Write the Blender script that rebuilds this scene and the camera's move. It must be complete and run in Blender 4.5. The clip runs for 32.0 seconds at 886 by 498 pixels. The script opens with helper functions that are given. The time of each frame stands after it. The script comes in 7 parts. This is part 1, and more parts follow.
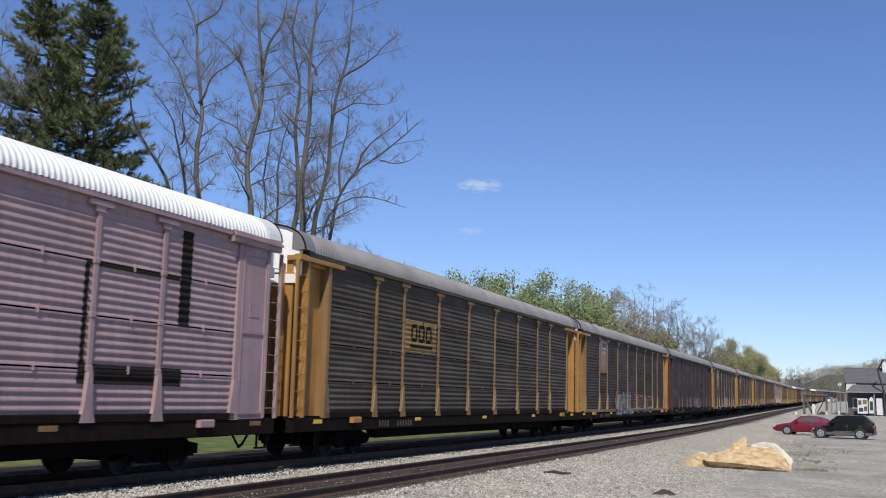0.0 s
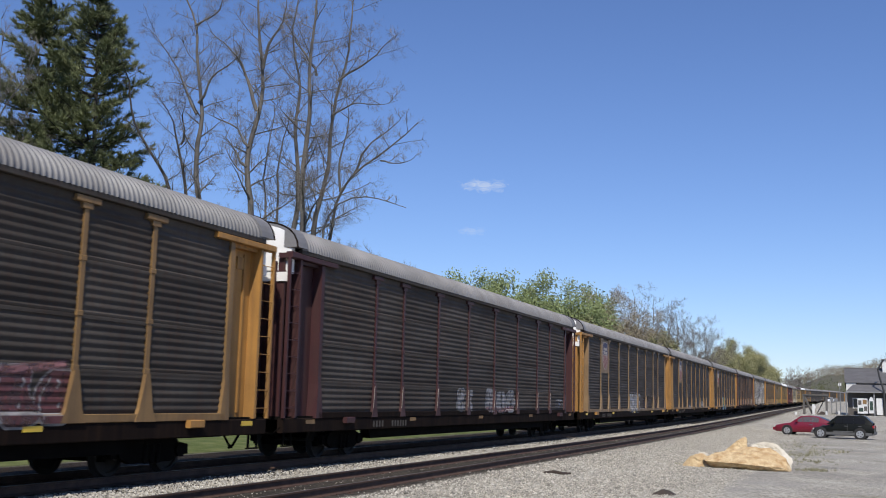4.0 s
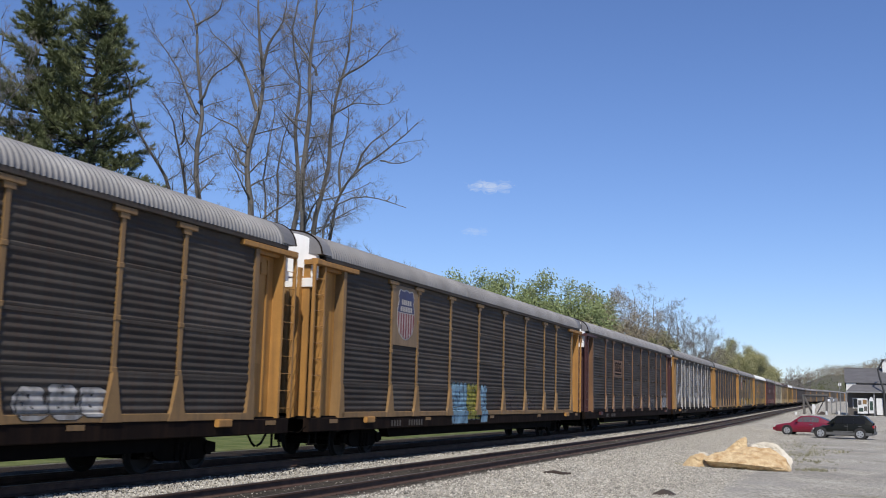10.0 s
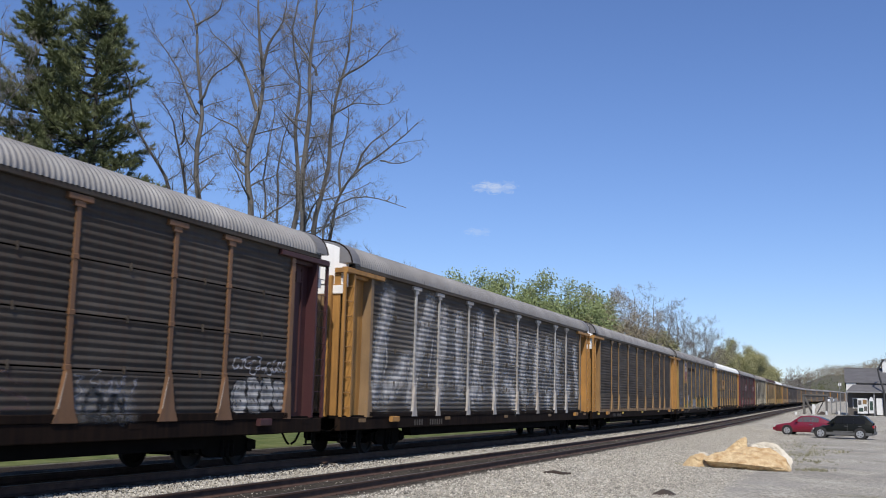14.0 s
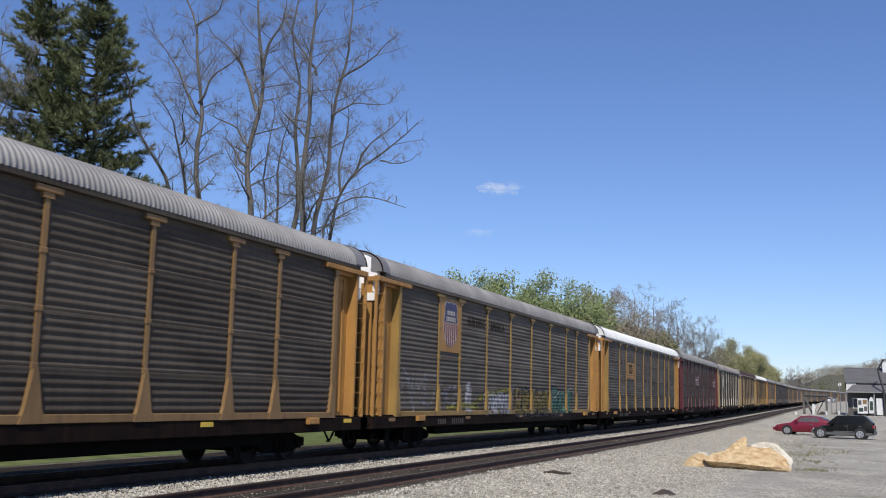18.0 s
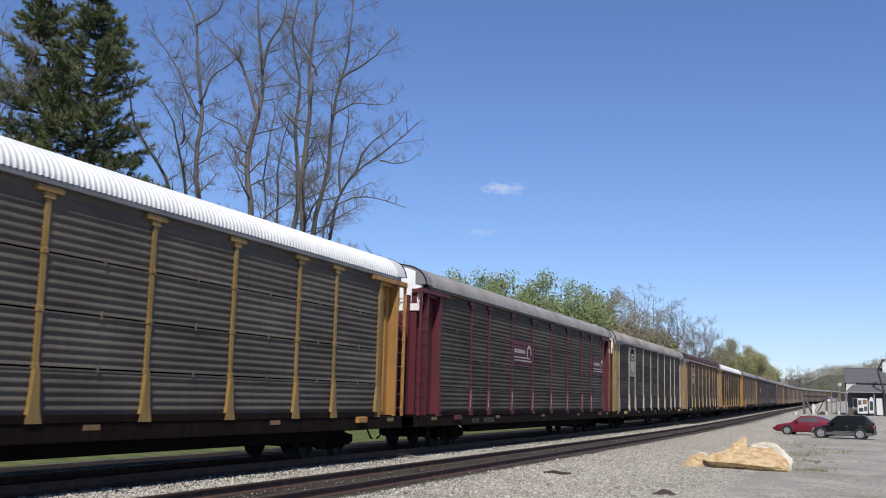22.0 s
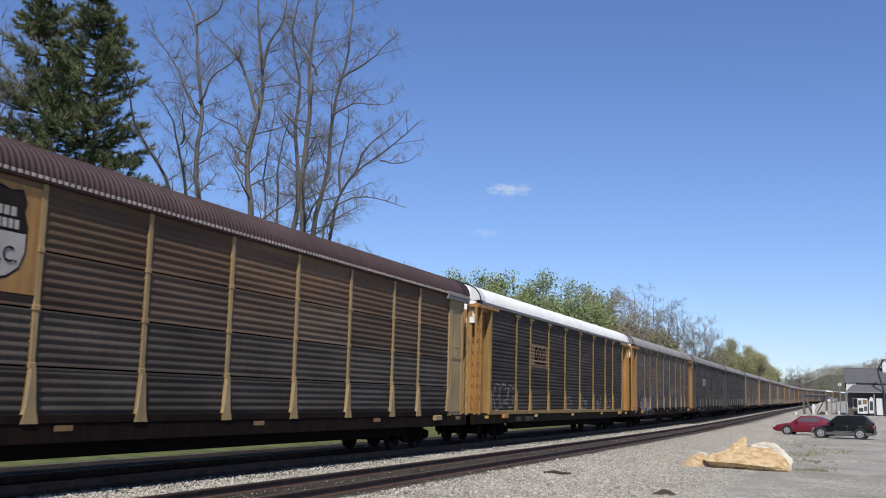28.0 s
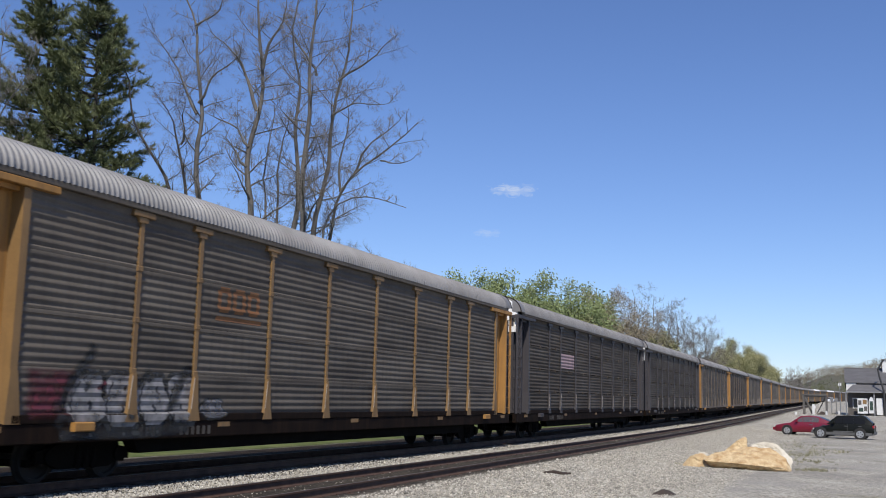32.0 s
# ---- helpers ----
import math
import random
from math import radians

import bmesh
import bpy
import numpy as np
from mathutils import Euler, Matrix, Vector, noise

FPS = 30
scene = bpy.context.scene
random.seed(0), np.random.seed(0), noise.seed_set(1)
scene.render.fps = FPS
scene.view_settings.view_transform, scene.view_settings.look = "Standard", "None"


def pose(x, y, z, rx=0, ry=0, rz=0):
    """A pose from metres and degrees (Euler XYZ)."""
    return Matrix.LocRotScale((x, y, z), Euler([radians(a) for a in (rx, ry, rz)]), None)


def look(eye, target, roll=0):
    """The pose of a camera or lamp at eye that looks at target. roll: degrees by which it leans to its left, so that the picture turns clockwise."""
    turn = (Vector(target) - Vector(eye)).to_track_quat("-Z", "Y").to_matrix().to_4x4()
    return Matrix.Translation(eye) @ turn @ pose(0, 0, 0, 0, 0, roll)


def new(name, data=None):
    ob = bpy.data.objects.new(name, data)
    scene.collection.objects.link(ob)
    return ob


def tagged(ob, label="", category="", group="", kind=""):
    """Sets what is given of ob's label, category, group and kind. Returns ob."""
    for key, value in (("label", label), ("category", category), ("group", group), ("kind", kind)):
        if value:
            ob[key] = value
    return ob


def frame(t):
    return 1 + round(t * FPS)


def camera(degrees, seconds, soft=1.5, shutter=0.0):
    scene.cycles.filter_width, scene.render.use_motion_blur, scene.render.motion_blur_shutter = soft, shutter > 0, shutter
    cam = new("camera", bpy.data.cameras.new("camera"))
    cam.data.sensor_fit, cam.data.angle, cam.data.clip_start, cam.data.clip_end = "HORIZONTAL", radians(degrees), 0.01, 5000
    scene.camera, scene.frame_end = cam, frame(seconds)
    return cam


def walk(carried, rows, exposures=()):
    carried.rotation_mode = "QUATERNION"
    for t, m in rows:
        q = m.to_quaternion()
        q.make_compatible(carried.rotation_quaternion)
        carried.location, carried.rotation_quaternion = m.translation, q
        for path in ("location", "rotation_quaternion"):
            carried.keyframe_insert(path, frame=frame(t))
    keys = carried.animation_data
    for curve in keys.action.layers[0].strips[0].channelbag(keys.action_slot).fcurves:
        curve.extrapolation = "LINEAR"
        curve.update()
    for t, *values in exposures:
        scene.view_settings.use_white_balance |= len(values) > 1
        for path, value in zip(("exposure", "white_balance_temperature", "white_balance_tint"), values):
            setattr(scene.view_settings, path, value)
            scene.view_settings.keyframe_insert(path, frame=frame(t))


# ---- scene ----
import functools

# ---------------------------------------------------------------- camera
EYE = (0.0, 0.0, 1.66)
FOV, YAW, PITCH, ROLL = 46.59, 21.63, 8.16, 1.48
cam = camera(FOV, 32.0, soft=1.0, shutter=0.12)


def camera_pose():
    y, p = radians(YAW), radians(PITCH)
    way = Vector((-math.sin(y) * math.cos(p), math.cos(y) * math.cos(p), math.sin(p)))
    return look(EYE, Vector(EYE) + 10 * way, ROLL)


walk(cam, [(0.0, camera_pose()), (32.0, camera_pose())])

# ---------------------------------------------------------------- world, sun, exposure
SUN_EL, SUN_AZ = 50.0, 20.5          # degrees; azimuth from behind the viewer towards +x
scene.view_settings.exposure = 0.0
to_sun = Vector((math.sin(radians(SUN_AZ)) * math.cos(radians(SUN_EL)),
                 -math.cos(radians(SUN_AZ)) * math.cos(radians(SUN_EL)), math.sin(radians(SUN_EL))))


def make_light():
    w = bpy.data.worlds.new("sky")
    scene.world = w
    w.use_nodes = True
    nt = w.node_tree
    nt.nodes.clear()
    out = nt.nodes.new("ShaderNodeOutputWorld")
    bg = nt.nodes.new("ShaderNodeBackground")
    sky = nt.nodes.new("ShaderNodeTexSky")
    sky.sky_type, sky.sun_disc = "NISHITA", False
    sky.sun_elevation, sky.sun_rotation = radians(SUN_EL), radians(180 - SUN_AZ)
    sky.altitude, sky.air_density, sky.dust_density, sky.ozone_density = 0, 1.0, 0.0, 4.0
    bg.inputs[1].default_value = 0.103
    tint = nt.nodes.new("ShaderNodeMix")
    tint.data_type, tint.blend_type = "RGBA", "MULTIPLY"
    tint.inputs[0].default_value, tint.inputs[7].default_value = 1.0, (0.86, 0.94, 1.22, 1)
    nt.links.new(sky.outputs[0], tint.inputs[6])
    nt.links.new(tint.outputs[2], bg.inputs[0])
    nt.links.new(bg.outputs[0], out.inputs[0])
    lamp = bpy.data.lights.new("sun", "SUN")
    lamp.energy, lamp.angle, lamp.color = 4.6, radians(0.53), (1.0, 0.95, 0.87)
    ob = new("sun", lamp)
    ob.matrix_world = look(to_sun * 60, (0, 0, 0))


make_light()


# ---------------------------------------------------------------- materials
def shade(name, a, b=None, rough=0.7, metal=0.0, scale=2.0, bump=0.0, fine=30.0, per_object=0.0, streak=0.0,
          streak_col=(0.05, 0.035, 0.025), speck=0.0, island=0.0, stretch=(1, 1, 1), coat=0.0, spec=0.5):
    """Two-scale noise between colours a and b, fine grain, optional vertical streaks and variation by object."""
    m = bpy.data.materials.new(name)
    m.use_nodes = True
    nt = m.node_tree
    N, L = nt.nodes.new, nt.links.new
    bs = nt.nodes["Principled BSDF"]
    bs.inputs["Roughness"].default_value, bs.inputs["Metallic"].default_value = rough, metal
    bs.inputs["Specular IOR Level"].default_value = spec
    if coat:
        bs.inputs["Coat Weight"].default_value = coat
    b = b or tuple(c * 0.75 for c in a)
    tc = N("ShaderNodeTexCoord")
    mp = N("ShaderNodeMapping")
    mp.inputs["Scale"].default_value = stretch
    L(tc.outputs["Object"], mp.inputs[0])
    info = N("ShaderNodeObjectInfo")
    shift = N("ShaderNodeVectorMath")
    shift.operation = "ADD"
    mul = N("ShaderNodeMath")
    mul.operation = "MULTIPLY"
    mul.inputs[1].default_value = 37.0
    L(info.outputs["Random"], mul.inputs[0])
    L(mp.outputs[0], shift.inputs[0])
    L(mul.outputs[0], shift.inputs[1])
    n1, n2 = N("ShaderNodeTexNoise"), N("ShaderNodeTexNoise")
    n1.inputs["Scale"].default_value, n1.inputs["Detail"].default_value = scale, 5
    n2.inputs["Scale"].default_value, n2.inputs["Detail"].default_value = fine, 3
    L(shift.outputs[0], n1.inputs["Vector"])
    L(shift.outputs[0], n2.inputs["Vector"])
    add = N("ShaderNodeMath")
    add.operation = "MULTIPLY_ADD"
    add.inputs[1].default_value = 0.35
    L(n2.outputs[0], add.inputs[0])
    L(n1.outputs[0], add.inputs[2])
    rmp = N("ShaderNodeMapRange")
    rmp.inputs[1].default_value, rmp.inputs[2].default_value = 0.45, 0.9
    L(add.outputs[0], rmp.inputs[0])
    mix = N("ShaderNodeMix")
    mix.data_type = "RGBA"
    mix.inputs[6].default_value, mix.inputs[7].default_value = (*a, 1), (*b, 1)
    L(rmp.outputs[0], mix.inputs[0])
    col = mix.outputs[2]
    if streak:
        ms = N("ShaderNodeMapping")
        ms.inputs["Scale"].default_value = (6, 6, 0.35)
        L(tc.outputs["Object"], ms.inputs[0])
        s2 = N("ShaderNodeVectorMath")
        L(ms.outputs[0], s2.inputs[0])
        L(mul.outputs[0], s2.inputs[1])
        n3 = N("ShaderNodeTexNoise")
        n3.inputs["Scale"].default_value, n3.inputs["Detail"].default_value = 1.0, 6
        L(s2.outputs[0], n3.inputs["Vector"])
        r3 = N("ShaderNodeMapRange")
        r3.inputs[1].default_value, r3.inputs[2].default_value = 0.45, 0.75
        r3.inputs[4].default_value = streak
        L(n3.outputs[0], r3.inputs[0])
        mx = N("ShaderNodeMix")
        mx.data_type = "RGBA"
        mx.inputs[7].default_value = (*streak_col, 1)
        L(r3.outputs[0], mx.inputs[0])
        L(col, mx.inputs[6])
        col = mx.outputs[2]
    if speck:
        vo = N("ShaderNodeTexVoronoi")
        vo.inputs["Scale"].default_value = speck
        L(shift.outputs[0], vo.inputs["Vector"])
        sep = N("ShaderNodeSeparateColor")
        L(vo.outputs["Color"], sep.inputs[0])
        rr = N("ShaderNodeMapRange")
        rr.inputs[3].default_value, rr.inputs[4].default_value = 0.45, 1.5
        L(sep.outputs[0], rr.inputs[0])
        vm = N("ShaderNodeVectorMath")
        vm.operation = "SCALE"
        L(col, vm.inputs[0])
        L(rr.outputs[0], vm.inputs["Scale"])
        col = vm.outputs[0]
    if per_object or island:
        src = info.outputs["Random"]
        if island:
            geo = N("ShaderNodeNewGeometry")
            src = geo.outputs["Random Per Island"]
        rr = N("ShaderNodeMapRange")
        k = per_object or island
        rr.inputs[3].default_value, rr.inputs[4].default_value = 1 - k, 1 + k
        L(src, rr.inputs[0])
        vm = N("ShaderNodeVectorMath")
        vm.operation = "SCALE"
        L(col, vm.inputs[0])
        L(rr.outputs[0], vm.inputs["Scale"])
        col = vm.outputs[0]
    L(col, bs.inputs["Base Color"])
    if bump:
        bp = N("ShaderNodeBump")
        bp.inputs["Strength"].default_value, bp.inputs["Distance"].default_value = 1.0, bump
        if speck:
            L(vo.outputs["Distance"], bp.inputs["Height"])
        else:
            L(add.outputs[0], bp.inputs["Height"])
        L(bp.outputs[0], bs.inputs["Normal"])
    rr2 = N("ShaderNodeMapRange")
    rr2.inputs[3].default_value, rr2.inputs[4].default_value = max(rough - 0.1, 0.03), min(rough + 0.12, 1)
    L(n1.outputs[0], rr2.inputs[0])
    L(rr2.outputs[0], bs.inputs["Roughness"])
    return m


# ---------------------------------------------------------------- mesh building
class Mesh:
    """Collects vertices and faces of one part."""

    def __init__(self):
        self.v, self.f = [], []

    def add(self, verts, faces):
        n = len(self.v)
        self.v.extend(tuple(p) for p in verts)
        self.f.extend(tuple(i + n for i in f) for f in faces)
        return self

    def box(self, x0, x1, y0, y1, z0, z1, bevel=0.0):
        if bevel:
            b = bevel
            return self.prism([(x0 + b, z0), (x1 - b, z0), (x1, z0 + b), (x1, z1 - b), (x1 - b, z1), (x0 + b, z1), (x0, z1 - b), (x0, z0 + b)],
                              y0, y1)
        return self.add([(x, y, z) for x in (x0, x1) for y in (y0, y1) for z in (z0, z1)],
                        [(0, 1, 3, 2), (4, 6, 7, 5), (0, 4, 5, 1), (2, 3, 7, 6), (0, 2, 6, 4), (1, 5, 7, 3)])

    def prism(self, loop, y0, y1, axis="y"):
        """Closed loop of two coordinates pulled along an axis; the loop runs counter-clockwise seen against +axis."""
        n = len(loop)
        place = {"y": lambda a, b, c: (a, c, b), "x": lambda a, b, c: (c, a, b), "z": lambda a, b, c: (a, b, c)}[axis]
        vs = [place(a, b, y0) for a, b in loop] + [place(a, b, y1) for a, b in loop]
        fs = [(i, (i + 1) % n, n + (i + 1) % n, n + i) for i in range(n)]
        return self.add(vs, fs + [tuple(range(n))[::-1], tuple(range(n, 2 * n))])

    def tube(self, pts, radii, sides=6, caps=True):
        pts = [Vector(p) for p in pts]
        if not hasattr(radii, "__len__"):
            radii = [radii] * len(pts)
        vs, fs = [], []
        side = None
        for i, p in enumerate(pts):
            d = (pts[min(i + 1, len(pts) - 1)] - pts[max(i - 1, 0)]).normalized()
            if side is None:
                side = d.orthogonal().normalized()
            side = (side - d * side.dot(d)).normalized()
            up = d.cross(side)
            for k in range(sides):
                a = 2 * math.pi * k / sides
                vs.append(p + (side * math.cos(a) + up * math.sin(a)) * radii[i])
        for i in range(len(pts) - 1):
            for k in range(sides):
                k2 = (k + 1) % sides
                fs.append((i * sides + k, i * sides + k2, (i + 1) * sides + k2, (i + 1) * sides + k))
        if caps:
            fs.append(tuple(range(sides))[::-1])
            fs.append(tuple((len(pts) - 1) * sides + k for k in range(sides)))
        return self.add(vs, fs)

    def twig(self, pts, radii):
        """A thin three-sided tube."""
        k = len(self.v)
        for i, p in enumerate(pts):
            r = radii[i]
            x, y, z = p
            self.v.extend(((x + r, y, z + 0.3 * r), (x - 0.6 * r, y + 0.8 * r, z - 0.3 * r), (x - 0.6 * r, y - 0.8 * r, z + 0.3 * r)))
        for i in range(len(pts) - 1):
            a = k + i * 3
            self.f.extend(((a, a + 1, a + 4, a + 3), (a + 1, a + 2, a + 5, a + 4), (a + 2, a, a + 3, a + 5)))

    def disc(self, cx, cy, cz, r, x0, x1, n=20, axis="x"):
        loop = [(math.cos(2 * math.pi * i / n) * r, math.sin(2 * math.pi * i / n) * r) for i in range(n)]
        a, b, c = {"x": (cy, cz, cx), "y": (cx, cz, cy), "z": (cx, cy, cz)}[axis]
        return self.prism([(a + p, b + q) for p, q in loop], c + x0, c + x1, axis)

    def grid(self, rows, cols, fn, flip=False):
        n = len(self.v)
        for i in range(rows):
            for j in range(cols):
                self.v.append(tuple(fn(i, j)))
        for i in range(rows - 1):
            for j in range(cols - 1):
                q = (n + i * cols + j, n + i * cols + j + 1, n + (i + 1) * cols + j + 1, n + (i + 1) * cols + j)
                self.f.append(q[::-1] if flip else q)
        return self

    def data(self, name, smooth=0.0, fix=False):
        me = bpy.data.meshes.new(name)
        me.from_pydata(self.v, [], self.f)
        if fix:
            bm = bmesh.new()
            bm.from_mesh(me)
            bmesh.ops.recalc_face_normals(bm, faces=bm.faces)
            bm.to_mesh(me)
            bm.free()
        if smooth:
            me.shade_smooth()
            if smooth < 180:
                me.set_sharp_from_angle(angle=radians(smooth))
        me.update()
        return me


def part(name, mesh, material, parent=None, label="", at=None, smooth=0.0, fix=False):
    """Links a mesh (Mesh or mesh data) as one object under a thing or a part; the material sits on the object."""
    me = mesh.data(name, smooth, fix) if isinstance(mesh, Mesh) else mesh
    if not me.materials:
        me.materials.append(material)
    ob = new(name, me)
    ob.parent = parent
    if me.materials[0] is not material:
        ob.material_slots[0].link = "OBJECT"
        ob.material_slots[0].material = material
    if at is not None:
        ob.matrix_basis = at if isinstance(at, Matrix) else Matrix.Translation(at)
    if label:
        tagged(ob, label)
    return ob


def thing(name, label, category, group="", kind="", at=None):
    ob = new(name)
    ob.empty_display_size = 0.3
    if at is not None:
        ob.matrix_basis = at if isinstance(at, Matrix) else Matrix.Translation(at)
    return tagged(ob, label, category, group, kind)


# ---------------------------------------------------------------- the line: plan, profile, timing
SIDE_X = -12.316                     # the train's near side abreast of the viewer
BEND_S = [-40, 0, 40, 80, 120, 170, 230, 300, 380, 460, 560, 700, 800]
BEND_K = [0.0, -0.00013, 0.00012, 0.00031, 0.0, -0.00007, -0.00001, -0.00005, -0.00052, -0.00066, -0.00053, -0.00046, 0.0]
RISE_S = [-40, 60, 120, 200, 300, 400, 500, 760]
RISE_Z = [0.0, 0.0, 0.27, 0.8, 1.35, 2.2, 3.1, 4.3]
_S = np.arange(-520, 1300, 2.0)
_K = np.interp(_S, BEND_S, BEND_K)
_H = np.cumsum(_K) * 2.0
_i0 = int(np.argmin(abs(_S)))
_H -= _H[_i0]
_X, _Y = np.cumsum(-np.sin(_H)) * 2.0, np.cumsum(np.cos(_H)) * 2.0
_X -= _X[_i0]
_Y -= _Y[_i0]
_Z = np.interp(_S, RISE_S, RISE_Z)
_Z = np.convolve(np.pad(_Z, 12, mode="edge"), np.ones(25) / 25, mode="valid")


def line(s, lat=0.0, z=0.0):
    """A point beside the line: s metres along it, lat metres to the right of the train's near side, z above the railhead."""
    h = np.interp(s, _S, _H)
    return (SIDE_X + np.interp(s, _S, _X) + lat * math.cos(h), np.interp(s, _S, _Y) + lat * math.sin(h), np.interp(s, _S, _Z) + z)


def bend_x(y):
    return np.interp(y, _Y, _X)


def travelled(t):
    u = t / 32.0
    return 14.0545 * t + 10 * (-0.79029 * u ** 2 - 0.93479 * u ** 3 + 0.0947 * u ** 4)


def car_start(k):
    """Where the near end of car k stands at the start."""
    starts = [-6.25, 21.85, 49.48, 77.54, 106.12, 133.9, 162.19, 190.53, 218.87, 247.2, 275.23, 303.64, 332.2, 360.32, 388.28, 416.43, 444.75]
    return starts[k + 1] if k < 16 else 444.75 + (k - 15) * 28.24


def car_pose(k, t):
    c = car_start(k) + 13.7 - travelled(t)
    a, b = Vector(line(c - 9.9, -1.55)), Vector(line(c + 9.9, -1.55))
    d = (b - a).normalized()
    return Matrix.LocRotScale((a + b) / 2, Euler((math.asin(d.z), 0, math.atan2(-d.x, d.y))), None)

# ---------------------------------------------------------------- ground and tracks
LOT_Y = [-500, 60, 85, 105, 130, 150, 200, 330, 500, 760]
LOT_Z = [-0.42, -0.42, -0.42, 0.0, 0.3, 0.56, 1.25, 2.96, 4.1, 5.0]


def bed(y):
    return float(np.interp(y, _Y, _Z))


def height(lat, y):
    """Ground level beside the line."""
    v = bed(y)
    lot = float(np.interp(y, LOT_Y, LOT_Z))
    z = v - 0.2
    if lat > 4.1:
        f = min((lat - 4.1) / 3.2, 1.0)
        f = f * f * (3 - 2 * f)
        z = (v - 0.2) * (1 - f) + lot * f
    elif lat < -5:
        f = min((-5 - lat) / 3.0, 1.0)
        z = v - 0.2 + 0.08 * f
    return z + 0.018 * noise.noise((lat * 0.7, y * 0.7, 0.0)) * (1 if -60 < lat < 60 else 0)


def ground_material():
    m = bpy.data.materials.new("ground_gravel_and_grass")
    m.use_nodes = True
    nt = m.node_tree
    N, L = nt.nodes.new, nt.links.new
    bs = nt.nodes["Principled BSDF"]
    bs.inputs["Roughness"].default_value = 0.95
    bs.inputs["Specular IOR Level"].default_value = 0.15
    tc = N("ShaderNodeTexCoord")
    zone = N("ShaderNodeAttribute")
    zone.attribute_name = "zone"
    wob = N("ShaderNodeTexNoise")
    wob.inputs["Scale"].default_value, wob.inputs["Detail"].default_value = 0.45, 6
    L(tc.outputs["Object"], wob.inputs[0])
    z2 = N("ShaderNodeMath")
    z2.operation = "MULTIPLY_ADD"
    z2.inputs[1].default_value = 1.1
    L(wob.outputs[0], z2.inputs[0])
    L(zone.outputs["Fac"], z2.inputs[2])

    def noise_col(scale, a, b, lo=0.4, hi=0.65, detail=6):
        n = N("ShaderNodeTexNoise")
        n.inputs["Scale"].default_value, n.inputs["Detail"].default_value = scale, detail
        L(tc.outputs["Object"], n.inputs[0])
        r = N("ShaderNodeValToRGB")
        r.color_ramp.elements[0].position, r.color_ramp.elements[1].position = lo, hi
        r.color_ramp.elements[0].color, r.color_ramp.elements[1].color = (*a, 1), (*b, 1)
        L(n.outputs[0], r.inputs[0])
        return r.outputs[0]

    def blend(f, a, b):
        x = N("ShaderNodeMix")
        x.data_type = "RGBA"
        L(f, x.inputs[0])
        L(a, x.inputs[6])
        L(b, x.inputs[7])
        return x.outputs[2]

    def step(lo, hi, src=None):
        r = N("ShaderNodeMapRange")
        r.inputs[1].default_value, r.inputs[2].default_value = lo, hi
        L(src or z2.outputs[0], r.inputs[0])
        return r.outputs[0]
    vo = N("ShaderNodeTexVoronoi")
    vo.inputs["Scale"].default_value = 19.0
    L(tc.outputs["Object"], vo.inputs["Vector"])
    sep = N("ShaderNodeSeparateColor")
    L(vo.outputs["Color"], sep.inputs[0])

    def stones(col, lo, hi):
        r = N("ShaderNodeMapRange")
        r.inputs[3].default_value, r.inputs[4].default_value = lo, hi
        L(sep.outputs[0], r.inputs[0])
        s = N("ShaderNodeVectorMath")
        s.operation = "SCALE"
        L(col, s.inputs[0])
        L(r.outputs[0], s.inputs["Scale"])
        return s.outputs[0]
    grass = noise_col(1.3, (0.085, 0.11, 0.032), (0.15, 0.165, 0.06))
    gravel = stones(noise_col(0.5, (0.355, 0.326, 0.268), (0.465, 0.43, 0.36)), 0.45, 1.45)
    lot = stones(noise_col(0.16, (0.255, 0.238, 0.208), (0.355, 0.332, 0.29), 0.38, 0.62, 8), 0.8, 1.18)
    stain = noise_col(0.22, (1, 1, 1), (0, 0, 0), 0.30, 0.42, 5)
    damp = stones(noise_col(0.9, (0.10, 0.092, 0.085), (0.16, 0.15, 0.14)), 0.7, 1.3)
    sf = N('ShaderNodeMath')
    sf.operation = 'MULTIPLY'
    sf.inputs[1].default_value = 0.75
    L(stain, sf.inputs[0])
    lot = blend(sf.outputs[0], lot, damp)
    # Rusty brown between the rails; near-black because it also paints the train's shade.
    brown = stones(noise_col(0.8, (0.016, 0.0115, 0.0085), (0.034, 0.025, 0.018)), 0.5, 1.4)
    col = blend(step(1.0, 1.25), grass, gravel)
    col = blend(step(2.35, 2.75), col, lot)
    tuft = noise_col(0.35, (0, 0, 0), (1, 1, 1), 0.60, 0.72)
    weeds = noise_col(2.2, (0.10, 0.11, 0.035), (0.2, 0.18, 0.09))
    wf = N("ShaderNodeMath")
    wf.operation = "MULTIPLY"
    L(tuft, wf.inputs[0])
    L(step(2.1, 2.4), wf.inputs[1])
    wf2 = N("ShaderNodeMath")
    wf2.operation = "MULTIPLY"
    wf2.inputs[1].default_value = 0.45
    L(wf.outputs[0], wf2.inputs[0])
    col = blend(wf2.outputs[0], col, weeds)
    # This attribute holds track rust and, under the train, painted shade.
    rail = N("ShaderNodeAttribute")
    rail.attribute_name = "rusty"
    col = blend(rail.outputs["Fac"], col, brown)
    L(col, bs.inputs["Base Color"])
    bp = N("ShaderNodeBump")
    bp.inputs["Strength"].default_value, bp.inputs["Distance"].default_value = 0.9, 0.035
    L(vo.outputs["Distance"], bp.inputs["Height"])
    L(bp.outputs[0], bs.inputs["Normal"])
    return m


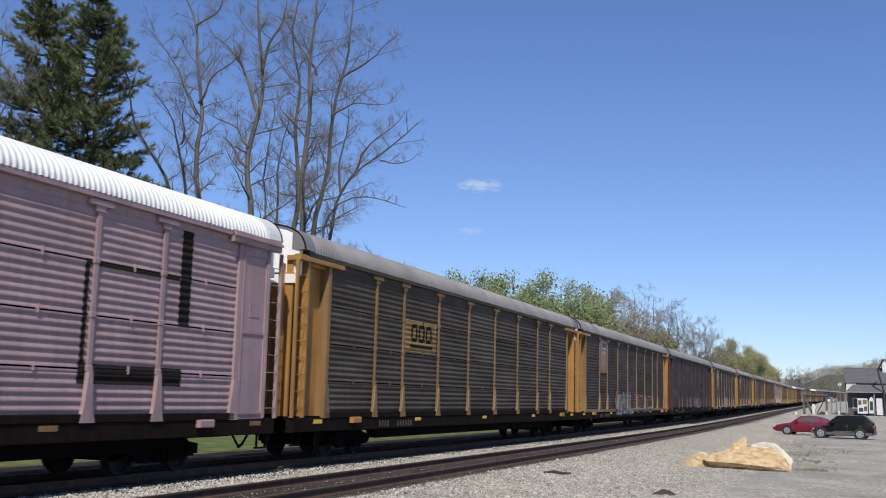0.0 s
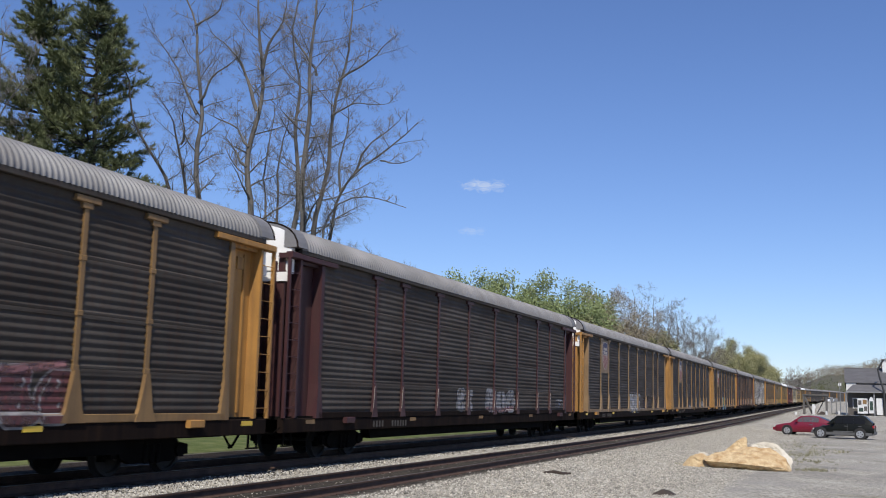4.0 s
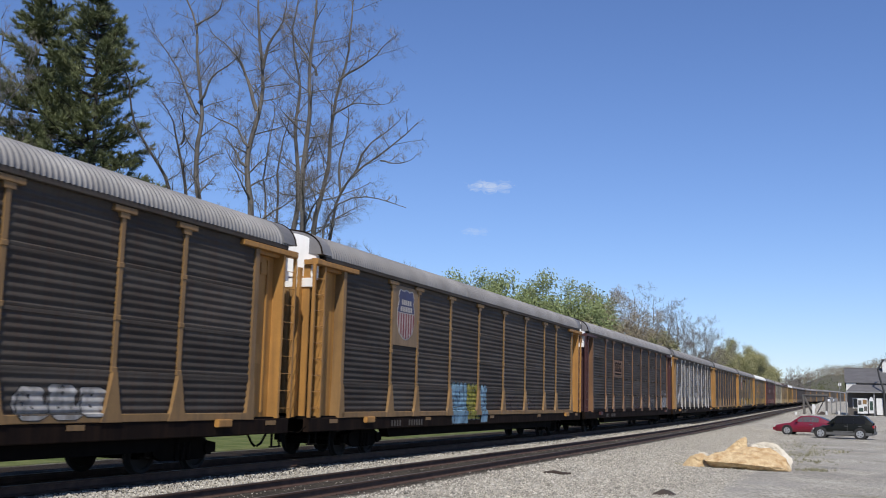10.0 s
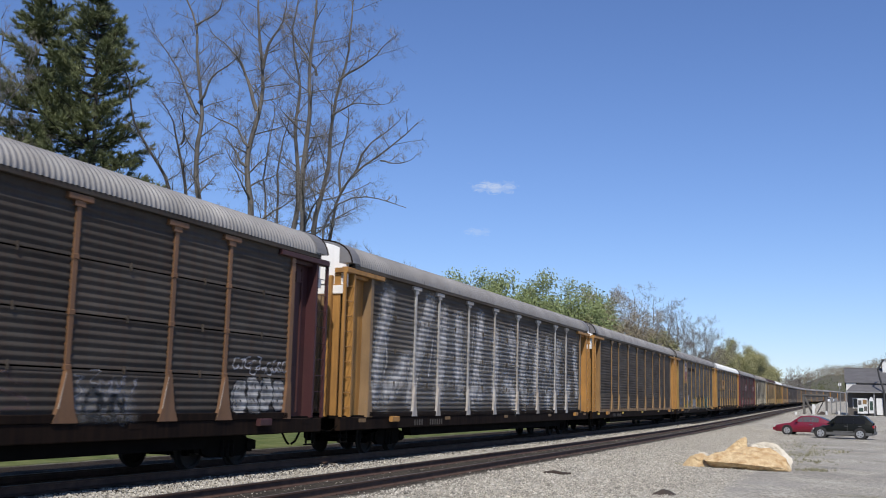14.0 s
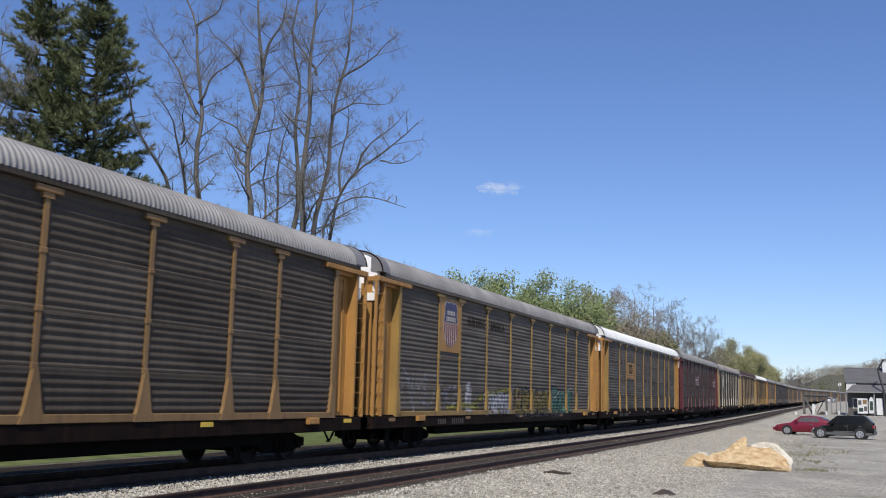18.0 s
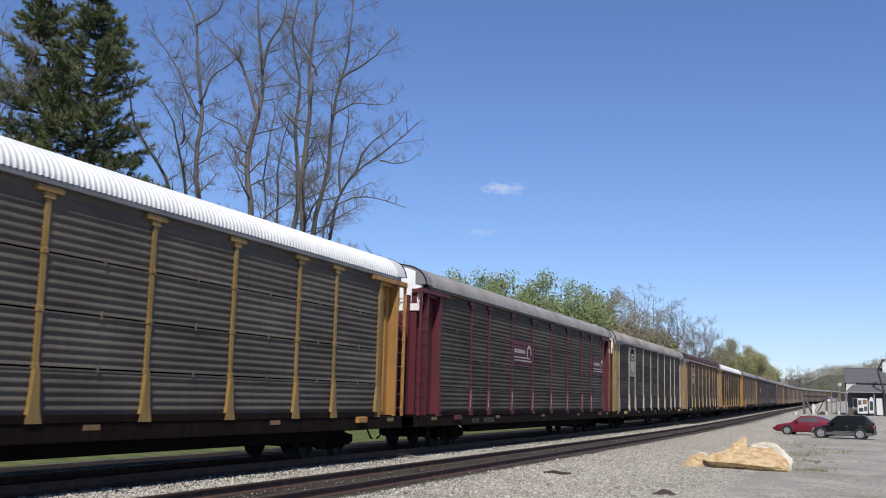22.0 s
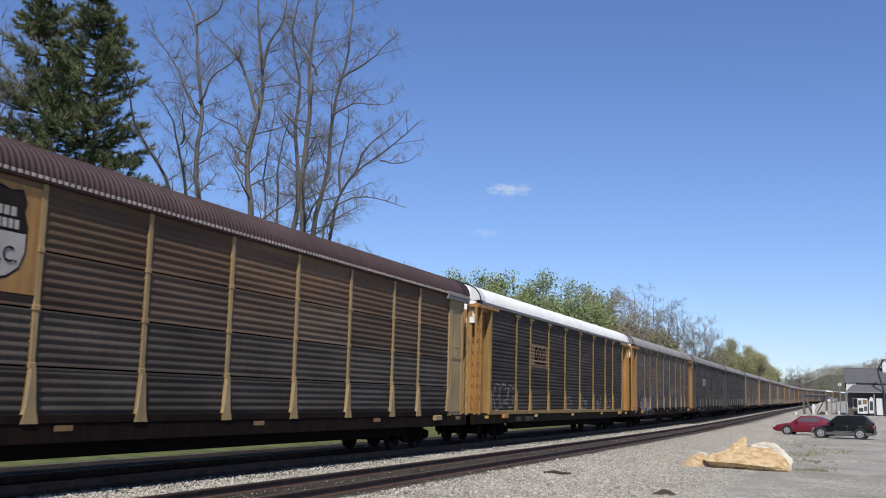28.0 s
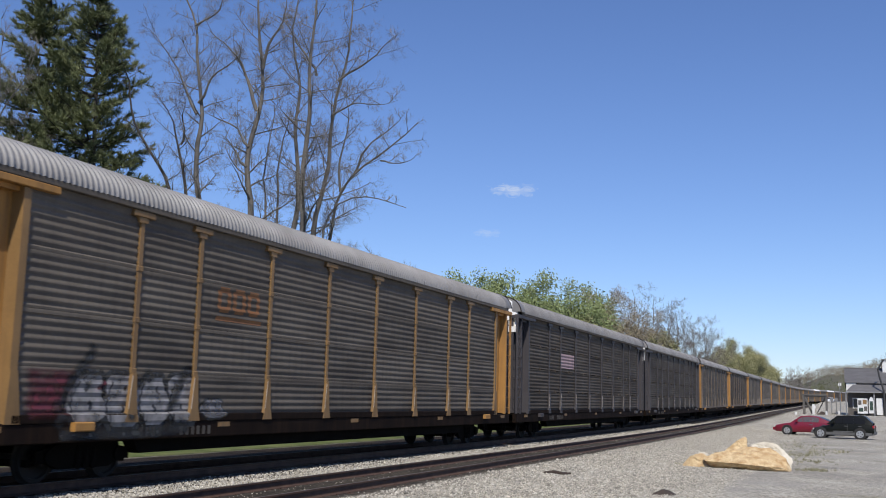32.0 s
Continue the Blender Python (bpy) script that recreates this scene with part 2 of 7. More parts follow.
GROUND_MAT = ground_material()
RAIL_STEEL = shade("rusty_rail_steel", (0.10, 0.055, 0.035), (0.055, 0.03, 0.022), 0.75, 0.2, 3, 0.001, 30)
RAIL_TOP = shade("worn_rail_head", (0.13, 0.105, 0.09), (0.09, 0.07, 0.06), 0.6, 0.3, 2, 0.0, 30)
TIE = shade("weathered_tie_wood", (0.10, 0.082, 0.066), (0.05, 0.041, 0.034), 0.9, 0.0, 3, 0.004, 25, 0.3, stretch=(0.4, 3, 3))
BALLAST = shade("ballast_stone", (0.475, 0.44, 0.375), (0.262, 0.24, 0.2), 0.95, 0.0, 6, 0.0, 30, 0.0, island=0.45, spec=0.15)


def make_ground():
    lats = sorted(set([-2600, -1500, -800, -400, -200, -120, -80, -55] + list(np.arange(-40, -6, 2.0)) + list(np.arange(-6, 14, 0.5)) +
                      list(np.arange(14, 40, 2.0)) + [45, 60, 90, 140, 220, 400, 800, 1500, 2600]))
    ys = sorted(set([-1500, -800, -500, -300, -150, -60] + list(np.arange(-30, 120, 1.0)) + list(np.arange(120, 400, 4.0)) +
                    list(np.arange(400, 800, 12.0)) + [900, 1100, 1500, 2200, 3200, 4600]))
    m = Mesh()
    m.grid(len(ys), len(lats), lambda i, j: (SIDE_X + bend_x(min(ys[i], 760)) + lats[j], ys[i], height(lats[j], ys[i])))
    me = m.data("ground", 180)
    me.materials.append(GROUND_MAT)
    a, b = me.attributes.new("zone", "FLOAT", "POINT"), me.attributes.new("rusty", "FLOAT", "POINT")
    zv, rust_shade = [], []
    for y in ys:
        for la in lats:
            zv.append(0.0 if la < -5.6 else 1.0 if la < 8.2 else 1.0 + min((la - 8.2) / 1.2, 1.0))
            if la > 60 and y > 250:
                zv[-1] = 0.0
            # Full value under the train is shade put into the bed's colour.
            rust_shade.append(0.92 if 1.5 <= la <= 3.5 else 0.45 if 3.5 < la < 4.3 or 0.9 < la < 1.5 else 1.0 if -5.8 < la < 0.3 else 0.0)
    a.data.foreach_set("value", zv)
    b.data.foreach_set("value", rust_shade)
    ob = new("ground", me)
    tagged(ob, "grey gravel ground with a dirt lot and grass beyond the line", "ground", kind="structure")


def rail_mesh(lat, s0, s1, top=False):
    prof = [(-0.07, -0.17), (0.07, -0.17), (0.07, -0.155), (0.012, -0.13), (0.012, -0.04), (0.036, -0.03), (0.036, -0.004), (-0.036, -0.004), (-0.036, -0.03),
            (-0.012, -0.04), (-0.012, -0.13), (-0.07, -0.155)]
    if top:
        prof = [(-0.03, -0.004), (0.03, -0.004), (0.03, 0.0), (-0.03, 0.0)]
    ss = np.arange(s0, s1, 3.0)
    m = Mesh()
    n = len(prof)
    for s in ss:
        m.v.extend(line(s, lat + p, q + Z_OFF) for p, q in prof)
    for i in range(len(ss) - 1):
        for j in range(n):
            m.f.append((i * n + j, i * n + (j + 1) % n, (i + 1) * n + (j + 1) % n, (i + 1) * n + j))
    return m


Z_OFF = 0.0


def make_track(label, centre, off, near):
    global Z_OFF
    Z_OFF = off
    tr = thing("railway_track", label, "railway track", "tracks", "structure")
    for g in (-0.75, 0.75):
        r = part("rail", rail_mesh(centre + g, -60, 640), RAIL_STEEL, tr, fix=True)
        part("rail_head", rail_mesh(centre + g, -60, 640, True), RAIL_TOP, r, "worn bright rail head", fix=True)
    tie = Mesh().box(-1.3, 1.3, -0.115, 0.115, -0.16, 0.0, 0.015)
    tie_me = tie.data("tie", 0, True)
    plate = Mesh()
    for g in (-0.75, 0.75):
        plate.box(g - 0.16, g + 0.16, -0.09, 0.09, 0.0, 0.012)
        for q in (-0.1, 0.1):
            plate.box(g + q - 0.015, g + q + 0.015, -0.05, -0.02, 0.012, 0.035)
    rng = random.Random(11)
    if near:
        for i in range(300):
            s = 8 + i * 0.53
            p = line(s, centre, off - 0.178 + rng.uniform(-0.006, 0.004))
            part("tie", tie_me, TIE, tr, at=pose(*p, 0, rng.uniform(-0.4, 0.4), math.degrees(np.interp(s, _S, _H)) + rng.uniform(-1, 1)))
        plates = Mesh()
        for i in range(300):
            x, y, z = line(8 + i * 0.53, centre, off - 0.178)
            plates.add([(a + x, b + y, c + z) for a, b, c in plate.v], plate.f)
        tagged(part("tie_plates", plates, RAIL_STEEL, tr), kind="stuff")
    far = Mesh()
    for s in np.arange(8 + 300 * 0.53 if near else -20, 420, 0.53):
        x, y, z = line(s, centre, off - 0.178)
        far.box(x - 1.3, x + 1.3, y - 0.115, y + 0.115, z - 0.12, z)
    tagged(part("ties", far, TIE, tr), kind="stuff")


def scatter_ballast():
    """Loose stones on the beds and the shoulder."""
    rng = np.random.RandomState(3)
    m = Mesh()
    shape = [(1, 0, 0), (-0.5, 0.8, 0), (-0.5, -0.8, 0), (0.1, 0, 0.8), (0.2, 0.1, -0.6)]
    faces = [(0, 1, 3), (1, 2, 3), (2, 0, 3), (1, 0, 4), (2, 1, 4), (0, 2, 4)]
    base = np.array(shape)
    n = 110000
    u = rng.rand(n)
    yy = 13 + 75 * u ** 1.7
    lat = rng.uniform(-0.6, 9.5, n)
    for i in range(n):
        la, y = float(lat[i]), float(yy[i])
        if abs(la - 1.77) < 0.09 or abs(la - 3.27) < 0.09:
            continue
        if la > 7 and rng.rand() < (la - 7) / 3:
            continue
        r = rng.uniform(0.014, 0.034) * (1.0 if rng.rand() > 0.015 else 1.8)
        if 1.35 < la < 3.75:
            if rng.rand() < 0.95:
                continue
            r *= 0.7
        a = rng.rand() * 6.28
        c, s = math.cos(a), math.sin(a)
        q = base * (r * rng.uniform(0.7, 1.2, (5, 3)))
        x = SIDE_X + float(bend_x(y)) + la
        z = height(la, y) + r * 0.3
        k = len(m.v)
        m.v.extend((x + p[0] * c - p[1] * s, y + p[0] * s + p[1] * c, z + p[2]) for p in q)
        m.f.extend((f[0] + k, f[1] + k, f[2] + k) for f in faces)
    ob = part("ballast_stones", m, BALLAST)
    tagged(ob, "loose pale grey ballast stones beside the rails", "gravel", kind="stuff")


make_ground()
make_track("running line under the train with rusty rails", -1.55, 0.0, False)
make_track("empty rusty track with weathered wooden ties", 2.52, -0.04, True)
scatter_ballast()

# ---------------------------------------------------------------- the train
POSTS = (-12.2, -9.04, -7.1, -4.28, -1.43, 1.43, 4.28, 7.1, 9.04, 11.7)
SHIFT = {0: -0.3, 2: 0.08, 3: -0.22, 5: -0.08, 8: -0.17, 9: 0.03, 11: -0.18, 12: -0.18, 13: 0.08, 14: 0.04, 15: -0.22}
ENDS = -0.25                         # the end frames sit this far off the middle of the side posts
TIERS = ((1.13, 1.965), (1.995, 2.905), (2.935, 3.865), (3.895, 4.99))
CLOSED = ((1.13, 1.98), (1.984, 2.92), (2.924, 3.88), (3.884, 4.99))
FACE = 1.51                          # half width over the posts
ROOF = ((1.57, 5.09), (1.55, 5.21), (1.48, 5.38), (1.35, 5.52), (1.14, 5.64), (0.85, 5.71), (0.45, 5.76), (0.0, 5.78))


def sheet_x(z):
    """Depth of the corrugated side sheet at height z."""
    for z0, z1 in TIERS:
        if z0 <= z <= z1:
            w = (z - z0) / (z1 - z0)
            if w < 0.04 or w > 0.93:
                return 1.475
            p = (z - z0) / 0.148
            c = math.cos(2 * math.pi * p)
            return 1.463 + 0.0125 * c
    return 1.47


def sheet_mesh(width, z0, z1):
    m = Mesh()
    zs = np.linspace(z0, z1, 42)
    w = width / 2
    m.grid(len(zs), 2, lambda i, j: (sheet_x(min(max(zs[i], z0 + 1e-6), z1 - 1e-6)), (-w, w)[j], zs[i]), flip=True)
    m.box(1.40, 1.45, -w, w, z0, z1)
    return m


def post_mesh(foot, cap=True):
    m = Mesh()
    for i in range(10):
        z = 2.1 + i * 0.27
        m.box(1.46, 1.495, -0.063, 0.063, z, z + 0.03)
    m.box(1.476, FACE, -0.055, 0.055, 1.75, 4.86, 0.012)
    m.box(1.40, 1.476, -0.03, 0.03, 1.3, 4.86)
    m.prism([(-0.055, 1.95), (-0.62 * foot, 1.3), (-foot, 1.05), (foot, 1.05), (0.62 * foot, 1.3), (0.055, 1.95)], 1.476, FACE + 0.044, "x")
    if cap:
        m.box(1.42, FACE + 0.04, -0.31, 0.31, 4.86, 4.975, 0.012)
        m.box(1.42, FACE + 0.02, -0.13, 0.13, 4.76, 4.86)
    else:
        m.box(1.44, FACE, -0.06, 0.06, 4.86, 4.985)
    for z in (1.99, 2.93, 3.89):
        m.box(1.47, FACE + 0.014, -0.07, 0.07, z - 0.05, z + 0.05, 0.012)
    return m


def arch(n=22):
    """The roof's half outline from eave to crown, smoothed."""
    u = np.linspace(0, len(ROOF) - 1, 200)
    px, pz = (np.interp(u, range(len(ROOF)), [q[i] for q in ROOF]) for i in (0, 1))
    soft = np.ones(31) / 31
    px = np.convolve(np.concatenate([2 * px[0] - px[15:0:-1], px, -px[-2:-17:-1]]), soft, "valid")
    pz = np.convolve(np.concatenate([2 * pz[0] - pz[15:0:-1], pz, pz[-2:-17:-1]]), soft, "valid")
    run = np.concatenate([[0], np.cumsum(np.hypot(np.diff(px), np.diff(pz)))])
    at = np.linspace(0, run[-1], n)
    return [(float(a), float(b)) for a, b in zip(np.interp(at, run, px), np.interp(at, run, pz))]


def roof_mesh():
    m = Mesh()
    half = arch()
    prof = half + [(-x, z) for x, z in half[-2::-1]]
    nrm = []
    for i, p in enumerate(prof):
        a, b = prof[max(i - 1, 0)], prof[min(i + 1, len(prof) - 1)]
        d = Vector((b[0] - a[0], b[1] - a[1])).normalized()
        nrm.append((d.y, -d.x))
    ys, ripple = [], []
    pitch = 0.142
    y = -13.2
    while y < 13.2:
        for f, h in ((0.0, 0.0), (0.36, 0.0), (0.46, 0.018), (0.54, 0.036), (0.82, 0.036), (0.92, 0.018)):
            ys.append(y + f * pitch)
            ripple.append(h)
        y += pitch

    def at(i, j):
        low = 0.6 if j in (0, len(prof) - 1) else 1.0
        return (prof[j][0] + nrm[j][0] * ripple[i] * low, ys[i] + ENDS, prof[j][1] + nrm[j][1] * ripple[i] * low)
    m.grid(len(ys), len(prof), at, flip=True)
    return m


def roof_section(y0, y1, inset=0.0, steps=2):
    m = Mesh()
    half = [(x - inset * (x > 0.01), z - inset) for x, z in arch(14)]
    prof = half + [(-x, z) for x, z in half[-2::-1]]
    m.prism(prof[::-1], y0, y1)
    return m


def truck_bolster():
    m = Mesh()
    m.box(-1.1, 1.1, -0.22, 0.22, 0.42, 0.72, 0.04)
    m.box(-0.2, 0.2, -0.35, 0.35, 0.6, 0.82)
    m.box(-0.95, 0.95, -1.25, -1.17, 0.3, 0.42)
    m.box(-0.95, 0.95, 1.17, 1.25, 0.3, 0.42)
    return m


def side_frame():
    m = Mesh()
    lo = [(-1.2, 0.36), (-0.95, 0.36), (-0.62, 0.24), (0.62, 0.24), (0.95, 0.36), (1.2, 0.36), (1.2, 0.56), (0.85, 0.62),
          (0.5, 0.74), (-0.5, 0.74), (-0.85, 0.62), (-1.2, 0.56)]
    m.prism(lo, 0.95, 1.08, "x")
    for y in (-0.89, 0.89):
        m.disc(1.08, y, 0.46, 0.14, 0, 0.05, 12)
    for y in (-0.2, 0.0, 0.2):
        m.disc(1.0, y, 0.3, 0.075, 0.08, 0.12, 10)
        m.tube([(1.06, y, 0.3), (1.06, y, 0.6)], 0.07, 8)
    return m


def wheelset():
    m = Mesh()
    m.tube([(-1.05, 0, 0), (1.05, 0, 0)], 0.075, 10)
    for sx in (-1, 1):
        n = 24
        prof = [(0.66, 0.13), (0.70, 0.34), (0.66, 0.36), (0.66, 0.455), (0.70, 0.455), (0.72, 0.42), (0.80, 0.41), (0.80, 0.35),
                (0.75, 0.33), (0.73, 0.13)]
        k = len(prof)
        vs, fs = [], []
        for i in range(n):
            a = 2 * math.pi * i / n
            vs += [(sx * x, r * math.cos(a), r * math.sin(a)) for x, r in prof]
        for i in range(n):
            for j in range(k - 1):
                q = (i * k + j, i * k + j + 1, (i + 1) % n * k + j + 1, (i + 1) % n * k + j)
                fs.append(q if sx > 0 else q[::-1])
        m.add(vs, fs)
        m.disc(sx * 0.9, 0, 0, 0.12, -0.06, 0.06, 10)
    return m


def coupler_mesh():
    m = Mesh()
    m.box(-0.12, 0.12, -13.85, -12.9, 0.72, 0.96, 0.03)
    m.box(-0.2, 0.16, -14.12, -13.8, 0.66, 1.0, 0.05)
    m.box(0.1, 0.22, -14.2, -13.95, 0.7, 0.98, 0.02)
    return m


def hose_mesh():
    m = Mesh()
    pts = [(0.35, -13.55, 0.85), (0.38, -13.75, 0.62), (0.38, -13.95, 0.42), (0.36, -14.1, 0.36)]
    m.tube(pts, 0.03, 6)
    lever = [(0.2, -13.75, 0.95), (0.5, -13.7, 0.88), (0.95, -13.66, 0.72), (1.25, -13.66, 0.7), (1.45, -13.64, 0.86)]
    m.tube(lever, 0.018, 5)
    return m


def pipes_mesh():
    m = Mesh()
    m.tube([(1.0, -9.2 + 0.4 * math.cos(a), 0.72 + 0.36 * math.sin(a)) for a in np.linspace(math.pi, 2 * math.pi, 10)], 0.022, 5)
    m.tube([(0.9, -11, 0.8), (0.9, 11, 0.8)], 0.03, 5)
    return m


@functools.cache
def proto(kind, *size):
    """Mesh data shared between all cars."""
    m, smooth, fix = Mesh(), 0.0, True
    if kind == "sheet":
        m, smooth, fix = sheet_mesh(*size), 40, False
    elif kind == "post":
        m = post_mesh(*size)
    elif kind == "foot_edge":
        m.prism([(-0.06, 1.9), (-0.05, 1.9), (-0.62 * size[0], 1.29), (-0.62 * size[0] - 0.012, 1.29)], FACE + 0.04, FACE + 0.05, "x")
    elif kind == "roof":
        m, smooth, fix = roof_mesh(), 50, False
    elif kind == "far_side":
        m.box(-1.5, -1.44, -13.3, 12.8, 1.1, 5.0)
        for y in POSTS:
            m.box(-FACE, -1.5, y - 0.06, y + 0.06, 1.1, 4.9)
    elif kind == "light_block":
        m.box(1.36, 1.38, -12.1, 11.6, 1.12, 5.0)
    elif kind == "underframe":
        m.box(-1.45, 1.45, -13.85, 13.35, 1.02, 1.1)
        m.box(-0.34, 0.34, -13.4, 13.4, 0.62, 1.02)
        for y in np.arange(-12, 12.1, 2.0):
            m.prism([(-1.4, 1.02), (-1.4, 0.9), (-0.34, 0.7), (0.34, 0.7), (1.4, 0.9), (1.4, 1.02)], y - 0.05, y + 0.05)
    elif kind == "sill":
        m.box(1.36, 1.52, -13.9, 13.4, 0.72, 1.06, 0.02)
    elif kind == "ledge":
        m.box(1.46, 1.54, -12.2, 11.7, 1.05, 1.2, 0.012)
    elif kind == "belly":
        m.prism([(-9.0, 0.86), (-8.7, 0.46), (8.7, 0.46), (9.0, 0.86)], 1.05, 1.32, "x")
    elif kind == "bulkhead":
        m.box(1.08, 1.3, -13.52, -13.46, 1.07, 4.86)
    elif kind == "far_sill":
        m.box(-1.52, -1.36, -13.9, 13.4, 0.72, 1.12, 0.02)
    elif kind == "eave":
        m.box(1.46, 1.575, -13.45, 12.95, 4.985, 5.1, 0.015)
        m.box(-1.575, -1.46, -13.45, 12.95, 4.985, 5.1, 0.015)
    elif kind == "end_cap":
        m = roof_section(-13.5, -12.95, -0.037)
    elif kind == "cap_trim":
        m.tube([(x * 1.025, -13.49, z + 0.035) for x, z in arch(12)] + [(-x * 1.025, -13.49, z + 0.035) for x, z in arch(12)[-2::-1]], 0.024, 5)
    elif kind == "door_top":
        n = 9
        for sx in (-1, 1):
            xs = np.linspace(0.01, 1.42, n)
            top = [float(np.interp(x, [p[0] for p in ROOF][::-1], [p[1] for p in ROOF][::-1])) - 0.05 for x in xs]
            m.grid(n, 2, lambda i, j: (sx * xs[i], -13.62 + 0.16 * (xs[i] / 1.42) ** 2, (4.56, top[i])[j]), flip=sx < 0)
            m.grid(n, 2, lambda i, j: (sx * xs[i], (-13.62 + 0.16 * (xs[i] / 1.42) ** 2, -13.3)[j], top[i]), flip=sx < 0)
            m.grid(2, 2, lambda i, j: (sx * 1.42, (-13.46, -13.3)[i], (4.56, top[-1])[j]), flip=sx < 0)
        m.box(-1.42, 1.42, -13.45, -13.3, 4.5, 4.58)
        fix = False
    elif kind == "door_rib":
        m.box(-0.025, 0.025, -13.66, -13.5, 4.6, 5.3)
    elif kind == "door_band":
        for x0, x1 in ((-1.4, -0.02), (0.02, 1.4)):
            m.box(x0, x1, -13.56, -13.42, 4.3, 4.52)
    elif kind == "door_leaf":
        m.box(0.02, 1.08, -13.55, -13.4, 1.15, 4.29)
        for x in (0.1, 0.42, 0.74, 1.02):
            m.box(x - 0.04, x + 0.04, -13.62, -13.55, 1.2, 4.25, 0.01)
        for z in (1.6, 2.9, 3.9):
            m.box(0.05, 1.06, -13.58, -13.55, z - 0.03, z + 0.03)
    elif kind == "corner_post":
        m.box(1.02, 1.1, -13.66, -13.46, 1.07, 4.78, 0.01)
        m.box(1.17, 1.54, -13.17, -13.09, 1.07, 4.86, 0.012)
    elif kind == "ladder_rail":
        m.box(-0.05, 0.03, -0.028, 0.028, 0.0, 3.79)
    elif kind == "rung":
        m.tube([(1.53, -13.66, 0), (1.535, -13.16, 0)], 0.009, 5)
        m.tube([(1.22, -13.17, 0.05), (1.24, -13.25, 0.03), (1.36, -13.27, 0.0), (1.48, -13.25, 0.03), (1.5, -13.17, 0.05)], 0.01, 5)
    elif kind == "recess":
        m.box(1.22, 1.26, -13.1, -11.95, 1.07, 4.9)
    elif kind == "recess_rib":
        m.box(1.26, 1.3, -12.82, -12.76, 1.2, 4.7)
    elif kind == "recess_placard":
        m.box(1.26, 1.272, -12.7, -12.35, 2.3, 2.75)
    elif kind == "jamb":
        m.box(1.22, FACE + 0.01, -12.05, -11.89, 1.75, 4.86, 0.012)
        m.prism([(-12.05, 1.9), (-12.1, 1.05), (-11.76, 1.05), (-11.89, 1.9)], 1.22, FACE + 0.03, "x")
    elif kind == "lintel":
        m.box(1.16, FACE + 0.07, -13.6, -11.3, 4.86, 4.98, 0.012)
        m.box(1.4, FACE + 0.075, -13.66, -13.26, 4.85, 5.0, 0.02)
        m.box(1.26, 1.42, -13.09, -12.05, 4.78, 4.86)
        m.box(1.26, 1.29, -12.75, -12.5, 4.35, 4.62)
    elif kind == "flush":
        m.box(1.44, 1.5, -13.12, -11.95, 1.07, 4.88)
    elif kind == "flush_frame":
        for z in (1.2, 2.95, 4.68):
            m.box(1.5, 1.525, -13.05, -12.1, z - 0.03, z + 0.03)
        for y in (-13.05, -12.1):
            m.box(1.5, 1.53, y - 0.03, y + 0.03, 1.2, 4.7)
    elif kind == "flush_placard":
        m.box(1.5, 1.512, -12.8, -12.4, 3.3, 3.62)
    elif kind == "fascia":
        m.box(1.5, 1.61, -13.5, -11.5, 4.86, 5.12, 0.015)
        m.box(1.5, 1.66, -13.5, -11.5, 4.99, 5.05)
    elif kind == "step":
        for y in (-13.45, -13.1):
            m.box(1.4, 1.44, y - 0.02, y + 0.02, 0.42, 0.86)
        m.box(1.36, 1.46, -13.47, -13.08, 0.4, 0.43)
    elif kind == "bolster":
        m = truck_bolster()
    elif kind == "side_frame":
        m = side_frame()
    elif kind == "wheelset":
        m, smooth = wheelset(), 35
    elif kind == "coupler":
        m = coupler_mesh()
    elif kind == "hose":
        m, smooth = hose_mesh(), 60
    elif kind == "pipes":
        m = pipes_mesh()
    elif kind == "latch":
        m.box(1.47, 1.51, -0.012, 0.012, -0.075, 0.075)
        m.box(1.47, 1.495, -0.03, 0.03, -0.015, 0.015)
    elif kind == "reflector":
        m.box(1.52, 1.527, -0.22, 0.22, -0.05, 0.05)
    elif kind == "jack_pad":
        m.box(1.52, 1.64, -0.24, 0.24, -0.09, 0.07, 0.02)
    elif kind == "eave_clip":
        m.box(1.57, 1.6, -0.035, 0.035, 5.035, 5.095)
    elif kind == "stencil":
        m.box(1.522, 1.526, 0, 0.1, -0.12, 0.05)
    elif kind == "plate":
        m.box(1.482, 1.494, 0, size[0], 0, size[1])
    return m.data(kind, smooth, fix)


TURN = Matrix.Rotation(math.pi, 4, "Z")
MIRROR_Y = Matrix.Diagonal((1, -1, 1, 1))


MIRRORS = {}


def mirror_data(me):
    if me.name not in MIRRORS:
        m2 = me.copy()
        m2.transform(MIRROR_Y)
        m2.flip_normals()
        MIRRORS[me.name] = m2
    return MIRRORS[me.name]


def paint(name, a, dirt=0.35, rough=0.6):
    return shade(name, a, tuple(c * 0.72 for c in a), rough=rough, scale=1.3, fine=24, bump=0.0015, streak=dirt, streak_col=(0.07, 0.045, 0.03))


YELLOW = paint("yellow_frame_paint", (0.42, 0.21, 0.052), 0.5)
OCHRE = paint("ochre_frame_paint", (0.26, 0.15, 0.055), 0.5)
ORANGE = paint("faded_orange_letter_paint", (0.26, 0.11, 0.035), 0.3)
RUST = paint("faded_orange_frame_paint", (0.2, 0.1, 0.045), 0.55)
PALE = paint("pale_yellow_frame_paint", (0.33, 0.28, 0.18), 0.3)
MAROON = paint("maroon_frame_paint", (0.1, 0.012, 0.02), 0.3)
DULL_RED = paint("dull_maroon_frame_paint", (0.055, 0.015, 0.017), 0.4)
PINK = paint("faded_pink_paint", (0.40, 0.27, 0.27), 0.25)
